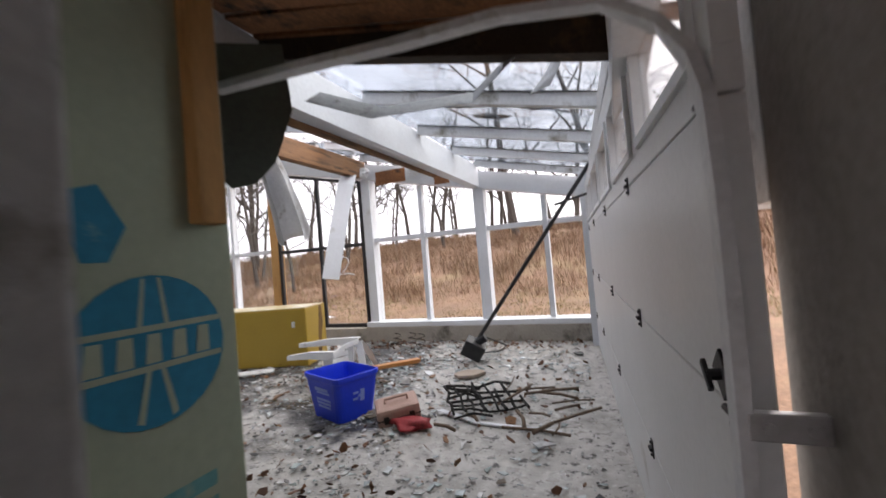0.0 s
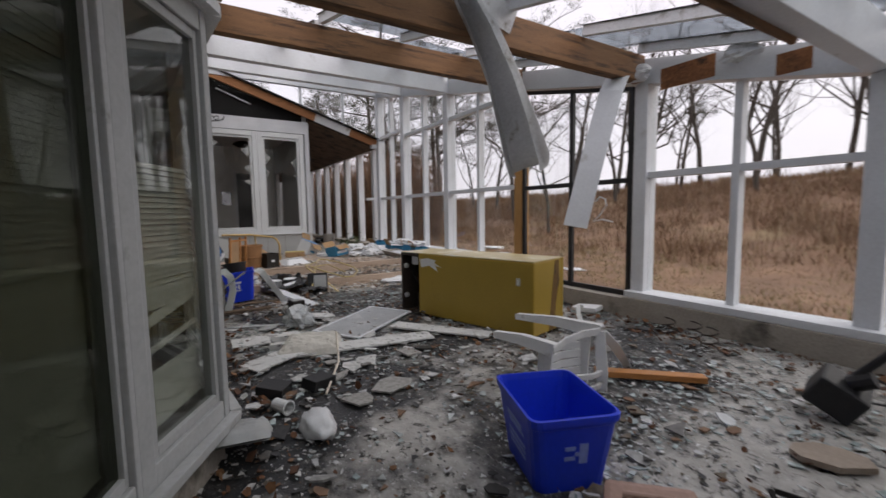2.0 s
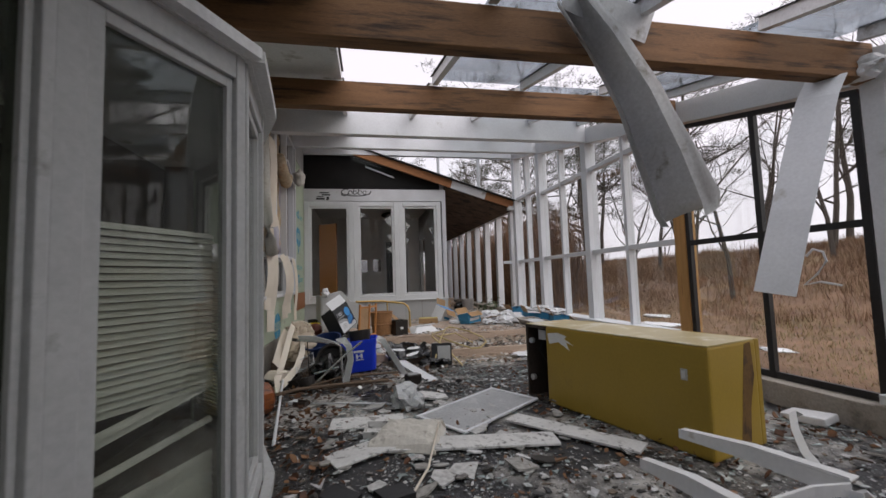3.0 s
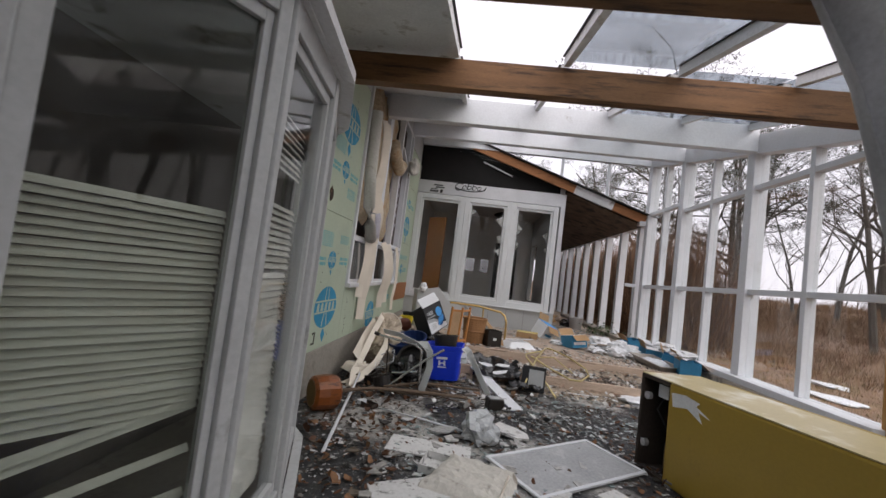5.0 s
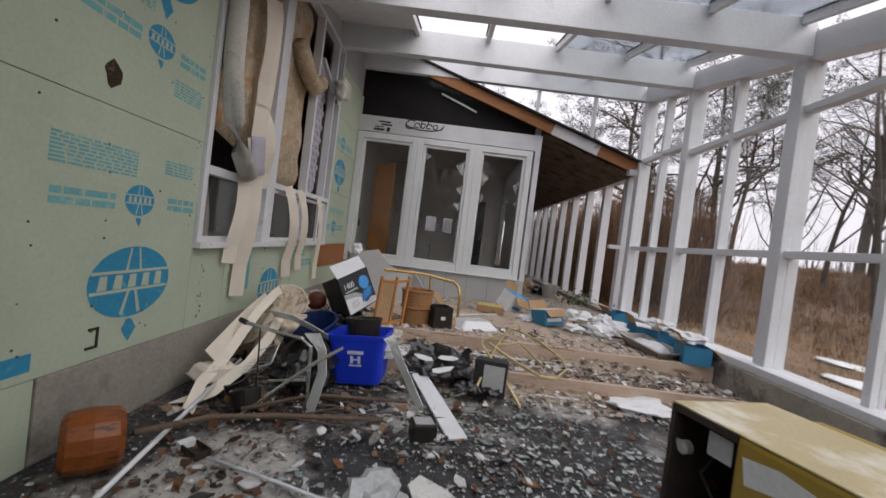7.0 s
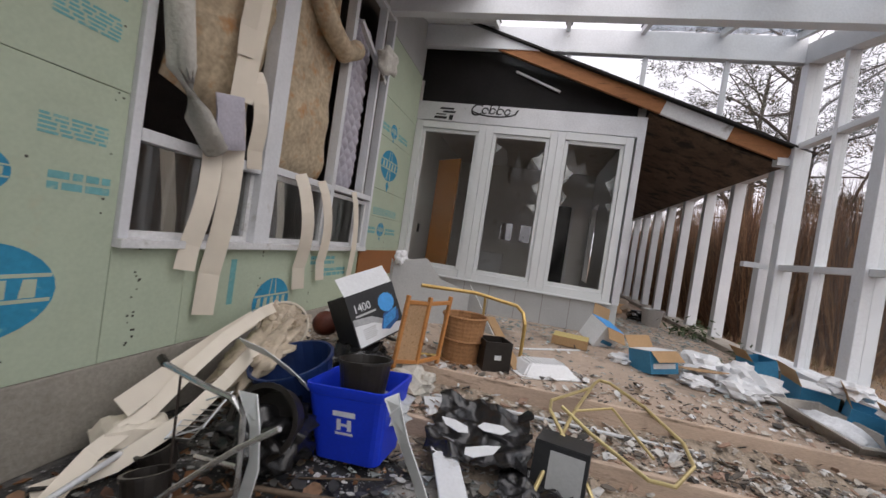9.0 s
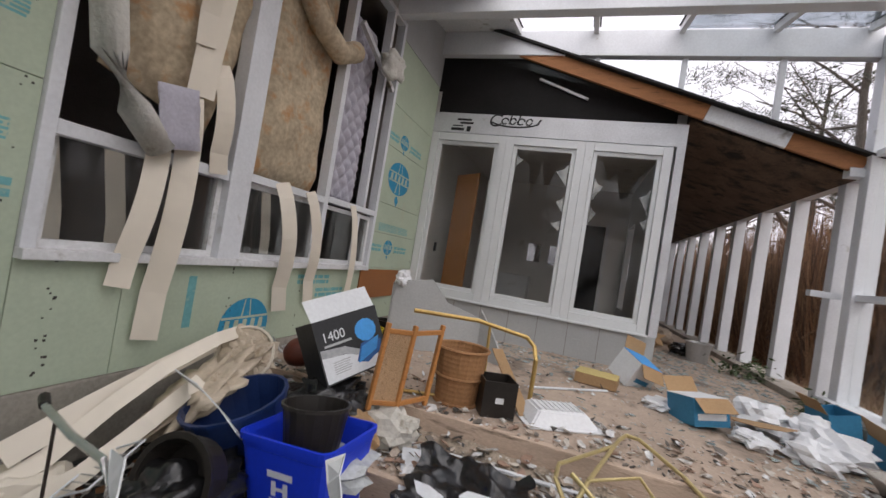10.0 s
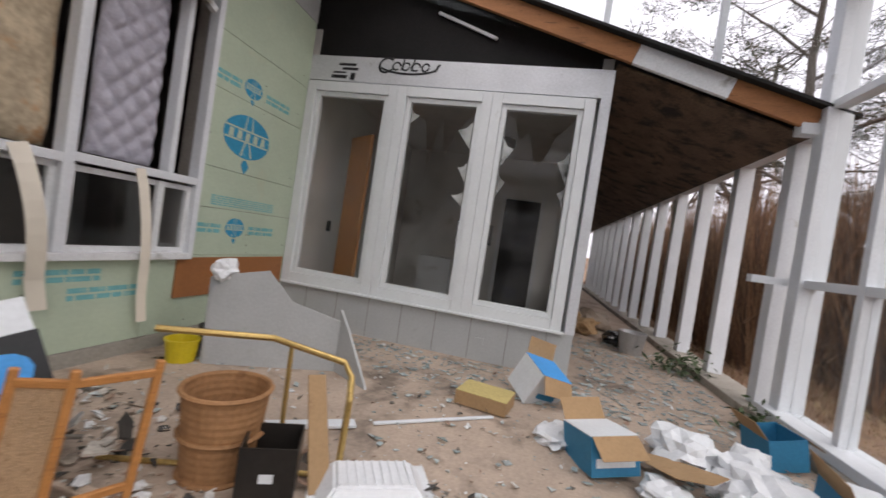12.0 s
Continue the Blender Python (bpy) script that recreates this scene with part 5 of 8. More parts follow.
BLACKBAG = mat("black_plastic_film", (0.012, 0.012, 0.013), 0.22, vary=0.3, bump=0.3, spec=0.7)
CHAIRWHITE = mat("white_moulded_plastic", (0.7, 0.7, 0.7), 0.35, stain=(0.4, 0.37, 0.33), amount=0.2, stain_scale=6, vary=0.06)

# ---- first part of the room ----
# garden chair, tipped over on its front edge
chair = thing("garden_chair", "white plastic garden chair tipped over, legs in the air", "chair", Matrix.Translation((-2.15, 4.03, 0)))
J1, J2 = (0.0, -0.22, 0.37), (-0.01, 0.25, 0.42)
for (jx, jy, jz), (tx, ty, tz) in ((J1, (-0.56, -0.26, 0.35)), (J2, (-0.72, 0.1, 0.4))):
    mid = ((jx + tx) / 2, (jy + ty) / 2, (jz + tz) / 2 + 0.015)
    part("leg", ribbon(B(), [(jx, jy, jz), mid, (tx, ty, tz)], [0.085, 0.07, 0.045], 0.008, (0.0, 0.15, 1)), CHAIRWHITE, chair)
    part("leg_flange", ribbon(B(), [(jx, jy + 0.03, jz + 0.035), (mid[0], mid[1] + 0.025, mid[2] + 0.03), (tx, ty + 0.02, tz + 0.02)], [0.06, 0.05, 0.04], 0.006, (0.1, 1, 0.1)), CHAIRWHITE, chair)
part("leg", ribbon(B(), [(0.0, 0.25, 0.42), (0.02, 0.23, 0.3), (0.05, 0.21, 0.14), (0.06, 0.2, 0.004)], [0.06, 0.075, 0.08, 0.06], 0.01, (0.9, 0.3, 0)), CHAIRWHITE, chair)
part("leg", ribbon(B(), [(0.0, 0.27, 0.41), (-0.05, 0.5, 0.24), (-0.12, 0.76, 0.01)], [0.06, 0.07, 0.05], 0.012, (0.6, 0.2, 0.6)), CHAIRWHITE, chair)
part("apron", ribbon(B(), [J1, (-0.03, -0.08, 0.4), (-0.03, 0.1, 0.42), J2], 0.05, 0.012, (0.1, 0.0, 1)), CHAIRWHITE, chair)
for k in range(5):
    z = 0.07 + k * 0.062
    part("seat_slat", ribbon(B(), [(-0.1, -0.2, z), (-0.12, -0.02, z + 0.012), (-0.1, 0.16, z)], 0.05, 0.012, (0, 0, 1)), CHAIRWHITE, chair)
part("side_rail", ribbon(B(), [(-0.06, -0.22, 0.36), (-0.08, -0.22, 0.18), (-0.09, -0.21, 0.003)], [0.12, 0.11, 0.1], 0.014, (1, 0, 0)), CHAIRWHITE, chair)
part("seat_rail", ribbon(B(), [(-0.08, 0.19, 0.38), (-0.09, 0.18, 0.2), (-0.1, 0.18, 0.003)], 0.08, 0.014, (1, 0.2, 0)), CHAIRWHITE, chair)
for z in (0.06, 0.15):
    part("arm", ribbon(B(), [(-0.03, -0.22, z + 0.08), (0.05, -0.05, z + 0.02), (0.06, 0.1, z), (0.05, 0.2, z)], 0.035, 0.016, (0.1, 0.1, 1)), CHAIRWHITE, chair)
plank("timber_offcut", "orange-brown sawn timber length on the floor", (-2.3, 4.42, 0.05), (-1.78, 4.98, 0.04), 0.09, 0.045, ORANGEWOOD)
# black pole with a heavy foot, leaning on the door head
pole = thing("leaning_pole", "black metal pole with a box foot leaning against the wall", "pole")
part("shaft", tube(B(), [(-1.03, 5.1, 0.28), (0.42, 5.12, 2.2)], 0.024, 10), BLACKMETAL, pole)
bm = B()
box(bm, (-0.13, -0.12, -0.09), (0.12, 0.12, 0.1), 0.02)
tube(bm, [(0, 0, 0.1), (0.06, 0, 0.2)], 0.05, 10)
part("foot", bm, BLACKMETAL, pole, m=Matrix.Translation((-1.1, 5.1, 0.15)) @ pose(0, 0, 0, 10, 30, 15))
part("cable", tube(B(), [(-1.0, 5.15, 0.3), (-0.75, 5.3, 0.15), (-0.9, 5.5, 0.03), (-1.3, 5.4, 0.02)], 0.008, 6), BLACKMETAL, pole)
part("bracket", tube(B(), [(-0.02, 5.12, 1.75), (0.36, 5.3, 1.86)], 0.014, 8), BLACKMETAL, pole)
# pinkish toolbox, broken
PINK = mat("faded_pink_plastic", (0.42, 0.27, 0.22), 0.55, stain=(0.25, 0.14, 0.11), amount=0.3, stain_scale=7, vary=0.12)
RED = mat("wet_red_cloth", (0.3, 0.035, 0.04), 0.7, stain=(0.12, 0.02, 0.02), amount=0.35, stain_scale=10, vary=0.2)
tool = thing("plastic_case", "cracked pinkish plastic case with a carrying handle", "case", Matrix.Translation((-1.15, 3.3, 0.01)) @ pose(0, 0, 0, 12, -6, 35))
bm = B()
box(bm, (-0.17, -0.11, 0.0), (0.17, 0.11, 0.16), 0.03)
part("shell", bm, PINK, tool)
part("seam", box(B(), (-0.172, -0.112, 0.075), (0.172, 0.112, 0.083)), RUST, tool)
part("handle", tube(B(), [(-0.09, 0, 0.155), (-0.09, 0, 0.195), (0.09, 0, 0.195), (0.09, 0, 0.155)], 0.012, 8), PINK, tool)
for x in (-0.1, 0.1):
    part("latch", box(B(), (x - 0.02, -0.118, 0.05), (x + 0.02, -0.111, 0.11), 0.002), RUST, tool)
tagged(part("red_rag", blob(0.13, 6, (1.2, 0.8, 0.3), 0.6), RED, smooth=True, m=Matrix.Translation((-0.98, 3.17, 0.035))), "wet red rag beside the case", "rag")
# black plastic grate
MATTBLACK = mat("matt_black_plastic", (0.014, 0.013, 0.012), 0.8, vary=0.3, spec=0.2)
grate = thing("plastic_grate", "black plastic lattice grate lying flat", "grate", Matrix.Translation((-0.56, 3.72, 0.03)) @ pose(0, 0, 0, 4, 3, 28))
rnd = random.Random(31)
for k in range(8):
    for turned in (0, 1):
        o = -0.3 + k * 0.085
        pts = []
        for q in range(5):
            u = -0.3 + 0.15 * q
            v = o + rnd.uniform(-0.02, 0.02)
            pts.append((v, u, 0.02 + rnd.uniform(0, 0.05)) if turned else (u, v, 0.012 + rnd.uniform(0, 0.05)))
        part("bar", tube(B(), pts[:rnd.choice((3, 4, 5, 5))], rnd.uniform(0.009, 0.014), 5), MATTBLACK, grate)
plank("moulding", "white broken moulding on the floor", (-0.88, 3.50, 0.02), (-0.48, 3.31, 0.02), 0.05, 0.015, WHITE, "moulding", "mouldings")
plank("moulding", "white broken moulding on the floor", (-0.47, 3.32, 0.015), (0.12, 3.26, 0.02), 0.035, 0.015, WHITE, "moulding", "mouldings")
STONE = mat("tan_stone_slab", (0.33, 0.27, 0.22), 0.8, stain=(0.2, 0.16, 0.13), amount=0.3, vary=0.15, bump=0.3)
sheet("stone_slab", "tan broken stone slab on the floor", ragged(-0.98, 4.5, 0.22, 0.12, 4, 8, 40), 0.015, STONE, "slab", 0.03)
sheet("plaster_piece", "chipped white plaster piece", ragged(-1.42, 4.48, 0.06, 0.05, 14, 6), 0.02, WHITE_DIRTY, "plaster", 0.015, tilt=(8, 20, 0))
TWIG = mat("grey_brown_twig", (0.12, 0.085, 0.06), 0.9, vary=0.3)
rnd = random.Random(77)
for k in range(16):
    x, y, a, l = rnd.uniform(-0.6, 0.2), rnd.uniform(3.0, 4.2), rnd.uniform(0, 3.1), rnd.uniform(0.15, 0.5)
    p = Vector((x, y, 0.02 + rnd.uniform(0, 0.05)))
    d = Vector((math.cos(a), math.sin(a), 0.1 * rnd.random()))
    rod("stick", "short dark broken stick on the floor", [p, p + d * l * 0.5 + Vector((0.02, 0, 0.01)), p + d * l], rnd.uniform(0.006, 0.014), TWIG, "stick", "sticks on the floor", 6)
rod("stick", "short dark broken stick on the floor", [(0.45, 1.9, 0.02), (0.36, 1.8, 0.3), (0.34, 1.7, 0.42)], 0.012, TWIG, "stick", "sticks on the floor", 6)
tagged(part("foam_block", box(B(), (-0.16, -0.1, 0), (0.16, 0.1, 0.06), 0.012), PLASTICBAG, m=Matrix.Translation((-3.7, 6.05, 0.02)) @ pose(0, 0, 0, 4, -5, 12)), "dirty white foam block by the kerb", "foam")
tagged(part("bent_strip", ribbon(B(), [(-3.62, 5.86, 0.1), (-3.56, 5.72, 0.16), (-3.42, 5.56, 0.1), (-3.2, 5.36, 0.04), (-2.98, 5.2, 0.03)], 0.05, 0.006, (0.6, 0.6, 0.5)), VINYL), "bent white vinyl strip on wet leaves", "strip")
for k, (x, y) in enumerate(((-2.5, 5.75), (-2.28, 5.8), (-2.1, 5.72))):
    rod("rusty_spring", "rusty coiled wire by the kerb", [(x + 0.06 * math.cos(a * 0.9), y + 0.06 * math.sin(a * 0.9), 0.03 + 0.011 * a) for a in range(18)], 0.007, RUST, "wire", "wires by the kerb", 6)
# screen, boards and sheets on the floor
scr = thing("window_screen", "dusty insect screen in a thin white frame, flat on the floor", "screen", Matrix.Translation((-4.79, 3.6, 0.03)) @ pose(0, 0, 0, 0, 1.5, 47))
part("mesh", box(B(), (-0.27, -0.54, 0.0), (0.27, 0.54, 0.003)), SCREENMESH, scr)
for x0, x1, y0, y1 in ((-0.3, -0.27, -0.57, 0.57), (0.27, 0.3, -0.57, 0.57), (-0.27, 0.27, -0.57, -0.54), (-0.27, 0.27, 0.54, 0.57)):
    part("frame_bar", box(B(), (x0, y0, -0.004), (x1, y1, 0.014), 0.003), WHITE, scr)
scr.matrix_basis = Matrix.Translation((-4.80, 3.55, 0.03)) @ pose(0, 0, 0, 1.0, 1.5, 35)
SPECK = mat("speckled_white_board", (0.6, 0.6, 0.59), 0.7, stain=(0.12, 0.12, 0.115), amount=0.42, stain_scale=16, vary=0.12)
plank("speckled_board", "speckled dirty white board on the floor", (-4.12, 2.62, 0.03), (-3.9, 3.9, 0.03), 0.24, 0.02, SPECK, "board", "boards on the floor")
plank("speckled_board", "speckled dirty white board on the floor", (-4.4, 3.72, 0.05), (-3.55, 4.4, 0.03), 0.2, 0.02, SPECK, "board", "boards on the floor")
plank("speckled_board", "speckled dirty white board on the floor", (-4.75, 2.15, 0.02), (-4.72, 2.8, 0.02), 0.3, 0.015, SPECK, "board", "boards on the floor")
plank("speckled_board", "speckled dirty white board on the floor", (-3.95, 2.2, 0.02), (-4.2, 2.75, 0.05), 0.26, 0.015, SPECK, "board", "boards on the floor")
sheet("plaster_sheet", "cracked white plaster sheet on the floor", ragged(-5.32, 3.18, 0.22, 0.13, 41, 7, 45), 0.03, SPECK, "plaster", 0.02)
tagged(part("paper_sack", crumpled(0.55, 0.6, 0.07, 52, 14, 16), PAPER, smooth=False, m=Matrix.Translation((-4.55, 2.9, 0.02)) @ pose(0, 0, 0, 90, 0, 70)), "flattened soggy paper sack", "sack")
tagged(part("plastic_wad", blob(0.17, 33, (1.0, 0.9, 0.75), 0.6), FILM, m=Matrix.Translation((-5.12, 2.86, 0.1))), "crumpled clear plastic wad", "rubbish")
rod("white_rod", "thin bent white rod on the floor", [(-5.45, 1.9, 0.03), (-5.3, 2.35, 0.04), (-5.18, 2.75, 0.03)], 0.009, WHITE, "rod", "white rods")
rod("white_conduit", "long straight white conduit on the floor", [(-4.4, 1.74, 0.02), (-6.74, 1.42, 0.14)], 0.014, WHITE, "rod", "white rods")
rod("thin_cane", "thin pale cane on the floor", [(-3.1, 2.6, 0.03), (-3.6, 2.85, 0.06), (-4.3, 3.05, 0.1)], 0.008, CREAM, "cane")
tagged(part("plastic_jug", blob(0.12, 61, (1.3, 0.8, 0.6), 0.35), PLASTICBAG, smooth=True, m=Matrix.Translation((-2.66, 2.43, 0.06))), "crushed white plastic jug", "jug")
tagged(part("grey_sack", crumpled(0.32, 0.45, 0.06, 12, 12, 16), GREYPANEL, smooth=True, m=Matrix.Translation((-2.88, 2.05, 0.02)) @ pose(0, 0, 0, 70, 0, 80)), "slumped grey plastic sack against the sill", "sack")
can = thing("tin_can", "dented pale tin can on its side", "can", Matrix.Translation((-3.1, 2.27, 0.045)) @ pose(0, 0, 0, 0, 90, 30), group="cans")
part("wall", pot(B(), 0.04, 0.04, 0.11, 0.002, 16), WHITE_DIRTY, can)
for x, y, r in ((-3.35, 2.3, 50), (-3.3, 2.6, 120)):
    carton("small_carton", "small dark crushed carton", Matrix.Translation((x, y, 0.01)) @ pose(0, 0, 0, 4, 6, r), 0.2, 0.14, 0.07, BLACKCARD, BLACKCARD, flap=False)
carton("broken_tray", "broken speckled white tray on the floor", Matrix.Translation((-4.43, 2.62, 0.01)) @ pose(0, 0, 0, 4, 2, 80), 0.34, 0.22, 0.06, SPECK, None, flap=False, cat="tray")
# leaning round stump with its pole
drum = thing("wooden_drum", "orange-brown faceted wooden drum with a long pole", "drum", Matrix.Translation((-5.25, 1.42, 0.165)) @ pose(0, 0, 0, 90, 0, 40))
bm = B()
rows = [(0.125, -0.125), (0.15, -0.1), (0.16, 0), (0.15, 0.1), (0.125, 0.125)]
vs = [[bm.verts.new((r * (1 + 0.03 * (k % 2)) * math.cos(k * math.tau / 14), r * (1 + 0.03 * (k % 2)) * math.sin(k * math.tau / 14), z)) for k in range(14)] for r, z in rows]
for a, b in zip(vs, vs[1:]):
    for i in range(14):
        bm.faces.new((a[i], a[(i + 1) % 14], b[(i + 1) % 14], b[i]))
bm.faces.new(vs[0][::-1]), bm.faces.new(vs[-1])
for z in (-0.128, 0.122):
    part("drum_head", tube(B(), [(0, 0, z), (0, 0, z + 0.006)], 0.112, 14), RUSTBROWN, drum)
part("drum_body", bm, mat("wet_orange_wood", (0.21, 0.06, 0.012), 0.3, stain=(0.05, 0.015, 0.005), amount=0.55, stain_scale=6, vary=0.3, stretch=(5, 5, 1)), drum)
rod("grey_branch", "long grey branch lying across the rubbish", [(-5.35, 1.55, 0.17), (-5.7, 1.75, 0.13), (-5.9, 2.1, 0.1), (-6.14, 2.75, 0.05)], 0.018, TWIG, "branch", "branches")
rod("grey_branch", "long grey branch lying across the rubbish", [(-5.9, 1.85, 0.11), (-6.3, 2.2, 0.1), (-6.5, 2.9, 0.06)], 0.014, TWIG, "branch", "branches")
rnd = random.Random(9)
for k in range(14):
    x, y = rnd.uniform(-6.6, -5.9), rnd.uniform(1.9, 3.0)
    a = rnd.uniform(0.9, 2.2)
    rod("twig", "thin bare twig on the floor", [(x, y, 0.03), (x + 0.2 * math.cos(a), y + 0.2 * math.sin(a), 0.06), (x + 0.5 * math.cos(a + 0.2), y + 0.5 * math.sin(a + 0.2), 0.04)], 0.006, TWIG, "twig", "twigs", 5)
plank("white_board", "long flat white board sloping off the step", (-7.6, 2.72, 0.2), (-6.06, 3.3, 0.02), 0.15, 0.018, WHITE, "board")
dev = thing("black_device", "small black box with a grey screen", "device", Matrix.Translation((-6.05, 3.05, 0.002)) @ pose(0, 0, 0, 0, 0, 15))
part("case", box(B(), (-0.08, -0.085, 0), (0.08, 0.085, 0.12), 0.015), BLACKPLASTIC, dev)
part("screen", box(B(), (-0.055, -0.065, 0.1205), (0.055, 0.065, 0.123)), SCREENMESH, dev)
candy = carton("small_packet", "small red-brown and blue packet", Matrix.Translation((-5.52, 1.78, 0.01)) @ pose(0, 0, 0, 0, 0, 60), 0.2, 0.09, 0.04, RUST, None, [("print", (-0.1, -0.046, 0.005), (-0.05, 0.046, 0.041), WHITECARD)], flap=False, cat="packet")

# ---- heap by the green wall ----
for k, (pts, w, ac) in enumerate([
    ([(-7.5, 1.42, 0.68), (-7.25, 1.45, 0.66), (-6.9, 1.46, 0.55), (-6.65, 1.46, 0.42), (-6.42, 1.44, 0.25), (-6.13, 1.44, 0.15), (-5.9, 1.5, 0.05)], 0.08, (0, -0.7, 0.7)),
    ([(-7.3, 1.36, 0.6), (-6.95, 1.36, 0.5), (-6.6, 1.38, 0.4), (-6.28, 1.4, 0.3)], 0.11, (0, -0.6, 0.8)),
    ([(-7.0, 1.62, 0.5), (-6.7, 1.66, 0.38), (-6.45, 1.62, 0.22), (-6.2, 1.5, 0.08), (-5.95, 1.36, 0.03)], 0.08, (0.2, -0.7, 0.6)),
    ([(-6.2, 2.14, 0.55), (-6.14, 2.22, 0.57), (-6.1, 2.28, 0.5), (-6.1, 2.3, 0.34), (-6.12, 2.26, 0.16), (-6.14, 2.22, 0.01)], 0.085, (0.5, 0.9, 0)),
    ([(-6.9, 1.58, 0.54), (-6.84, 1.8, 0.53), (-6.8, 2.0, 0.47), (-6.76, 2.14, 0.42)], 0.1, (0.7, 0.2, 0.6)),
    ([(-6.72, 2.66, 0.5), (-6.62, 2.72, 0.47), (-6.58, 2.8, 0.34), (-6.56, 2.9, 0.18), (-6.52, 3.0, 0.02)], 0.085, (0.6, 0.9, 0)),
]):
    tagged(part("curled_strip", ribbon(B(), pts, w, 0.006, ac), CREAM if k < 3 else VINYL), "curled cream vinyl strip tangled in the heap", "strip", "strips in the heap")
TANFILM = mat("crumpled_tan_film", (0.52, 0.44, 0.34), 0.4, stain=(0.33, 0.25, 0.17), amount=0.35, stain_scale=9, vary=0.15)
# fan-like lamp shade lined with crumpled film
lampshade = thing("round_shade", "cream round shade on its side, lined with crumpled film", "shade", Matrix.Translation((-7.5, 1.5, 0.5)) @ pose(0, 0, 0, 20, 62, 42))
part("hoop", pot(B(), 0.13, 0.18, 0.12, 0.006), CREAM, lampshade)
part("lining", blob(0.16, 71, (1.0, 1.05, 0.35), 0.6, 4, 3.2), TANFILM, lampshade, smooth=False, m=Matrix.Translation((0, 0, 0.1)))
tagged(part("tan_film", blob(0.24, 73, (1.5, 0.9, 0.3), 0.6, 4, 3.0), TANFILM, smooth=True, m=Matrix.Translation((-7.1, 1.55, 0.42)) @ pose(0, 0, 0, 20, 22, 10)), "crumpled tan plastic film spilling off the shade", "film")
tagged(part("polystyrene_tray", crumpled(0.2, 0.36, 0.09, 81, 8, 12, 0.4), CREAM, m=Matrix.Translation((-6.52, 1.5, 0.1)) @ pose(0, 0, 0, 82, 8, 60)), "cream moulded packing tray", "tray")
tagged(part("rubbish_sack", blob(0.22, 91, (1.1, 1.0, 0.75), 0.5, 4, 2.6), BLACKBAG, smooth=True, m=Matrix.Translation((-6.62, 2.02, 0.17))), "bulging black plastic sack", "sack", "black sacks")
NAVY = mat("navy_plastic_tub", (0.012, 0.03, 0.11), 0.35, vary=0.15)
tub = tagged(part("storage_tub", pot(B(), 0.2, 0.26, 0.28, 0.01, 20), NAVY, m=Matrix.Translation((-7.05, 1.95, 0.2)) @ pose(0, 0, 0, 12, 15, 0)), "dark navy plastic tub buried in the heap", "tub")
fan = thing("fan_heater", "black round appliance tipped over in the heap", "appliance", Matrix.Translation((-6.62, 2.05, 0.26)) @ pose(0, 0, 0, 8, 72, 10))
part("drum", pot(B(), 0.17, 0.19, 0.12, 0.02), BLACKPLASTIC, fan)
part("knob", tube(B(), [(0.05, 0, 0.0), (0.05, 0, -0.03)], 0.03, 12), STEEL, fan)
walker = thing("walking_frame", "bent chromed tube frame standing in the rubbish", "frame")
CHROME = mat("scuffed_chrome", (0.62, 0.62, 0.62), 0.25, metal=0.9, vary=0.1)
part("tube", tube(B(), [(-6.25, 1.66, 0.59), (-6.2, 1.9, 0.565), (-6.18, 2.1, 0.545), (-6.16, 2.18, 0.5), (-6.16, 2.2, 0.02)], 0.014, 8), CHROME, walker)
part("tube", tube(B(), [(-6.3, 1.85, 0.16), (-6.2, 2.15, 0.24)], 0.012, 8), CHROME, walker)
part("tube", tube(B(), [(-6.02, 2.44, 0.56), (-6.05, 2.25, 0.42), (-6.05, 2.1, 0.29), (-6.0, 1.8, 0.02)], 0.012, 8), CHROME, walker)
part("grip", tube(B(), [(-6.25, 1.66, 0.59), (-6.28, 1.6, 0.6)], 0.02, 8), BLACKPLASTIC, walker)
part("leg", tube(B(), [(-6.22, 1.78, 0.57), (-6.2, 1.81, 0.02)], 0.006, 6), RUST, walker)
tagged(part("bucket", pot(B(), 0.08, 0.09, 0.09, 0.01, 18), BLACKPLASTIC, m=Matrix.Translation((-6.35, 1.62, 0.03)) @ pose(0, 0, 0, 20, 10, 0)), "small black plastic bucket on the floor", "bucket", "buckets")
tagged(part("bucket", pot(B(), 0.09, 0.1, 0.11, 0.01, 18), BLACKPLASTIC, m=Matrix.Translation((-6.1, 1.8, 0.04)) @ pose(0, 0, 0, 15, -10, 0)), "small black plastic bucket on the floor", "bucket", "buckets")
crate_w = thing("wire_basket", "white wire basket half buried", "basket", Matrix.Translation((-6.45, 1.72, 0.28)) @ pose(0, 0, 0, 30, 20, 10))
for k in range(7):
    part("wire", tube(B(), [(-0.12 + k * 0.04, -0.12, 0.0), (-0.12 + k * 0.04, 0.0, -0.05), (-0.12 + k * 0.04, 0.12, 0.0)], 0.003, 5), STEEL, crate_w)
part("wire_rim", tube(B(), [(-0.13, -0.12, 0), (0.13, -0.12, 0), (0.13, 0.12, 0), (-0.13, 0.12, 0), (-0.13, -0.12, 0)], 0.005, 6), WHITE, crate_w)
# the tall product box
pb = thing("appliance_box", "open black and white appliance carton with a blue picture", "box", Matrix.Translation((-7.62, 2.27, 0)) @ pose(0, 0, 0, 0, 0, 16) @ Matrix.Translation((7.62, -2.27, 0)) @ Matrix(((-0.74, -0.668, -0.05, -7.62), (0.616, -0.653, -0.425, 2.27), (0.267, -0.345, 0.903, 0.555), (0, 0, 0, 1))))
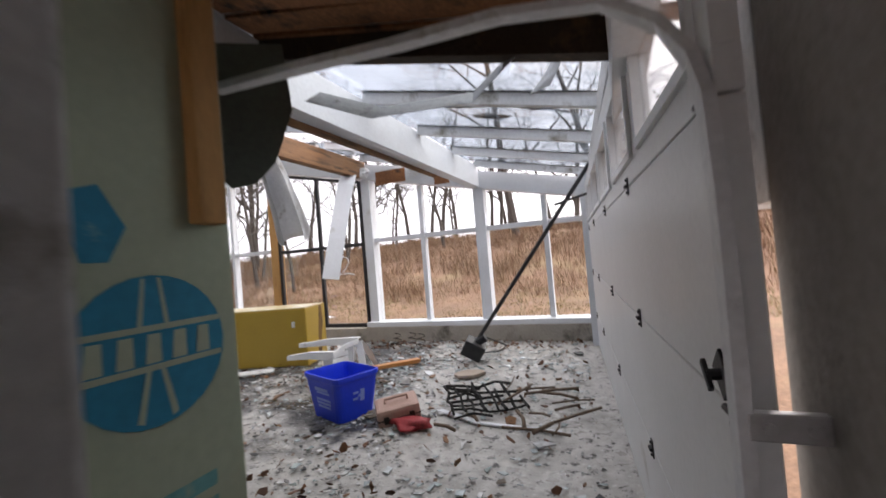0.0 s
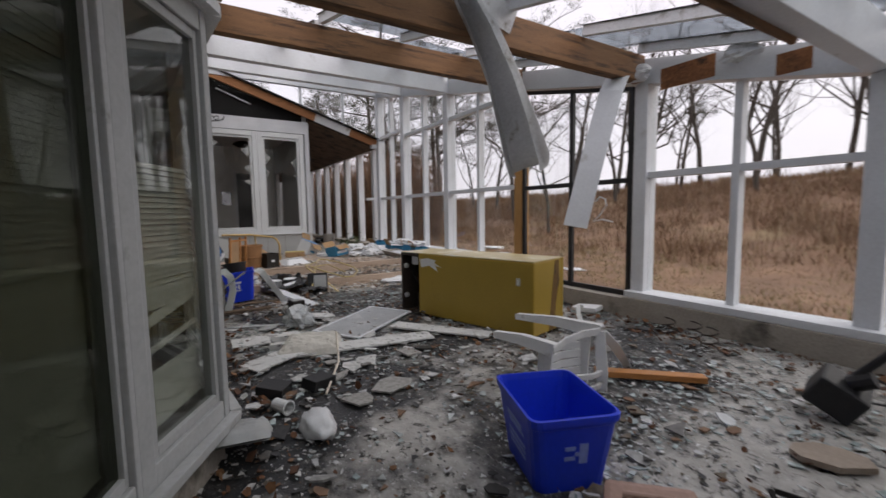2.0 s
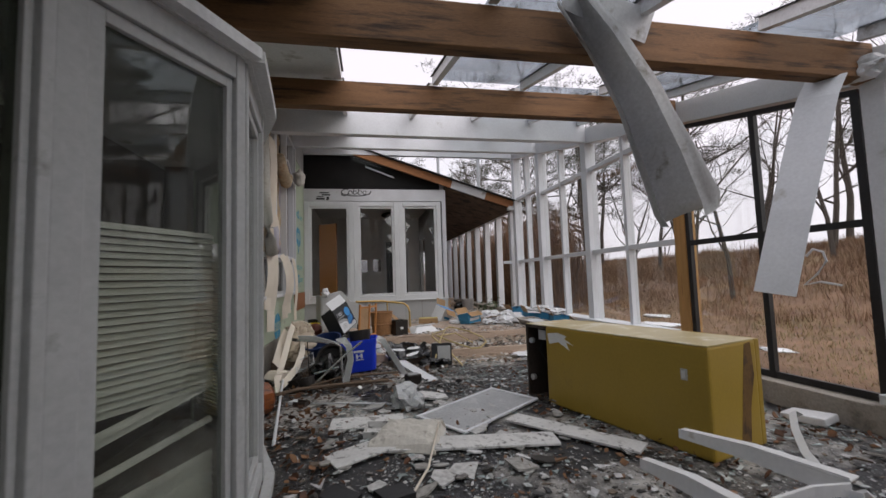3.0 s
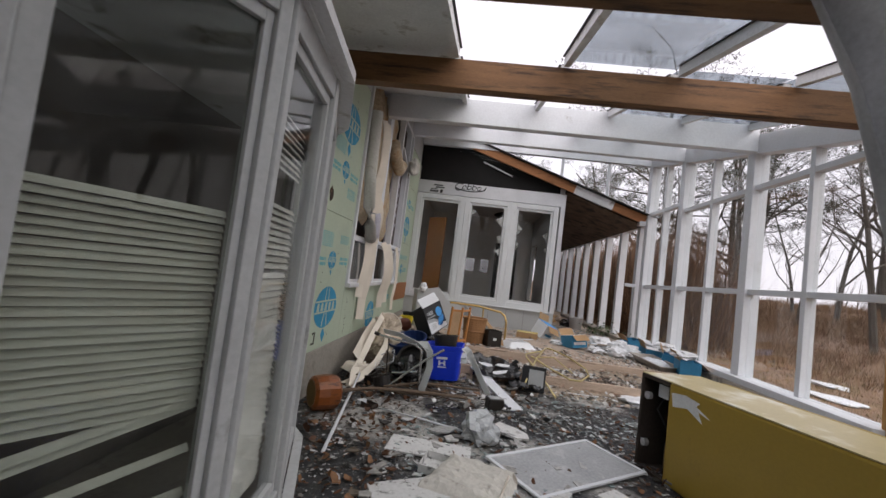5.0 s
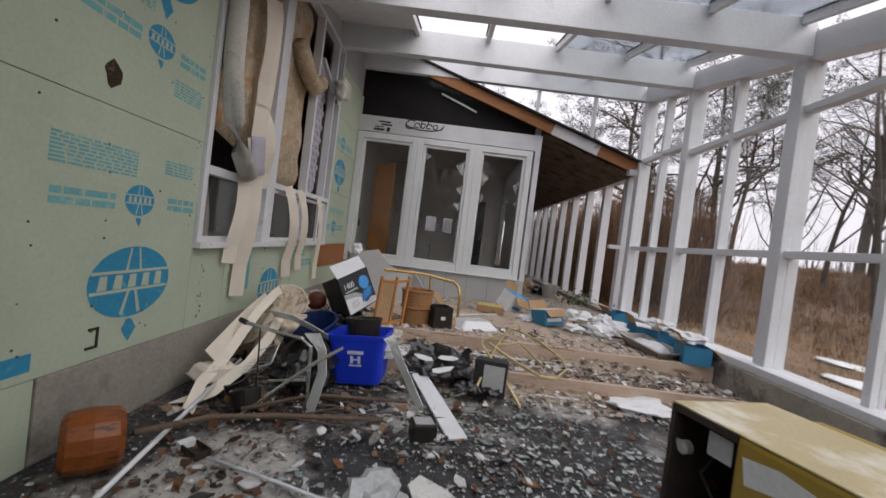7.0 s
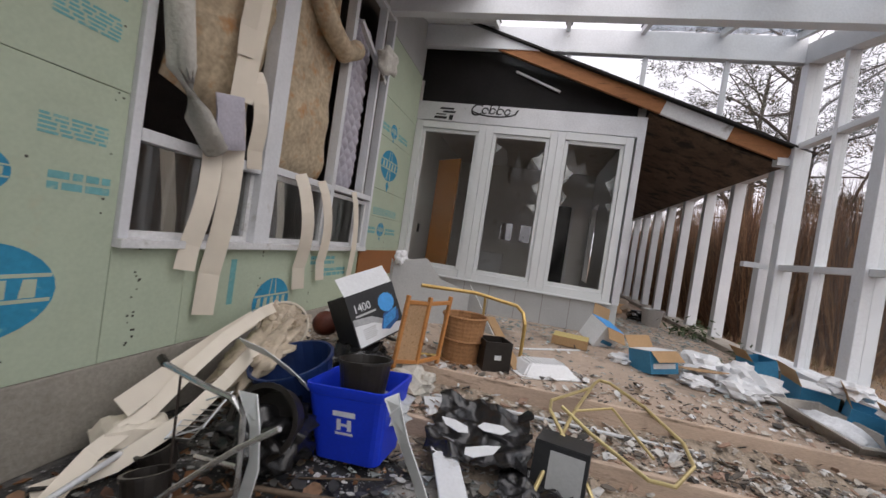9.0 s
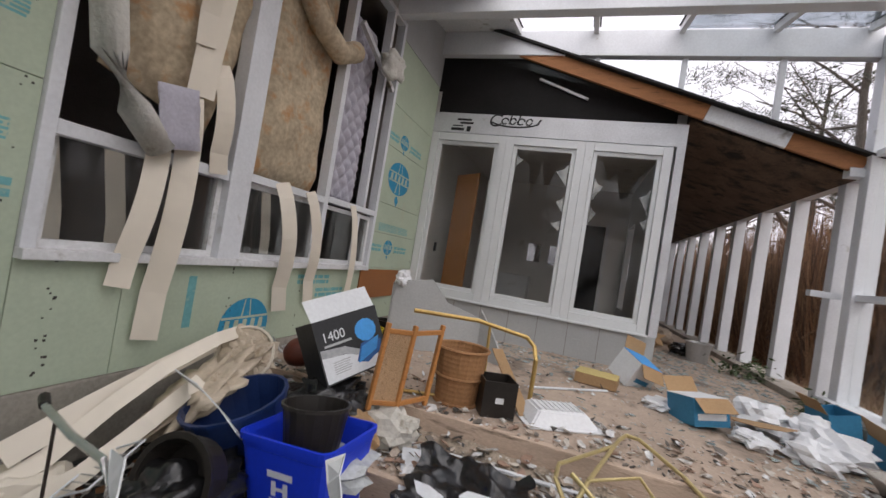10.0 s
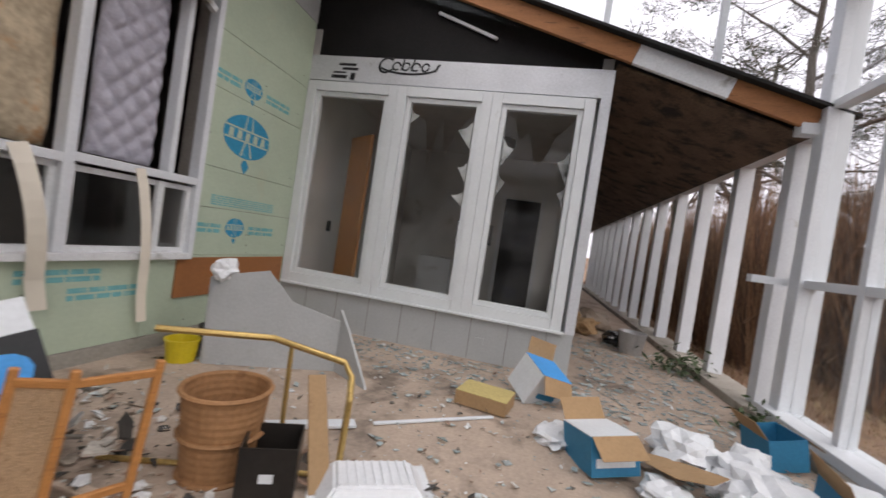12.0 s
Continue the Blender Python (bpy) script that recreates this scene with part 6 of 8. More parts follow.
# local: x along the printed face, y depth (away from it), z up
BL, BW, BH = 0.49, 0.22, 0.4
bm = B()
box(bm, (-BL / 2, 0, 0), (BL / 2, 0.006, BH)), box(bm, (-BL / 2, BW - 0.006, 0), (BL / 2, BW, BH)), box(bm, (-BL / 2, 0.006, 0), (-BL / 2 + 0.006, BW - 0.006, BH)), box(bm, (BL / 2 - 0.006, 0.006, 0), (BL / 2, BW - 0.006, BH)), box(bm, (-BL / 2 + 0.006, 0.006, 0), (BL / 2 - 0.006, BW - 0.006, 0.006))
part("carton", bm, BLACKCARD, pb)
part("pale_face", prism(B(), [(-BL / 2 + 0.01, 0.01), (BL / 2 - 0.01, 0.01), (BL / 2 - 0.01, 0.07), (0.06, 0.1), (-0.06, 0.15), (-BL / 2 + 0.01, 0.17)], 0.001, Matrix.Translation((0, -0.0005, 0)) @ pose(0, 0, 0, 90)), WHITECARD, pb)
part("flap", box(B(), (-BL / 2, 0, 0), (BL / 2 - 0.01, 0.15, 0.004)), WHITECARD, pb, "white inner side of the top flap", m=Matrix.Translation((0, 0.004, BH)) @ pose(0, 0, 0, 72))
SKYPRINT = mat("sky_blue_print", (0.06, 0.3, 0.68), 0.5, vary=0.15)
NAVYPRINT = mat("navy_print", (0.03, 0.1, 0.28), 0.5, vary=0.2)
part("picture", prism(B(), [(0.12 + 0.085 * math.cos(k * 0.5236), 0.26 + 0.075 * math.sin(k * 0.5236)) for k in range(12)], 0.001, Matrix.Translation((0, -0.0015, 0)) @ pose(0, 0, 0, 90)), SKYPRINT, pb)
bm = B()
for k in range(7):
    beam(bm, (0.01 + k * 0.008, -0.003, 0.07 + k * 0.014), (0.17 + k * 0.006, -0.003, 0.12 + k * 0.012), 0.002, 0.008)
part("picture_cord", bm, SKYPRINT, pb)
part("picture", prism(B(), [(0.0, 0.08), (0.08, 0.05), (0.2, 0.1), (0.22, 0.17), (0.16, 0.2), (0.06, 0.18)], 0.001, Matrix.Translation((0, -0.001, 0)) @ pose(0, 0, 0, 90)), NAVYPRINT, pb)
part("faded_band", prism(B(), [(-BL / 2 + 0.01, 0.171), (-0.06, 0.151), (0.06, 0.101), (0.06, 0.14), (-0.06, 0.2), (-BL / 2 + 0.01, 0.22)], 0.001, Matrix.Translation((0, -0.0005, 0)) @ pose(0, 0, 0, 90)), SCREENMESH, pb)
bm = B()
for r in range(6):
    box(bm, (-0.17, -0.0025, 0.12 - r * 0.014), (-0.17 + 0.13 - 0.01 * (r % 3), -0.001, 0.126 - r * 0.014))
for r in range(1):
    box(bm, (-0.2, -0.0025, 0.225), (0.0, -0.001, 0.24))
part("print", bm, GREYPANEL, pb)
txt = bpy.data.curves.new("number_print", "FONT")
txt.body, txt.size, txt.extrude = "1400", 0.085, 0.0006
to = new("number_print", txt)
to.parent = pb
to.matrix_basis = Matrix.Translation((-0.205, -0.002, 0.26)) @ pose(0, 0, 0, 90)
txt.materials.append(WHITECARD)
tagged(part("paper_log", blob(0.16, 17, (1.3, 0.7, 0.6), 0.3), CARD, m=Matrix.Translation((-7.5, 2.35, 0.28)) @ pose(0, 0, 0, 0, 10, 60)), "crumpled brown paper wad under the box", "paper")
tagged(part("rubbish_sack", blob(0.24, 95, (1.2, 1.0, 0.6), 0.5, 4, 2.6), BLACKBAG, smooth=True, m=Matrix.Translation((-7.55, 2.1, 0.36))), "bulging black plastic sack", "sack", "black sacks")
tagged(part("brown_bowl", blob(0.11, 44, (1, 1, 0.9), 0.1), mat("dark_red_clay", (0.13, 0.035, 0.02), 0.5, vary=0.15), smooth=True, m=Matrix.Translation((-7.72, 1.72, 0.55))), "dark red clay pot on its side", "pot")

# ---- terrace and steps ----
crate = thing("folding_frame", "orange wooden folding frame with two cane panels, half open", "frame")
LOW, HIGH = PLAT + 0.03, PLAT + 0.58
CORNERS = ((-7.6, 2.42), (-7.69, 2.57), (-7.93, 2.68))
for x, y in CORNERS:
    part("upright", beam(B(), (x + 0.05, y - 0.03, LOW), (x, y, HIGH), 0.03, 0.03, 0.004), ORANGEWOOD, crate)
for (x0, y0), (x1, y1) in zip(CORNERS, CORNERS[1:]):
    for z, dx in ((LOW + 0.05, 0.046), (HIGH - 0.05, 0.004)):
        part("rail", beam(B(), (x0 + dx, y0 - dx * 0.6, z), (x1 + dx, y1 - dx * 0.6, z), 0.024, 0.03, 0.003), ORANGEWOOD, crate)
    bm = beam(B(), (x0 + 0.025, y0 - 0.016, (LOW + HIGH) / 2), (x1 + 0.025, y1 - 0.016, (LOW + HIGH) / 2), 0.006, HIGH - LOW - 0.12)
    for v in bm.verts:
        lean = 0.05 * ((LOW + HIGH) / 2 - v.co.z) / (HIGH - LOW)
        v.co += Vector((lean, -0.6 * lean, 0))
    if (x0, y0) == CORNERS[0]:
        part("cane_panel", bm, CANE, crate, "woven cane panel")
    else:
        bm.free()
tagged(part("paper_wad", blob(0.17, 19, (1.0, 1.2, 0.75), 0.35, 3, 2.2), PAPER, m=Matrix.Translation((-7.64, 2.5, 0.27))), "sodden grey wad of paper under the folding frame", "paper")
# wicker basket, woven in rings
bask = thing("wicker_basket", "round brown wicker basket, open and empty", "basket", Matrix.Translation((-8.22, 2.78, PLAT)))
bm = B()
sides = 36
rows = []
for j in range(25):
    z = 0.4 * j / 24
    rows.append((0.155 + 0.035 * j / 24, z))
for s_, sg in ((0.0, 1), (-0.012, -1)):
    vs = [[bm.verts.new(((r + s_ + 0.0016 * (j % 2) + 0.0014 * (k % 2)) * math.cos(k * math.tau / sides), (r + s_ + 0.0016 * (j % 2) + 0.0014 * (k % 2)) * math.sin(k * math.tau / sides), z)) for k in range(sides)] for j, (r, z) in enumerate(rows)]
    for a, b in zip(vs, vs[1:]):
        for i in range(sides):
            bm.faces.new((a[i], a[(i + 1) % sides], b[(i + 1) % sides], b[i]))
part("woven_wall", bm, WICKER, bask)
for z, r in ((0.4, 0.19), (0.2, 0.178), (0.01, 0.16)):
    part("hoop", tube(B(), [((r + 0.004) * math.cos(k * math.tau / 28), (r + 0.004) * math.sin(k * math.tau / 28), z) for k in range(29)], 0.012, 6), WICKER, bask)
part("base", pot(B(), 0.15, 0.152, 0.012, 0.004, 24), WICKER, bask)
bb = thing("black_bin", "small square black plastic bin", "bin", Matrix.Translation((-8.2, 3.07, PLAT)) @ pose(0, 0, 0, 0, 0, 25))
bm = B()
for x0, x1, y0, y1 in ((-0.12, 0.12, -0.12, -0.112), (-0.12, 0.12, 0.112, 0.12), (-0.12, -0.112, -0.112, 0.112), (0.112, 0.12, -0.112, 0.112)):
    box(bm, (x0, y0, 0), (x1, y1, 0.25))
box(bm, (-0.112, -0.112, 0), (0.112, 0.112, 0.008))
part("tub", bm, BLACKPLASTIC, bb)
part("print", box(B(), (0.1205, -0.03, 0.1), (0.1215, 0.03, 0.14)), WHITECARD, bb)
plank("dusty_board", "narrow dusty board leaning on the bin", (-8.75, 2.95, PLAT + 0.34), (-8.25, 3.3, PLAT + 0.01), 0.1, 0.012, CARD, "board")
# bed rail of brass tube
rail = thing("brass_frame", "tarnished brass tube frame lying on its side", "frame")
part("tube", tube(B(), [(-8.2, 2.35, PLAT + 0.60), (-8.5, 2.8, PLAT + 0.58), (-8.55, 3.2, PLAT + 0.52), (-8.5, 3.27, PLAT + 0.47), (-8.44, 3.3, PLAT + 0.38), (-8.42, 3.3, PLAT + 0.02)], 0.017, 10), BRASS, rail)
part("tube", tube(B(), [(-8.52, 2.9, PLAT + 0.56), (-8.5, 2.92, PLAT + 0.02)], 0.013, 8), BRASS, rail)
part("tube", tube(B(), [(-8.05, 2.28, PLAT + 0.015), (-8.4, 3.3, PLAT + 0.02)], 0.013, 8), BRASS, rail)
# white ribbed tray, upside down
tray = thing("ribbed_lid", "white ribbed plastic lid lying upside down", "lid", Matrix.Translation((-8.38, 3.5, PLAT + 0.002)) @ pose(0, 0, 0, 0, 0, -62))
bm = B()
lo = [bm.verts.new(p) for p in ((-0.27, -0.19, 0), (0.27, -0.19, 0), (0.27, 0.19, 0), (-0.27, 0.19, 0))]
hi = [bm.verts.new(p) for p in ((-0.18, -0.11, 0.1), (0.18, -0.11, 0.1), (0.18, 0.11, 0.1), (-0.18, 0.11, 0.1))]
bm.faces.new(lo[::-1]), bm.faces.new(hi)
for i in range(4):
    bm.faces.new((lo[i], lo[(i + 1) % 4], hi[(i + 1) % 4], hi[i]))
bmesh.ops.bevel(bm, geom=bm.edges[:], offset=0.012, segments=2, affect="EDGES")
part("shell", bm, PLASTICBAG, tray)
for k in range(9):
    x = -0.16 + k * 0.04
    part("rib", box(B(), (x - 0.006, -0.1, 0.099), (x + 0.006, 0.1, 0.106), 0.002), PLASTICBAG, tray)
part("flange", box(B(), (-0.295, -0.215, 0.0), (0.295, 0.215, 0.012), 0.005), PLASTICBAG, tray)
# grey broken cabinet panels by the corner
panel = thing("broken_cabinet", "broken pale grey cabinet panels standing on edge", "cabinet", Matrix.Translation((-9.6, 2.3, PLAT)))
bm = B()
prism(bm, [(0, 0), (1.02, 0), (1.02, 0.42), (0.6, 0.55), (0.4, 0.78), (0.12, 0.72), (0, 0.7)], 0.02, Matrix.Translation((0.3, -0.62, 0)) @ pose(0, 0, 0, 0, 0, 118) @ pose(0, 0, 0, 90))
part("side_panel", bm, GREYPANEL, panel)
bm = B()
prism(bm, [(0, 0), (0.34, 0), (0.34, 0.7), (0, 0.68)], 0.02, Matrix.Translation((0.31, -0.64, 0)) @ pose(0, 0, 0, 0, 0, 200) @ pose(0, 0, 0, 90))
part("end_panel", bm, GREYPANEL, panel)
bm = B()
prism(bm, [(0, 0), (0.46, 0), (0.16, 0.36), (0.0, 0.52)], 0.02, Matrix.Translation((-0.18, 0.27, 0)) @ pose(0, 0, 0, 0, 0, 60) @ pose(0, 0, 0, 90))
part("broken_panel", bm, GREYPANEL, panel)
tagged(part("crumpled_film", blob(0.09, 3, (1.2, 0.8, 0.9), 0.6), PLASTICBAG, m=Matrix.Translation((-9.33, 1.75, PLAT + 0.74))), "scrap of white film caught on the panel", "film")
part("brown_board", box(B(), (-10.94, HOUSE + 0.004, 0.74), (-9.46, HOUSE + 0.02, 1.09), 0.003), mat("orange_hardboard", (0.3, 0.12, 0.04), 0.6, stain=(0.2, 0.08, 0.03), amount=0.3, vary=0.12), house, "orange-brown hardboard panel")
YEL = mat("yellow_plastic", (0.6, 0.47, 0.02), 0.4, vary=0.1)
tagged(part("yellow_pail", pot(B(), 0.1, 0.12, 0.16, 0.006, 18), YEL, m=Matrix.Translation((-9.25, 1.52, PLAT))), "small bright yellow pail", "pail", "pails")
tagged(part("black_pail", pot(B(), 0.1, 0.12, 0.2, 0.006, 18), BLACKPLASTIC, m=Matrix.Translation((-9.6, 1.5, PLAT))), "small black pail behind the panel", "pail", "pails")
plank("white_batten", "thin white batten on the terrace", (-9.03, 3.24, PLAT + 0.012), (-9.58, 3.95, PLAT + 0.012), 0.03, 0.015, WHITE, "batten", "battens")
plank("white_batten", "white batten across the terrace edge", (-8.6, 2.62, PLAT + 0.02), (-8.95, 3.15, PLAT + 0.02), 0.09, 0.02, WHITE, "batten", "battens")
plank("white_batten", "long thin white batten lying along the step", (-7.66, 2.55, 0.2), (-7.72, 4.6, 0.195), 0.03, 0.018, WHITE, "batten", "battens")
plank("white_batten", "long thin white batten lying along the floor", (-7.12, 3.7, 0.02), (-7.2, 4.9, 0.02), 0.03, 0.018, WHITE, "batten", "battens")
# boxes on the terrace
carton("carton", "white-topped blue carton, crushed at one corner", Matrix.Translation((-9.25, 4.65, PLAT + 0.01)) @ pose(0, 0, 0, 6, -10, 20), 0.36, 0.3, 0.22, BLUECARD, WHITECARD, [("print", (0.1805, -0.12, 0.05), (0.1815, 0.12, 0.1), WHITECARD)], True, flap_mat=CARD)
carton("carton", "blue and white carton standing open", Matrix.Translation((-10.25, 4.2, PLAT + 0.01)) @ pose(0, 0, 0, -16, 20, 35), 0.3, 0.34, 0.3, WHITECARD, SKYPRINT, [("print", (0.151, -0.1, 0.08), (0.152, 0.1, 0.13), BLUECARD)], True, flap_mat=CARD)
carton("flat_carton", "flat yellow and brown carton", Matrix.Translation((-9.8, 3.86, PLAT + 0.01)) @ pose(0, 0, 0, 0, 0, 80), 0.4, 0.3, 0.1, CARD, mat("faded_yellow_card", (0.5, 0.4, 0.16), 0.8, stain=(0.3, 0.22, 0.1), amount=0.35, stain_scale=8), flap=False)
carton("carton", "long blue carton with a white lid by the glass", Matrix.Translation((-9.2, 5.98, PLAT + 0.01)) @ pose(0, 0, 0, 0, 4, 80), 0.28, 0.5, 0.17, BLUECARD, WHITECARD, [("print", (0.1405, -0.2, 0.06), (0.1415, 0.1, 0.11), SKYPRINT)], True, flap_mat=CARD)
carton("carton", "torn blue carton by the glass", Matrix.Translation((-8.5, 6.0, PLAT + 0.01)) @ pose(0, 0, 0, 3, 8, 65), 0.28, 0.3, 0.19, BLUECARD, None, [("print", (0.1405, -0.1, 0.08), (0.1415, 0.1, 0.12), WHITECARD)], True, flap_mat=CARD)
carton("carton", "blue carton stuffed with white film", Matrix.Translation((-7.98, 6.0, PLAT + 0.01)) @ pose(0, 0, 0, 0, 0, 78), 0.28, 0.36, 0.2, BLUECARD, None, [("print", (0.1405, -0.13, 0.05), (0.1415, 0.13, 0.08), WHITECARD)], True, flap_mat=CARD)
carton("carton", "brown and blue carton on its side", Matrix.Translation((-10.0, 5.95, PLAT + 0.01)) @ pose(0, 0, 0, 0, -12, 100), 0.26, 0.3, 0.22, BLUECARD, None, (), True, flap_mat=CARD)
for i, (x, y, z, r, sq) in enumerate(((-9.55, 5.2, 0.09, 0.2, (1.1, 1, 0.7)), (-9.15, 5.5, 0.08, 0.22, (1.3, 1, 0.6)), (-8.9, 5.3, 0.06, 0.17, (1.2, 1, 0.55)), (-9.45, 5.55, 0.08, 0.17, (1, 1, 0.8)), (-9.0, 4.95, 0.05, 0.14, (1.3, 1, 0.4)), (-8.75, 6.0, 0.28, 0.14, (1.4, 1, 0.5)), (-8.0, 5.95, 0.28, 0.16, (1.2, 1, 0.4)), (-9.5, 4.4, 0.03, 0.15, (1.3, 1, 0.3)))):
    tagged(part("plastic_bag", blob(r, 130 + i, sq, 0.55, 3, 2.2), PLASTICBAG, m=Matrix.Translation((x, y, PLAT + z))), "crumpled white plastic carrier bag", "bag", "white bags")
sheet("card_sheet", "flattened brown cardboard sheet", ragged(-9.2, 5.05, 0.3, 0.2, 8, 6, 30), PLAT + 0.12, CARD, "cardboard", 0.005, tilt=(6, -8, 0))
foil = thing("foil_tray", "large dented metal tray with melting snow in it", "tray", Matrix.Translation((-8.3, 5.68, PLAT + 0.005)) @ pose(0, 0, 0, 0, 5, 15))
bm = B()
lo = [(-0.28, -0.14), (0.28, -0.14), (0.28, 0.14), (-0.28, 0.14)]
rows = [[bm.verts.new((x * s, y * s2, z)) for x, y in lo] for s, s2, z in ((1, 1, 0), (1.25, 1.4, 0.1), (1.35, 1.55, 0.1), (1.35, 1.55, 0.108), (1.23, 1.37, 0.108), (0.98, 0.97, 0.01))]
for a, b in zip(rows, rows[1:]):
    for i in range(4):
        bm.faces.new((a[i], a[(i + 1) % 4], b[(i + 1) % 4], b[i]))
bm.faces.new(rows[0][::-1]), bm.faces.new(rows[-1])
part("pan", bm, mat("dull_aluminium", (0.4, 0.38, 0.35), 0.45, metal=0.6, stain=(0.25, 0.2, 0.15), amount=0.3), foil)
part("snow", blob(0.22, 55, (1.2, 0.7, 0.3), 0.4), mat("old_snow", (0.75, 0.77, 0.8), 0.6, bump=0.4), foil, smooth=True, m=Matrix.Translation((0, 0, 0.06)))
# brass-coloured folding frame across the steps
fr = thing("folding_frame", "yellowish bent tube frame lying across the steps", "frame")
PALEBRASS = mat("pale_brass_tube", (0.55, 0.45, 0.22), 0.35, metal=0.6, vary=0.15)
part("tube", tube(B(), [(-6.88, 3.46, 0.06), (-7.1, 3.56, 0.24), (-7.5, 3.7, 0.36), (-8.1, 3.9, 0.41), (-8.24, 3.96, 0.41), (-8.22, 4.04, 0.41), (-7.9, 4.24, 0.37), (-7.55, 4.4, 0.3), (-7.35, 4.4, 0.25), (-7.14, 4.24, 0.2), (-7.14, 4.1, 0.2), (-7.35, 3.8, 0.3), (-7.5, 3.62, 0.38)], 0.013, 8), PALEBRASS, fr)
part("tube", tube(B(), [(-6.78, 3.86, 0.03), (-7.1, 3.7, 0.22), (-7.42, 3.54, 0.37), (-7.55, 3.55, 0.39), (-8.0, 3.86, 0.4)], 0.012, 8), PALEBRASS, fr)
part("crossbar", tube(B(), [(-7.5, 3.7, 0.37), (-7.72, 3.98, 0.37), (-7.3, 4.16, 0.26)], 0.01, 8), PALEBRASS, fr)
# black sacks spread over the steps
def film_sheet(w, d, seed, amp):
    bm = B()
    n = 26
    g = [[bm.verts.new(((i / n - 0.5) * w * (1 + 0.2 * noise.noise((j * 0.3, seed, 0))), (j / n - 0.5) * d * (1 + 0.2 * noise.noise((i * 0.3, 0, seed))), amp * (0.5 + 0.6 * noise.noise((i * 0.2, j * 0.16, seed)) + 0.22 * abs(noise.noise((i * 0.5, j * 0.3, seed + 4)))))) for i in range(n + 1)] for j in range(n + 1)]
    for j in range(n):
        for i in range(n):
            bm.faces.new((g[j][i], g[j][i + 1], g[j + 1][i + 1], g[j + 1][i]))
    return bm
tagged(part("rubbish_sack", film_sheet(0.6, 0.62, 3, 0.15), BLACKBAG, smooth=True, m=Matrix.Translation((-7.25, 3.12, 0.13)) @ pose(0, 0, 0, 0, 14, 0)), "torn black plastic sack spread over the step", "sack", "black sacks")
tagged(part("rubbish_sack", film_sheet(0.36, 0.4, 8, 0.12), BLACKBAG, smooth=True, m=Matrix.Translation((-6.95, 3.48, 0.04))), "torn black plastic sack spread on the floor", "sack", "black sacks")
for k, (x, y, z) in enumerate(((-7.12, 2.98, 0.25), (-7.2, 3.2, 0.25), (-6.98, 3.15, 0.2))):
    sheet("paper_scrap", "white paper scrap on the black sack", ragged(x, y, 0.12, 0.05, 60 + k, 6, 60 + 30 * k), z, WHITECARD, "paper", 0.003, "paper scraps", (5, 15, 0))
bx = carton("black_box", "black box with a grey panel", Matrix.Translation((-7.1, 3.62, 0.005)) @ pose(0, 0, 0, 0, -8, -12), 0.28, 0.3, 0.3, BLACKCARD, BLACKCARD, [("panel", (0.141, -0.06, 0.05), (0.143, 0.13, 0.27), GREYPANEL)], False)
tagged(part("plastic_bag", blob(0.2, 144, (1.0, 1.6, 0.35), 0.4), PLASTICBAG, m=Matrix.Translation((-7.12, 5.05, 0.05))), "crumpled white plastic carrier bag", "bag", "white bags")
# greens and rubbish at the porch
LEAF = mat("dull_ivy_leaf", (0.05, 0.075, 0.03), 0.6, vary=0.4)
def leaf_clump(name, label, x, y, z, r, n, seed, mt, size=0.05, cat="plant"):
    rnd = random.Random(seed)
    vs, fs = [], []
    for k in range(n):
        p = Vector((x + rnd.gauss(0, r * 0.5), y + rnd.gauss(0, r * 0.5), z + abs(rnd.gauss(0, r * 0.35))))
        a = Vector((rnd.uniform(-1, 1), rnd.uniform(-1, 1), rnd.uniform(-0.4, 0.8))).normalized() * size * rnd.uniform(0.6, 1.4)
        b = a.cross(Vector((rnd.uniform(-1, 1), rnd.uniform(-1, 1), 1))).normalized() * size * 0.4
        i = len(vs)
        vs += [p - a, p + b, p + a, p - b]
        fs.append((i, i + 1, i + 2, i + 3))
    me = bpy.data.meshes.new(name)
    me.from_pydata(vs, [], fs)
    me.materials.append(mt)
    return tagged(new(name, me), label, cat, "", "stuff")
leaf_clump("ivy", "dull green ivy creeping in under the porch", -12.4, 6.05, PLAT + 0.02, 0.35, 160, 1, LEAF)
leaf_clump("ivy", "dull green weeds at the foot of the post", -10.6, 6.15, PLAT + 0.02, 0.25, 120, 2, LEAF)
# lumps stand for heaped rubbish, not for single sacks
for k, (x, y, r, mt) in enumerate(((-14.2, 5.0, 0.28, CARD), (-15, 5.2, 0.35, STONE), (-13.6, 5.5, 0.2, BLACKBAG), (-14.8, 4.8, 0.3, CARD))):
    tagged(part("rubbish_mound", blob(r, 160 + k, (1.3, 1, 0.6), 0.5), mt, m=Matrix.Translation((x, y, PLAT + r * 0.4))), "heap of old rubbish under the porch", "rubbish", "porch rubbish")
tagged(part("metal_pail", pot(B(), 0.15, 0.19, 0.3, 0.006), STEEL, m=Matrix.Translation((-13.1, 5.6, PLAT))), "dull metal pail under the porch", "pail")

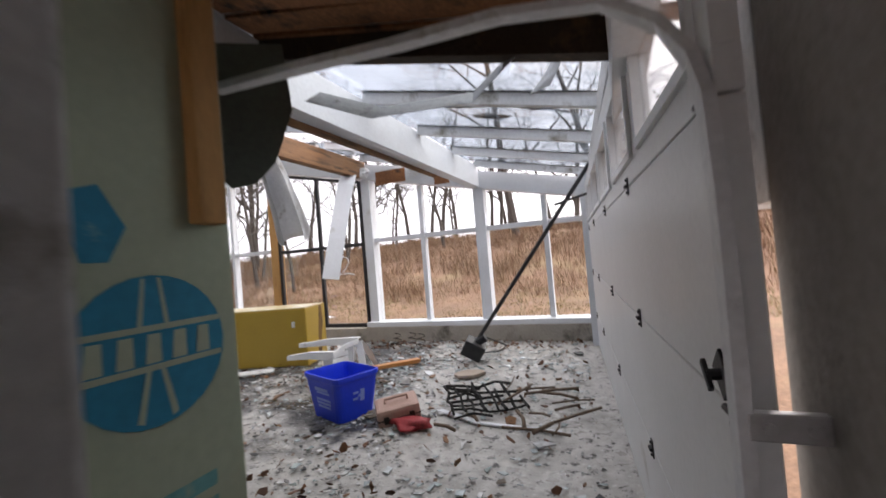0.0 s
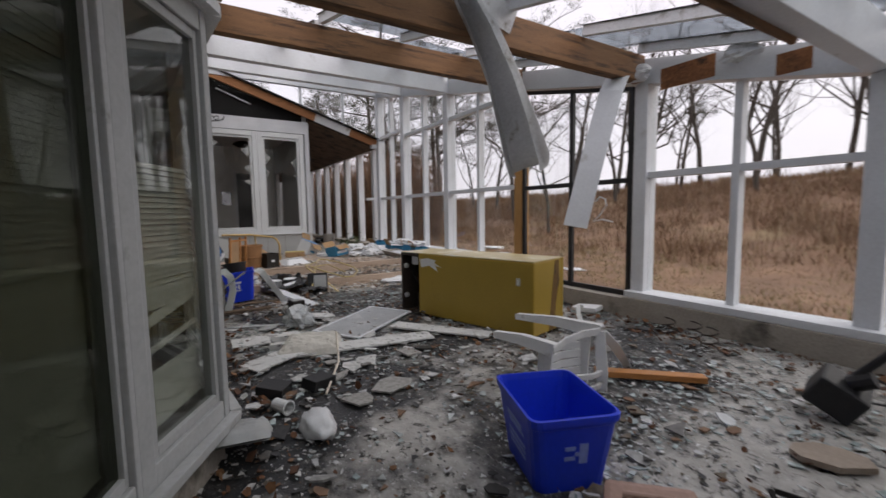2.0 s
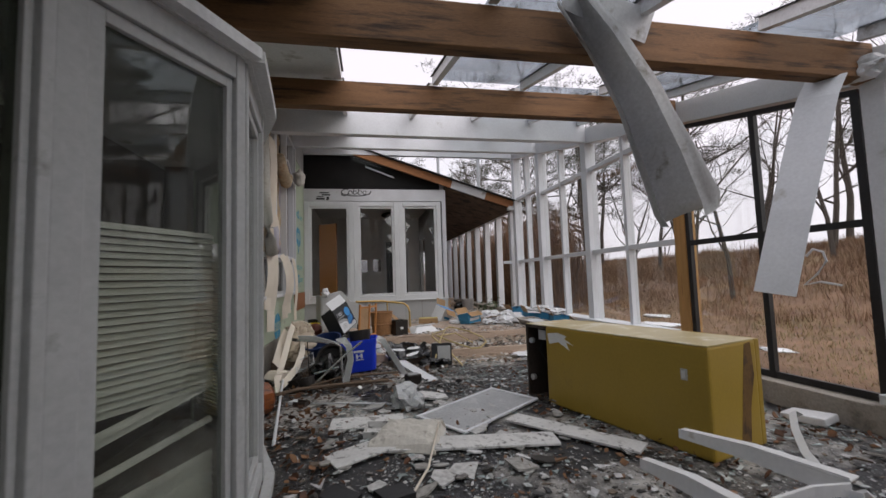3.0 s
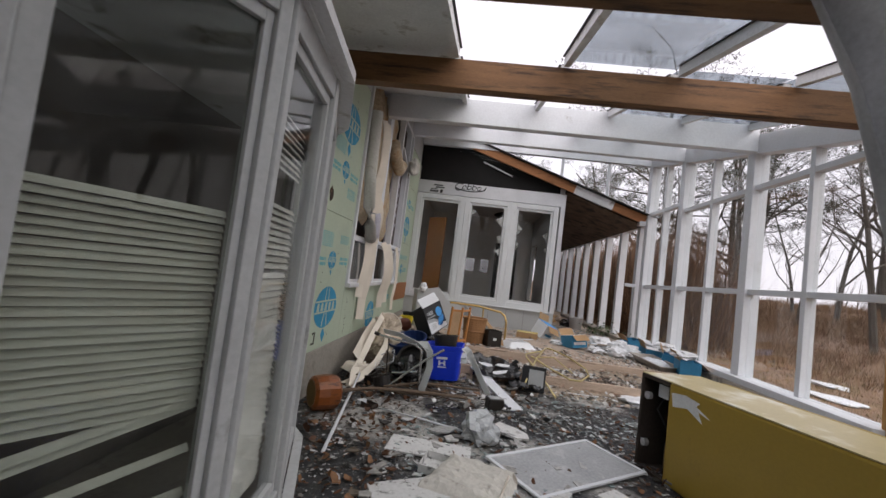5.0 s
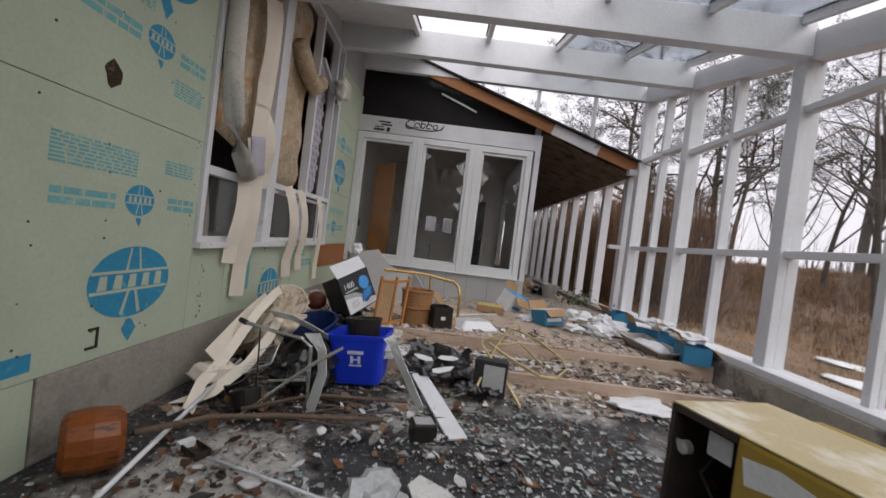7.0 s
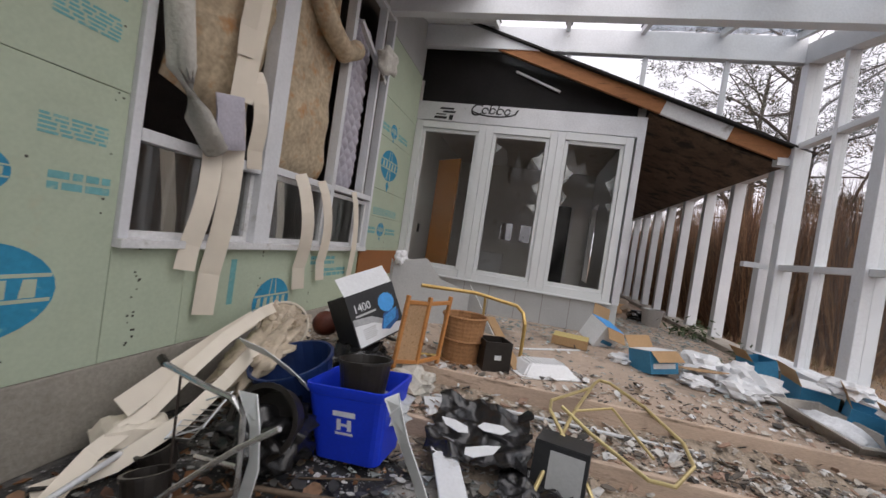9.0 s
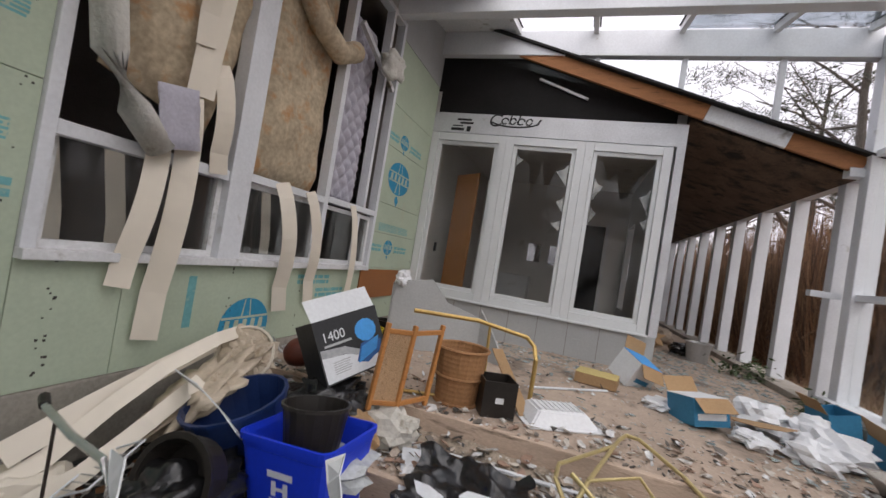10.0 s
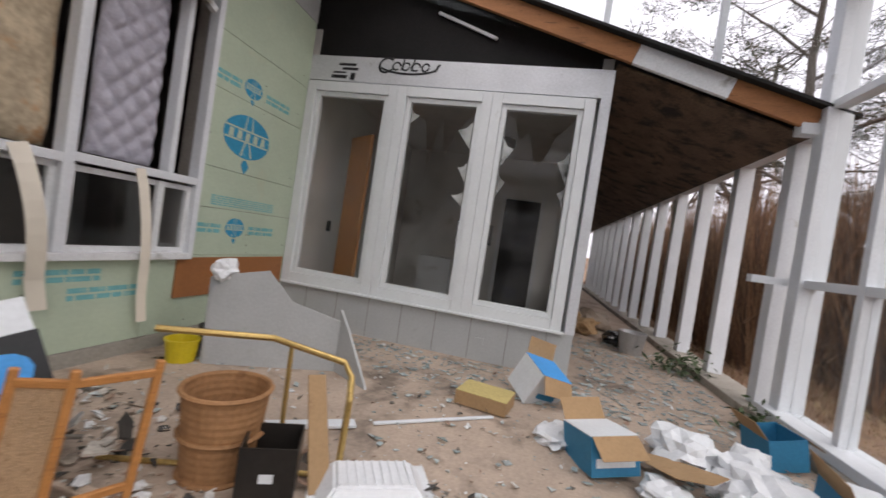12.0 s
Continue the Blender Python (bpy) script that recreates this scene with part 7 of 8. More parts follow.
# ---- torn flashing that hangs from the rafters ----
FLASH = mat("torn_white_flashing", (0.55, 0.56, 0.57), 0.45, metal=0.1, stain=(0.2, 0.18, 0.14), amount=0.3, stain_scale=4, vary=0.15)
sl = thing("torn_casing", "torn grey-white rafter casing hanging down like a sleeve", "casing")
bm = B()
rings = []
path = [((-3.02, 3.72, 2.98), 0.10), ((-3.05, 3.95, 2.72), 0.125), ((-3.1, 4.2, 2.4), 0.16), ((-3.2, 4.45, 2.05), 0.195), ((-3.3, 4.65, 1.74), 0.215), ((-3.33, 4.72, 1.66), 0.205)]
for j, (c, r) in enumerate(path):
    c = Vector(c)
    row = []
    for k in range(15):
        a = -0.3 + k * (math.tau * 0.78) / 14
        rr = r * (1 + 0.22 * noise.noise((k * 0.5, j * 0.7, 3)))
        row.append(bm.verts.new(c + Vector((math.cos(a) * rr, math.sin(a) * rr * 0.75, 0.35 * math.sin(a) * rr + (0.05 * noise.noise((k, 9, 2)) if j == 5 else 0)))))
    rings.append(row)
for a, b in zip(rings, rings[1:]):
    for k in range(14):
        bm.faces.new((a[k], a[k + 1], b[k + 1], b[k]))
bmesh.ops.solidify(bm, geom=bm.faces[:], thickness=0.004)
part("sleeve", bm, FLASH, sl, smooth=True)
bm = B()
ribbon(bm, [(-3.05, 3.7, 3.02), (-3.12, 4.0, 2.98), (-3.14, 4.35, 2.9)], 0.2, 0.004, (0.3, 0, 1))
part("flap", bm, FLASH, sl)
st = tagged(part("hanging_strip", ribbon(B(), [(-3.26, 5.95, 2.72), (-3.24, 5.82, 2.55), (-3.24, 5.68, 2.2), (-3.25, 5.5, 1.7), (-3.28, 5.32, 1.1)], 0.25, 0.004, (1, 0.45, 0)), WHITE), "flat white strip hanging from the rafter", "strip")
tagged(part("torn_corner", blob(0.12, 19, (1.3, 0.7, 0.8), 0.6), FLASH, m=Matrix.Translation((-3.22, 6.22, 2.78))), "crumpled flashing at the rafter's end", "flashing")
tagged(part("torn_corner", blob(0.1, 29, (1.6, 0.5, 0.7), 0.6), FLASH, m=Matrix.Translation((-2.2, 6.24, 2.68))), "crumpled flashing under the head beam", "flashing")
part("bare_lath", box(B(), (-3.0, NORTH - 0.045, 2.56), (-2.45, NORTH - 0.041, 2.78)), ROT, north, "dark bare timber where the casing is torn")
part("bare_lath", box(B(), (-1.95, NORTH - 0.045, 2.42), (-1.7, NORTH - 0.041, 2.6)), ROT, north)
DARKSHEET = mat("dark_green_grey_sheet", (0.1, 0.115, 0.1), 0.6, vary=0.2)
tagged(part("torn_tarpaulin", prism(B(), [(-0.16, 0.5), (0.18, 0.55), (0.2, 0.3), (0.13, 0.1), (0.06, 0.02), (-0.02, 0.0), (-0.14, 0.12)], 0.012, Matrix.Translation((-0.66, 1.47, 1.56)) @ pose(0, 0, 0, 0, 0, 50) @ pose(0, 0, 0, 90)), DARKSHEET), "dark torn sheet hanging from the eaves", "sheet")
for i, (pts, w) in enumerate((([(0.3, 2.22, 2.2), (0.0, 2.25, 2.0), (-0.5, 2.2, 2.02), (-0.9, 2.22, 2.2)], 0.12), ([(0.5, 2.3, 2.26), (0.35, 2.32, 2.05), (0.3, 2.3, 1.98)], 0.2))):
    tagged(part("torn_film", ribbon(B(), pts, w, 0.002, (0, 0.7, 0.7)), FILM), "torn translucent film drooping from the header", "film", "torn films")
# painted numeral on the door pane
part("numeral", tube(B(), [(-3.86 - 0.0, NORTH + 0.016, 1.38), (-3.8, NORTH + 0.016, 1.44), (-3.72, NORTH + 0.016, 1.41), (-3.7, NORTH + 0.016, 1.33), (-3.78, NORTH + 0.016, 1.22), (-3.9, NORTH + 0.016, 1.12), (-3.76, NORTH + 0.016, 1.15), (-3.6, NORTH + 0.016, 1.12)], 0.01, 5), WHITE, door, "white painted numeral two")
# fallen leaves and lumps on the roof glass
for k, (x, y, r) in enumerate(((-0.55, 3.5, 0.28), (-0.35, 3.95, 0.12), (0.1, 3.7, 0.11), (-2.4, 4.0, 0.2), (-6.2, 3.0, 0.1))):
    tagged(part("roof_debris", blob(r, 200 + k, (1.4, 0.6, 0.12), 0.4), DARKWOOD, smooth=True, m=Matrix.Translation((x, y, roof_z(x) + 0.40)) @ pose(0, 0, 0, 0, 12, 0)), "dark sodden debris lying on the roof glass", "debris", "debris on the roof")

# ---- litter on the floor: chips, leaves, broken glass ----


def litter_mat(name, colours, rough=0.6):
    m, n, l, b = shader(name)
    g, r = n.new("ShaderNodeNewGeometry"), n.new("ShaderNodeValToRGB")
    r.color_ramp.interpolation = "CONSTANT"
    els = r.color_ramp.elements
    for k, c in enumerate(colours):
        e = els[k] if k < 2 else els.new(k / len(colours))
        e.position = k / len(colours)
        e.color = (*c, 1)
    l.new(g.outputs["Random Per Island"], r.inputs[0])
    co, no = n.new("ShaderNodeTexCoord"), n.new("ShaderNodeTexNoise")
    no.inputs["Scale"].default_value, no.inputs["Detail"].default_value = 30, 5
    l.new(co.outputs["Object"], no.inputs["Vector"])
    mx = n.new("ShaderNodeMix")
    mx.data_type, mx.blend_type = "RGBA", "MULTIPLY"
    mx.inputs["Factor"].default_value = 0.7
    l.new(r.outputs[0], mx.inputs["A"])
    ra = n.new("ShaderNodeMapRange")
    ra.inputs["From Min"].default_value, ra.inputs["From Max"].default_value, ra.inputs["To Min"].default_value = 0.35, 0.6, 0.5
    l.new(no.outputs[0], ra.inputs["Value"])
    l.new(ra.outputs[0], mx.inputs["B"])
    l.new(mx.outputs["Result"], b.inputs["Base Color"])
    b.inputs["Roughness"].default_value = rough
    return m


CHIPS = litter_mat("mixed_chips", [(0.6, 0.6, 0.6), (0.05, 0.05, 0.052), (0.5, 0.5, 0.51), (0.2, 0.19, 0.18), (0.14, 0.11, 0.08), (0.022, 0.021, 0.02), (0.66, 0.66, 0.66), (0.2, 0.11, 0.06), (0.035, 0.033, 0.03), (0.32, 0.32, 0.31)])
LEAVES = litter_mat("fallen_leaves", [(0.17, 0.075, 0.03), (0.12, 0.05, 0.022), (0.22, 0.11, 0.05), (0.09, 0.04, 0.02)], 0.75)
SHARDS = litter_mat("glass_shards", [(0.45, 0.52, 0.52), (0.3, 0.36, 0.36), (0.58, 0.62, 0.62), (0.4, 0.44, 0.44)], 0.15)
PLASTER_CHIPS = litter_mat("plaster_chips", [(0.62, 0.6, 0.57), (0.46, 0.38, 0.31), (0.34, 0.22, 0.16), (0.54, 0.49, 0.43), (0.16, 0.14, 0.12), (0.7, 0.7, 0.7), (0.06, 0.055, 0.05)])
BLOCKS = [(-5.2, -3.25, 4.3, 5.3), (-1.95, -1.45, 3.1, 3.6)]


def litter(name, label, n, area, size, mt, seed, dens=None, lift=0.0, tilt=0.35, sides=(3, 6), flat=True, cat="litter", rise=None):
    """Loose flakes of several corners, each with its own tilt."""
    rnd = random.Random(seed)
    vs, fs = [], []
    x0, x1, y0, y1 = area
    made = 0
    while made < n:
        x, y = rnd.uniform(x0, x1), rnd.uniform(y0, y1)
        if dens and rnd.random() > dens(x, y):
            continue
        made += 1
        z = (0.0 if x > -7.3 else 0.165 if x > -7.87 else PLAT) + lift
        if rise:
            z += rise(x, y)
        r = size[0] * (size[1] / size[0]) ** (rnd.random() ** 2.2)
        k, a0 = rnd.randint(*sides), rnd.random() * 6.28
        q = Euler((rnd.gauss(0, tilt), rnd.gauss(0, tilt), rnd.random() * 6.28)).to_matrix()
        el = rnd.uniform(0.35, 1.0)
        top = []
        for i in range(k):
            a = a0 + i * math.tau / k + rnd.uniform(-0.3, 0.3)
            top.append(q @ Vector((r * math.cos(a) * rnd.uniform(0.7, 1.2), r * el * math.sin(a) * rnd.uniform(0.7, 1.2), 0)))
        low = min(p.z for p in top)
        base = Vector((x, y, z + 0.002 - low + rnd.random() * 0.012))
        i0 = len(vs)
        th = Vector((0, 0, min(0.012, 0.15 * r)))
        vs += [base + p for p in top] + [base + p + th for p in top]
        fs.append(tuple(range(i0 + k, i0 + 2 * k)))
        for i in range(k):
            j = (i + 1) % k
            fs.append((i0 + i, i0 + j, i0 + k + j, i0 + k + i))
    me = bpy.data.meshes.new(name)
    me.from_pydata(vs, [], fs)
    me.materials.append(mt)
    return tagged(new(name, me), label, cat, "", "stuff")


def in_room(x, y):
    if y < 1.2 + max(0, 0.75 - 0.5 * abs(x + 3.0)) or (x > -2.1 and y < 1.75) or (x > -0.05 and y > 0.9 and x > 0.65 - 0.09 * y):
        return 0.0
    return 1.0


def dens_floor(x, y):
    k = 0.5 + 0.9 * noise.noise((x * 0.8, y * 0.8, 3))
    k *= 1.0 if x < -0.9 else 0.15
    return max(0.015, min(1, k)) * in_room(x, y)


ROOM = (-7.25, 0.5, 1.2, 6.2)
litter("floor_chips", "small mixed chips of plaster, tile and board", 15000, ROOM, (0.004, 0.032), CHIPS, 1, dens_floor, 0.0, 0.13)
litter("floor_rubble", "larger broken flakes of board and plaster", 520, ROOM, (0.03, 0.085), CHIPS, 2, dens_floor, 0.004, 0.12)
litter("fallen_leaves", "sodden brown fallen leaves", 1900, ROOM, (0.018, 0.045), LEAVES, 3, lambda x, y: in_room(x, y) * (1.0 if (y > 5.7 or y < 2.3) else 0.5 if 4.0 < y < 5.4 and -5.4 < x < -2.8 else 0.16), 0.004, 0.5, (4, 6))
litter("glass_shards", "greenish broken window glass", 6500, (-7.25, 0.4, 2.2, 6.2), (0.008, 0.045), SHARDS, 4, lambda x, y: in_room(x, y) * (0.25 + 0.75 * (noise.noise((x * 0.9, y * 0.9, 8)) > 0)), 0.003, 0.12, (3, 4))
litter("step_plaster", "plaster and brick crumbs on the steps", 8500, (-8.6, -7.2, 1.3, 6.15), (0.006, 0.05), PLASTER_CHIPS, 5, lambda x, y: 1.0 if x > -7.9 else 0.25, 0.0, 0.3)
litter("terrace_glass", "greenish broken glass on the terrace", 3600, (-13.5, -8.4, 1.4, 6.1), (0.01, 0.05), SHARDS, 6, lambda x, y: 0.0 if (x < -10.9 and y < 4.7) else 1.0 if (x < -10.0 or y > 5.0) else 0.12, 0.0, 0.1, (3, 4))
litter("terrace_crumbs", "crumbs and leaves on the terrace", 1500, (-14, -7.95, 1.3, 6.15), (0.006, 0.03), PLASTER_CHIPS, 7, lambda x, y: 0.0 if (x < -10.9 and y < 4.7) else 0.6, 0.0, 0.3)
litter("heap_rubbish", "scraps of paper, card and film in the heap", 620, (-7.25, -5.7, 1.3, 3.6), (0.01, 0.06), CHIPS, 8, None, 0.03, 0.35)
litter("heap_rubbish", "scraps of paper, card and film in the heap", 160, (-8.1, -7.3, 1.3, 2.4), (0.03, 0.12), PLASTER_CHIPS, 9, None, 0.08, 0.6)
litter("sheet_scraps", "dirty white sheets and scraps spread on the floor", 70, (-5.2, -2.9, 2.1, 3.7), (0.05, 0.17), litter_mat("dirty_sheets", [(0.55, 0.55, 0.54), (0.45, 0.45, 0.44), (0.35, 0.34, 0.32), (0.6, 0.6, 0.6)]), 10, in_room, 0.006, 0.06)


# banks of rubble slumped against the risers
RUBBLE = mat("crumbled_plaster", (0.34, 0.28, 0.22), 0.95, stain=(0.13, 0.11, 0.09), amount=0.5, stain_scale=9, vary=0.4, scale=8, fine=60, bump=0.6)


def bank_height(x, y, edge, wide, high):
    u = max(0.0, 1 - (x - edge) / wide)
    return high * u * (0.55 + 0.75 * noise.noise((y * 2.1, edge, 1.5)) + 0.35 * noise.noise((x * 14, y * 14, 2)))


for edge, wide, high, base, seed in ((-7.25, 0.3, 0.09, 0.0, 41), (-7.84, 0.24, 0.09, 0.165, 42)):
    vs, fs, na, nb = [], [], 10, 160
    for j in range(nb + 1):
        for i in range(na + 1):
            x, y = edge + wide * i / na, 1.35 + 4.75 * j / nb
            vs.append((x, y, base - 0.012 + max(0.0, bank_height(x, y, edge, wide, high))))
    for j in range(nb):
        for i in range(na):
            k = j * (na + 1) + i
            fs.append((k, k + 1, k + na + 2, k + na + 1))
    me = bpy.data.meshes.new("rubble_bank")
    me.from_pydata(vs, [], fs)
    me.materials.append(RUBBLE)
    tagged(new("rubble_bank", me), "bank of crumbled plaster slumped against the step", "rubble", "", "stuff")
    litter("step_rubble", "broken plaster, wood and paper along the step", 1500, (edge, edge + wide + 0.12, 1.35, 6.1), (0.006, 0.05), PLASTER_CHIPS, seed, None, 0.0, 0.3, rise=lambda x, y, e=edge, w=wide, h=high: max(0.0, bank_height(x, y, e, w, h)) - 0.006)

# ---- outside: grass, trees, far woods ----
GRASSBLADE = litter_mat("dry_grass_blades", [(0.27, 0.155, 0.09), (0.22, 0.12, 0.07), (0.31, 0.2, 0.12), (0.17, 0.095, 0.06), (0.32, 0.23, 0.13)], 0.9)


STUBBLE = litter_mat("yellow_stubble", [(0.36, 0.28, 0.14), (0.3, 0.22, 0.11), (0.4, 0.33, 0.18), (0.2, 0.19, 0.09), (0.26, 0.16, 0.08)], 0.9)


def grass(name, label, n, area, h, seed, keep=None, blade=GRASSBLADE):
    rnd = random.Random(seed)
    vs, fs = [], []
    while len(fs) < n:
        x, y = rnd.uniform(*area[:2]), rnd.uniform(*area[2:])
        if keep and rnd.random() > keep(x, y):
            continue
        z = land(x, y) - 0.02
        tall = 0.45 + 0.9 * max(0.0, 0.5 + noise.noise((x * 0.5, y * 0.5, seed)))
        for _ in range(5):
            a = rnd.random() * 6.28
            hh = h * tall * rnd.uniform(0.4, 1.2)
            p = Vector((x + rnd.gauss(0, 0.07), y + rnd.gauss(0, 0.07), z))
            d = Vector((math.cos(a), math.sin(a), 0))
            w = Vector((-d.y, d.x, 0)) * rnd.uniform(0.004, 0.009) * (1 + max(0, y - 8) * 0.05)
            i = len(vs)
            vs += [p - w, p + w, p + d * hh * 0.5 + Vector((0, 0, hh))]
            fs.append((i, i + 1, i + 2))
    me = bpy.data.meshes.new(name)
    me.from_pydata(vs, [], fs)
    me.materials.append(blade)
    return tagged(new(name, me), label, "grass", "", "stuff")


grass("short_grass", "short dead yellow grass by the glass", 30000, (-14, 3, 6.8, 11.5), 0.09, 1, None, STUBBLE)
grass("bank_grass", "tall dead brown grass on the bank", 120000, (-30, 8, 9.5, 21), 0.36, 2, lambda x, y: (0.35 + 0.65 * min(1, max(0, (y - 10) / 5))) * max(0.15, min(1, 0.6 + noise.noise((x * 0.6, y * 0.6, 4)))))
grass("field_grass", "tall dead brown grass in the west field", 26000, (-34, -12, 6.7, 16), 0.4, 3)

BARK = mat("dark_grey_bark", (0.075, 0.062, 0.052), 0.9, vary=0.35, scale=8, bump=0.6, stretch=(3, 3, 0.6))
NEEDLE = litter_mat("dull_pine_needles", [(0.035, 0.045, 0.022), (0.05, 0.055, 0.03), (0.025, 0.035, 0.02), (0.09, 0.06, 0.03)], 0.8)


def branch_mesh(seed, height, spread, depth, leafy=None, low=0.25):
    """Trunk and limbs as tapered bars; for pines also tufts of needles at the ends."""
    rnd = random.Random(seed)
    vs, fs, tips = [], [], []

    def limb(p, d, length, r, level):
        n = 4 if level == 0 else 3
        prev = None
        sides = 7 if level == 0 else 5 if level == 1 else 3
        pts = [p]
        for k in range(n):
            d = (d + Vector((rnd.gauss(0, 0.14), rnd.gauss(0, 0.14), rnd.gauss(0.03, 0.1))) * (0.6 if level == 0 else 1.9)).normalized()
            pts.append(pts[-1] + d * length / n)
        for k, q in enumerate(pts):
            rr = r * (1 - 0.72 * k / n)
            dd_ = (pts[min(k + 1, n)] - pts[max(k - 1, 0)]).normalized()
            s = dd_.cross(Vector((0.3, 1, 0.2))).normalized()
            u = s.cross(dd_)
            i = len(vs)
            vs.extend(q + rr * (math.cos(a * math.tau / sides) * s + math.sin(a * math.tau / sides) * u) for a in range(sides))
            if prev is not None:
                for a in range(sides):
                    b_ = (a + 1) % sides
                    fs.append((prev + a, prev + b_, i + b_, i + a))
            prev = i
        if level >= depth:
            tips.append(pts[-1])
            tips.append(pts[-2])
            return
        kids = (16 if leafy else 8) if level == 0 else (4 if leafy else 5) if level == 1 else 4 if not leafy else 3
        for k in range(kids):
            f = low + (1 - low) * (k + rnd.random()) / kids if level == 0 else 0.25 + 0.75 * (k + rnd.random()) / kids
            seg = min(n - 1, int(f * n))
            q = pts[seg].lerp(pts[seg + 1], f * n - seg)
            az = rnd.random() * math.tau
            out = Vector((math.cos(az), math.sin(az), rnd.uniform(0.0, 0.7) if not leafy else rnd.uniform(-0.1, 0.35)))
            nd = (d * (0.55 if not leafy else 0.25) + out * spread).normalized()
            limb(q, nd, length * rnd.uniform(0.42, 0.62) * (1 - 0.35 * f if level == 0 else 1), r * (1 - 0.7 * f) * 0.5, level + 1)
    limb(Vector((0, 0, -0.2)), Vector((0, 0, 1)), height, height * (0.017 if leafy else 0.012) + 0.025, 0)
    return vs, fs, tips


def tree_kind(name, seed, height, spread, depth, leafy=None):
    vs, fs, tips = branch_mesh(seed, height, spread, depth, leafy)
    ob = thing(name, "", "tree")
    me = bpy.data.meshes.new("trunk")
    me.from_pydata(vs, [], fs)
    me.materials.append(BARK)
    o = new("trunk", me)
    o.parent = ob
    if leafy:
        rnd = random.Random(seed + 1)
        cv, cf = [], []
        for t in tips:
            for _ in range(70):
                p = t + Vector((rnd.gauss(0, 0.17), rnd.gauss(0, 0.17), rnd.gauss(0.03, 0.1)))
                a = Vector((rnd.gauss(0, 1), rnd.gauss(0, 1), rnd.gauss(0.3, 0.8))).normalized() * rnd.uniform(0.07, 0.15)
                b_ = a.cross(Vector((rnd.gauss(0, 1), rnd.gauss(0, 1), rnd.gauss(0, 1)))).normalized() * 0.013
                i = len(cv)
                cv += [p - a * 0.3 - b_, p - a * 0.3 + b_, p + a]
                cf.append((i, i + 1, i + 2))
        mc = bpy.data.meshes.new("crown")
        mc.from_pydata(cv, [], cf)
        mc.materials.append(NEEDLE)
        o2 = new("crown", mc)
        o2.parent = ob
    return ob


def plant(kinds, spots, label, group):
    rnd = random.Random(len(spots))
    used = set()
    for k, (x, y, s) in enumerate(spots):
        src = kinds[k % len(kinds)]
        m = Matrix.Translation((x, y, land(x, y) - 0.05)) @ pose(0, 0, 0, rnd.uniform(-4, 4), rnd.uniform(-4, 4), rnd.uniform(0, 360))
        if src.name not in used:
            used.add(src.name)
            src.matrix_basis = m
            src.scale = (s, s, s)
            ob = src
        else:
            ob = copy_thing(src, m)
            ob.scale = (s, s, s)
        tagged(ob, label, "tree", group)


bare = [tree_kind("bare_tree", 11, 9.0, 0.95, 4), tree_kind("bare_tree", 12, 7.5, 1.1, 4), tree_kind("bare_tree", 13, 10.0, 0.8, 4)]
plant(bare, [(-2.9, 16.5, 1.25), (-7.5, 18.5, 0.85), (0.4, 19, 1.1), (-9.4, 20, 0.8), (-5.2, 21, 0.9), (3.2, 18, 1.0), (-11.2, 17, 0.7), (-8.2, 24, 1.0), (-13.5, 21, 0.9), (-1.2, 23, 1.1), (-16.5, 15, 0.75), (-12.4, 12.6, 0.62), (-18, 18, 0.8), (-21, 12.5, 0.8), (-6.4, 17.2, 0.7), (-4.2, 19, 0.75), (1.8, 15.5, 0.8), (-15, 25, 1), (-24, 17, 1), (-27, 9, 0.9), (-10.2, 15.6, 0.5), (-8.8, 17.4, 0.55), (-7.0, 20.5, 0.62), (-5.9, 16.2, 0.5), (-4.7, 22.5, 0.7), (-3.6, 18.2, 0.5), (-2.0, 20.2, 0.6), (-0.6, 17.6, 0.48), (0.9, 21.5, 0.7), (2.4, 19.6, 0.6), (4.4, 21, 0.8), (-11.8, 22.5, 0.7), (-14.2, 17.8, 0.6), (-16.4, 20.5, 0.75), (-19.2, 15.6, 0.6), (-9.7, 11.6, 0.45), (-15.4, 15.6, 0.7), (-17.5, 14.5, 0.6), (-13.2, 13.6, 0.5)], "bare winter tree with dark branches on the bank", "bare trees")
pines = [tree_kind("pine_tree", 21, 8.0, 1.0, 2, True), tree_kind("pine_tree", 22, 9.5, 0.9, 2, True)]
plant(pines, [(-17.2, 12.4, 0.9), (-18.5, 10.2, 1.0), (-22, 15, 1.1), (-25.5, 12, 1.1), (-11.5, 19.5, 0.8), (-20.5, 20, 1.1), (-31, 6, 1.1), (-33, 1, 1.1), (-30, 11, 1.15), (-36, 4, 1.2)], "ragged dull green pine with gaps in its crown", "pines")
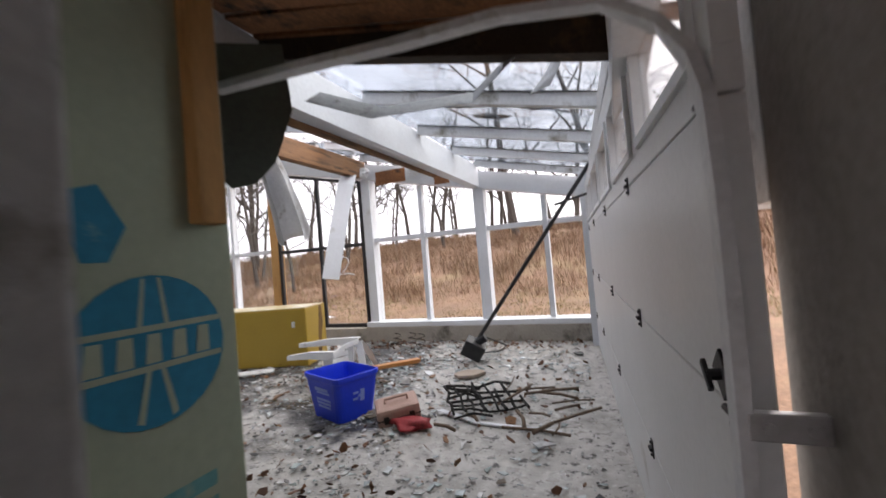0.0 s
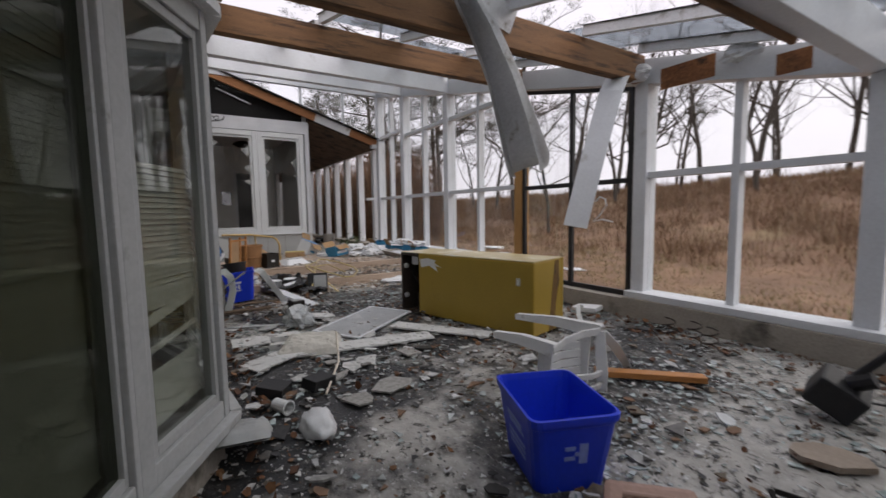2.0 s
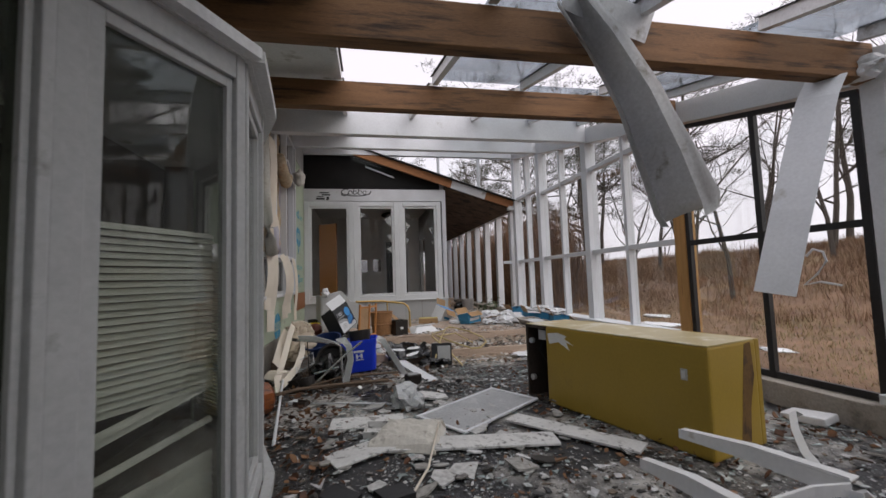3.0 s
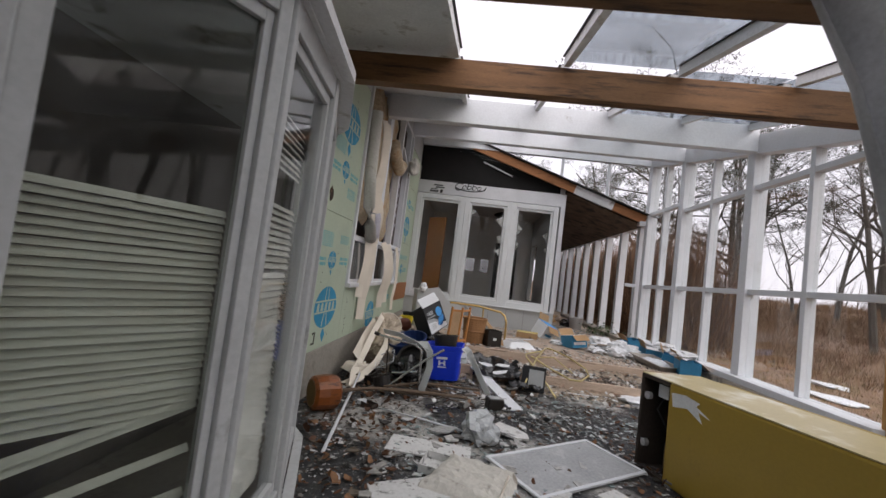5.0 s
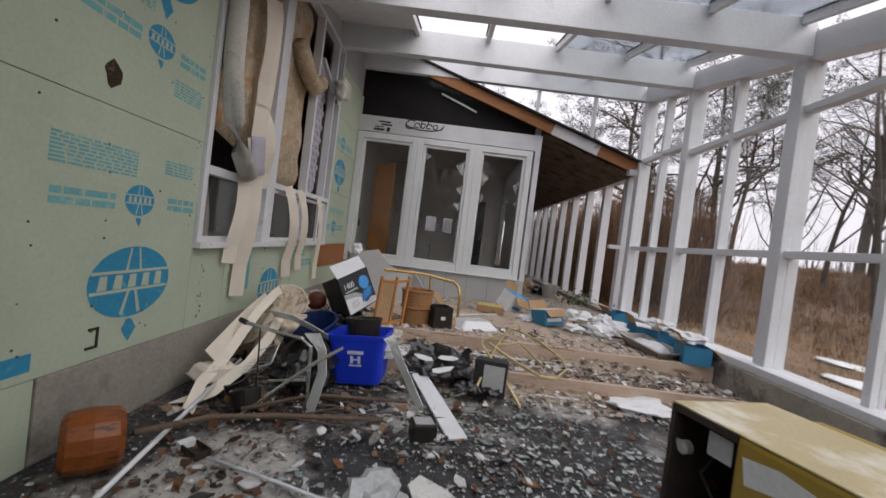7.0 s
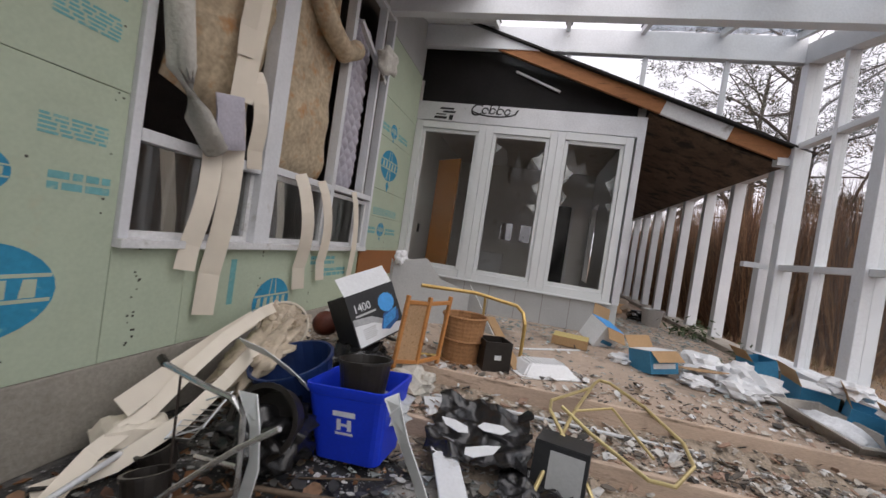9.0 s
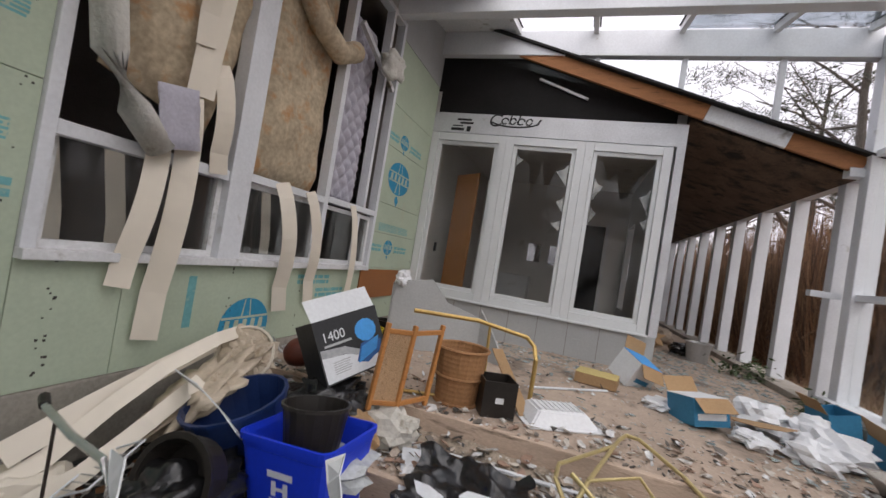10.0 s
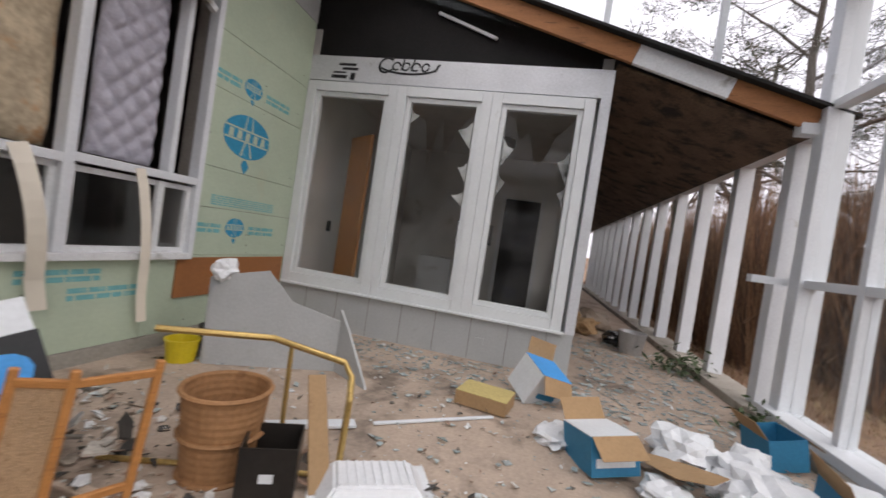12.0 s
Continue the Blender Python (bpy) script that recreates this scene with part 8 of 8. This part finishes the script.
# far woods: many thin stems
rnd = random.Random(99)
vs, fs = [], []
for k in range(420):
    a = rnd.uniform(0.5, 3.3)
    r = rnd.uniform(34, 60)
    x, y = -5 + r * math.cos(a), 3 + r * math.sin(a)
    z = land(x, y)
    h, w = rnd.uniform(1.5, 4.5), rnd.uniform(0.02, 0.06)
    for j in range(4):
        q, h2 = rnd.gauss(0, 0.5), h * rnd.uniform(0.4, 1)
        i = len(vs)
        vs += [(x - w, y, z), (x + w, y, z), (x + q + w * 0.2, y + rnd.gauss(0, 0.4), z + h2)]
        fs.append((i, i + 1, i + 2))
me = bpy.data.meshes.new("far_woods")
me.from_pydata(vs, [], fs)
me.materials.append(BARK)
tagged(new("far_woods", me), "thin bare far woods along the skyline", "woods", "", "stuff")
# brown thicket beyond the porch and the west panes
rnd = random.Random(123)
vs, fs = [], []
for k in range(6000):
    x, y = rnd.uniform(-34, -13), rnd.uniform(7.6, 9.6)
    if y < 8.5 and x > -14:
        continue
    z, h = land(x, y) - 0.05, rnd.uniform(1.0, 4.3)
    for j in range(5):
        w, h2 = rnd.uniform(0.008, 0.02), h * rnd.uniform(0.4, 1)
        dx, dy = rnd.gauss(0, 0.35), rnd.gauss(0, 0.35)
        i = len(vs)
        vs += [(x - w, y - w, z), (x + w, y + w, z), (x + dx, y + dy, z + h2)]
        fs.append((i, i + 1, i + 2))
        q = Vector((x + dx * 0.6, y + dy * 0.6, z + h2 * 0.6))
        i = len(vs)
        vs += [q - Vector((w, 0, 0)), q + Vector((w, 0, 0)), q + Vector((rnd.gauss(0, 0.3), rnd.gauss(0, 0.3), h2 * 0.35))]
        fs.append((i, i + 1, i + 2))
me = bpy.data.meshes.new("thicket")
me.from_pydata(vs, [], fs)
me.materials.append(litter_mat("thicket_stems", [(0.24, 0.125, 0.065), (0.15, 0.08, 0.045), (0.3, 0.18, 0.1), (0.1, 0.06, 0.04)], 0.9))
tagged(new("thicket", me), "tangled brown thicket beyond the porch", "thicket", "", "stuff")
# old snow and pale rubbish outside the glass
for k, (x, y, r) in enumerate(((-8.6, 8.6, 0.28), (-7.6, 7.6, 0.16), (-9.8, 9.5, 0.25), (-5.6, 8.0, 0.14))):
    tagged(part("snow_patch", blob(r, 300 + k, (1.6, 1, 0.12), 0.4), bpy.data.materials["old_snow"], smooth=True, m=Matrix.Translation((x, y, land(x, y) + 0.02))), "thin patch of old snow on the grass", "snow", "snow patches")
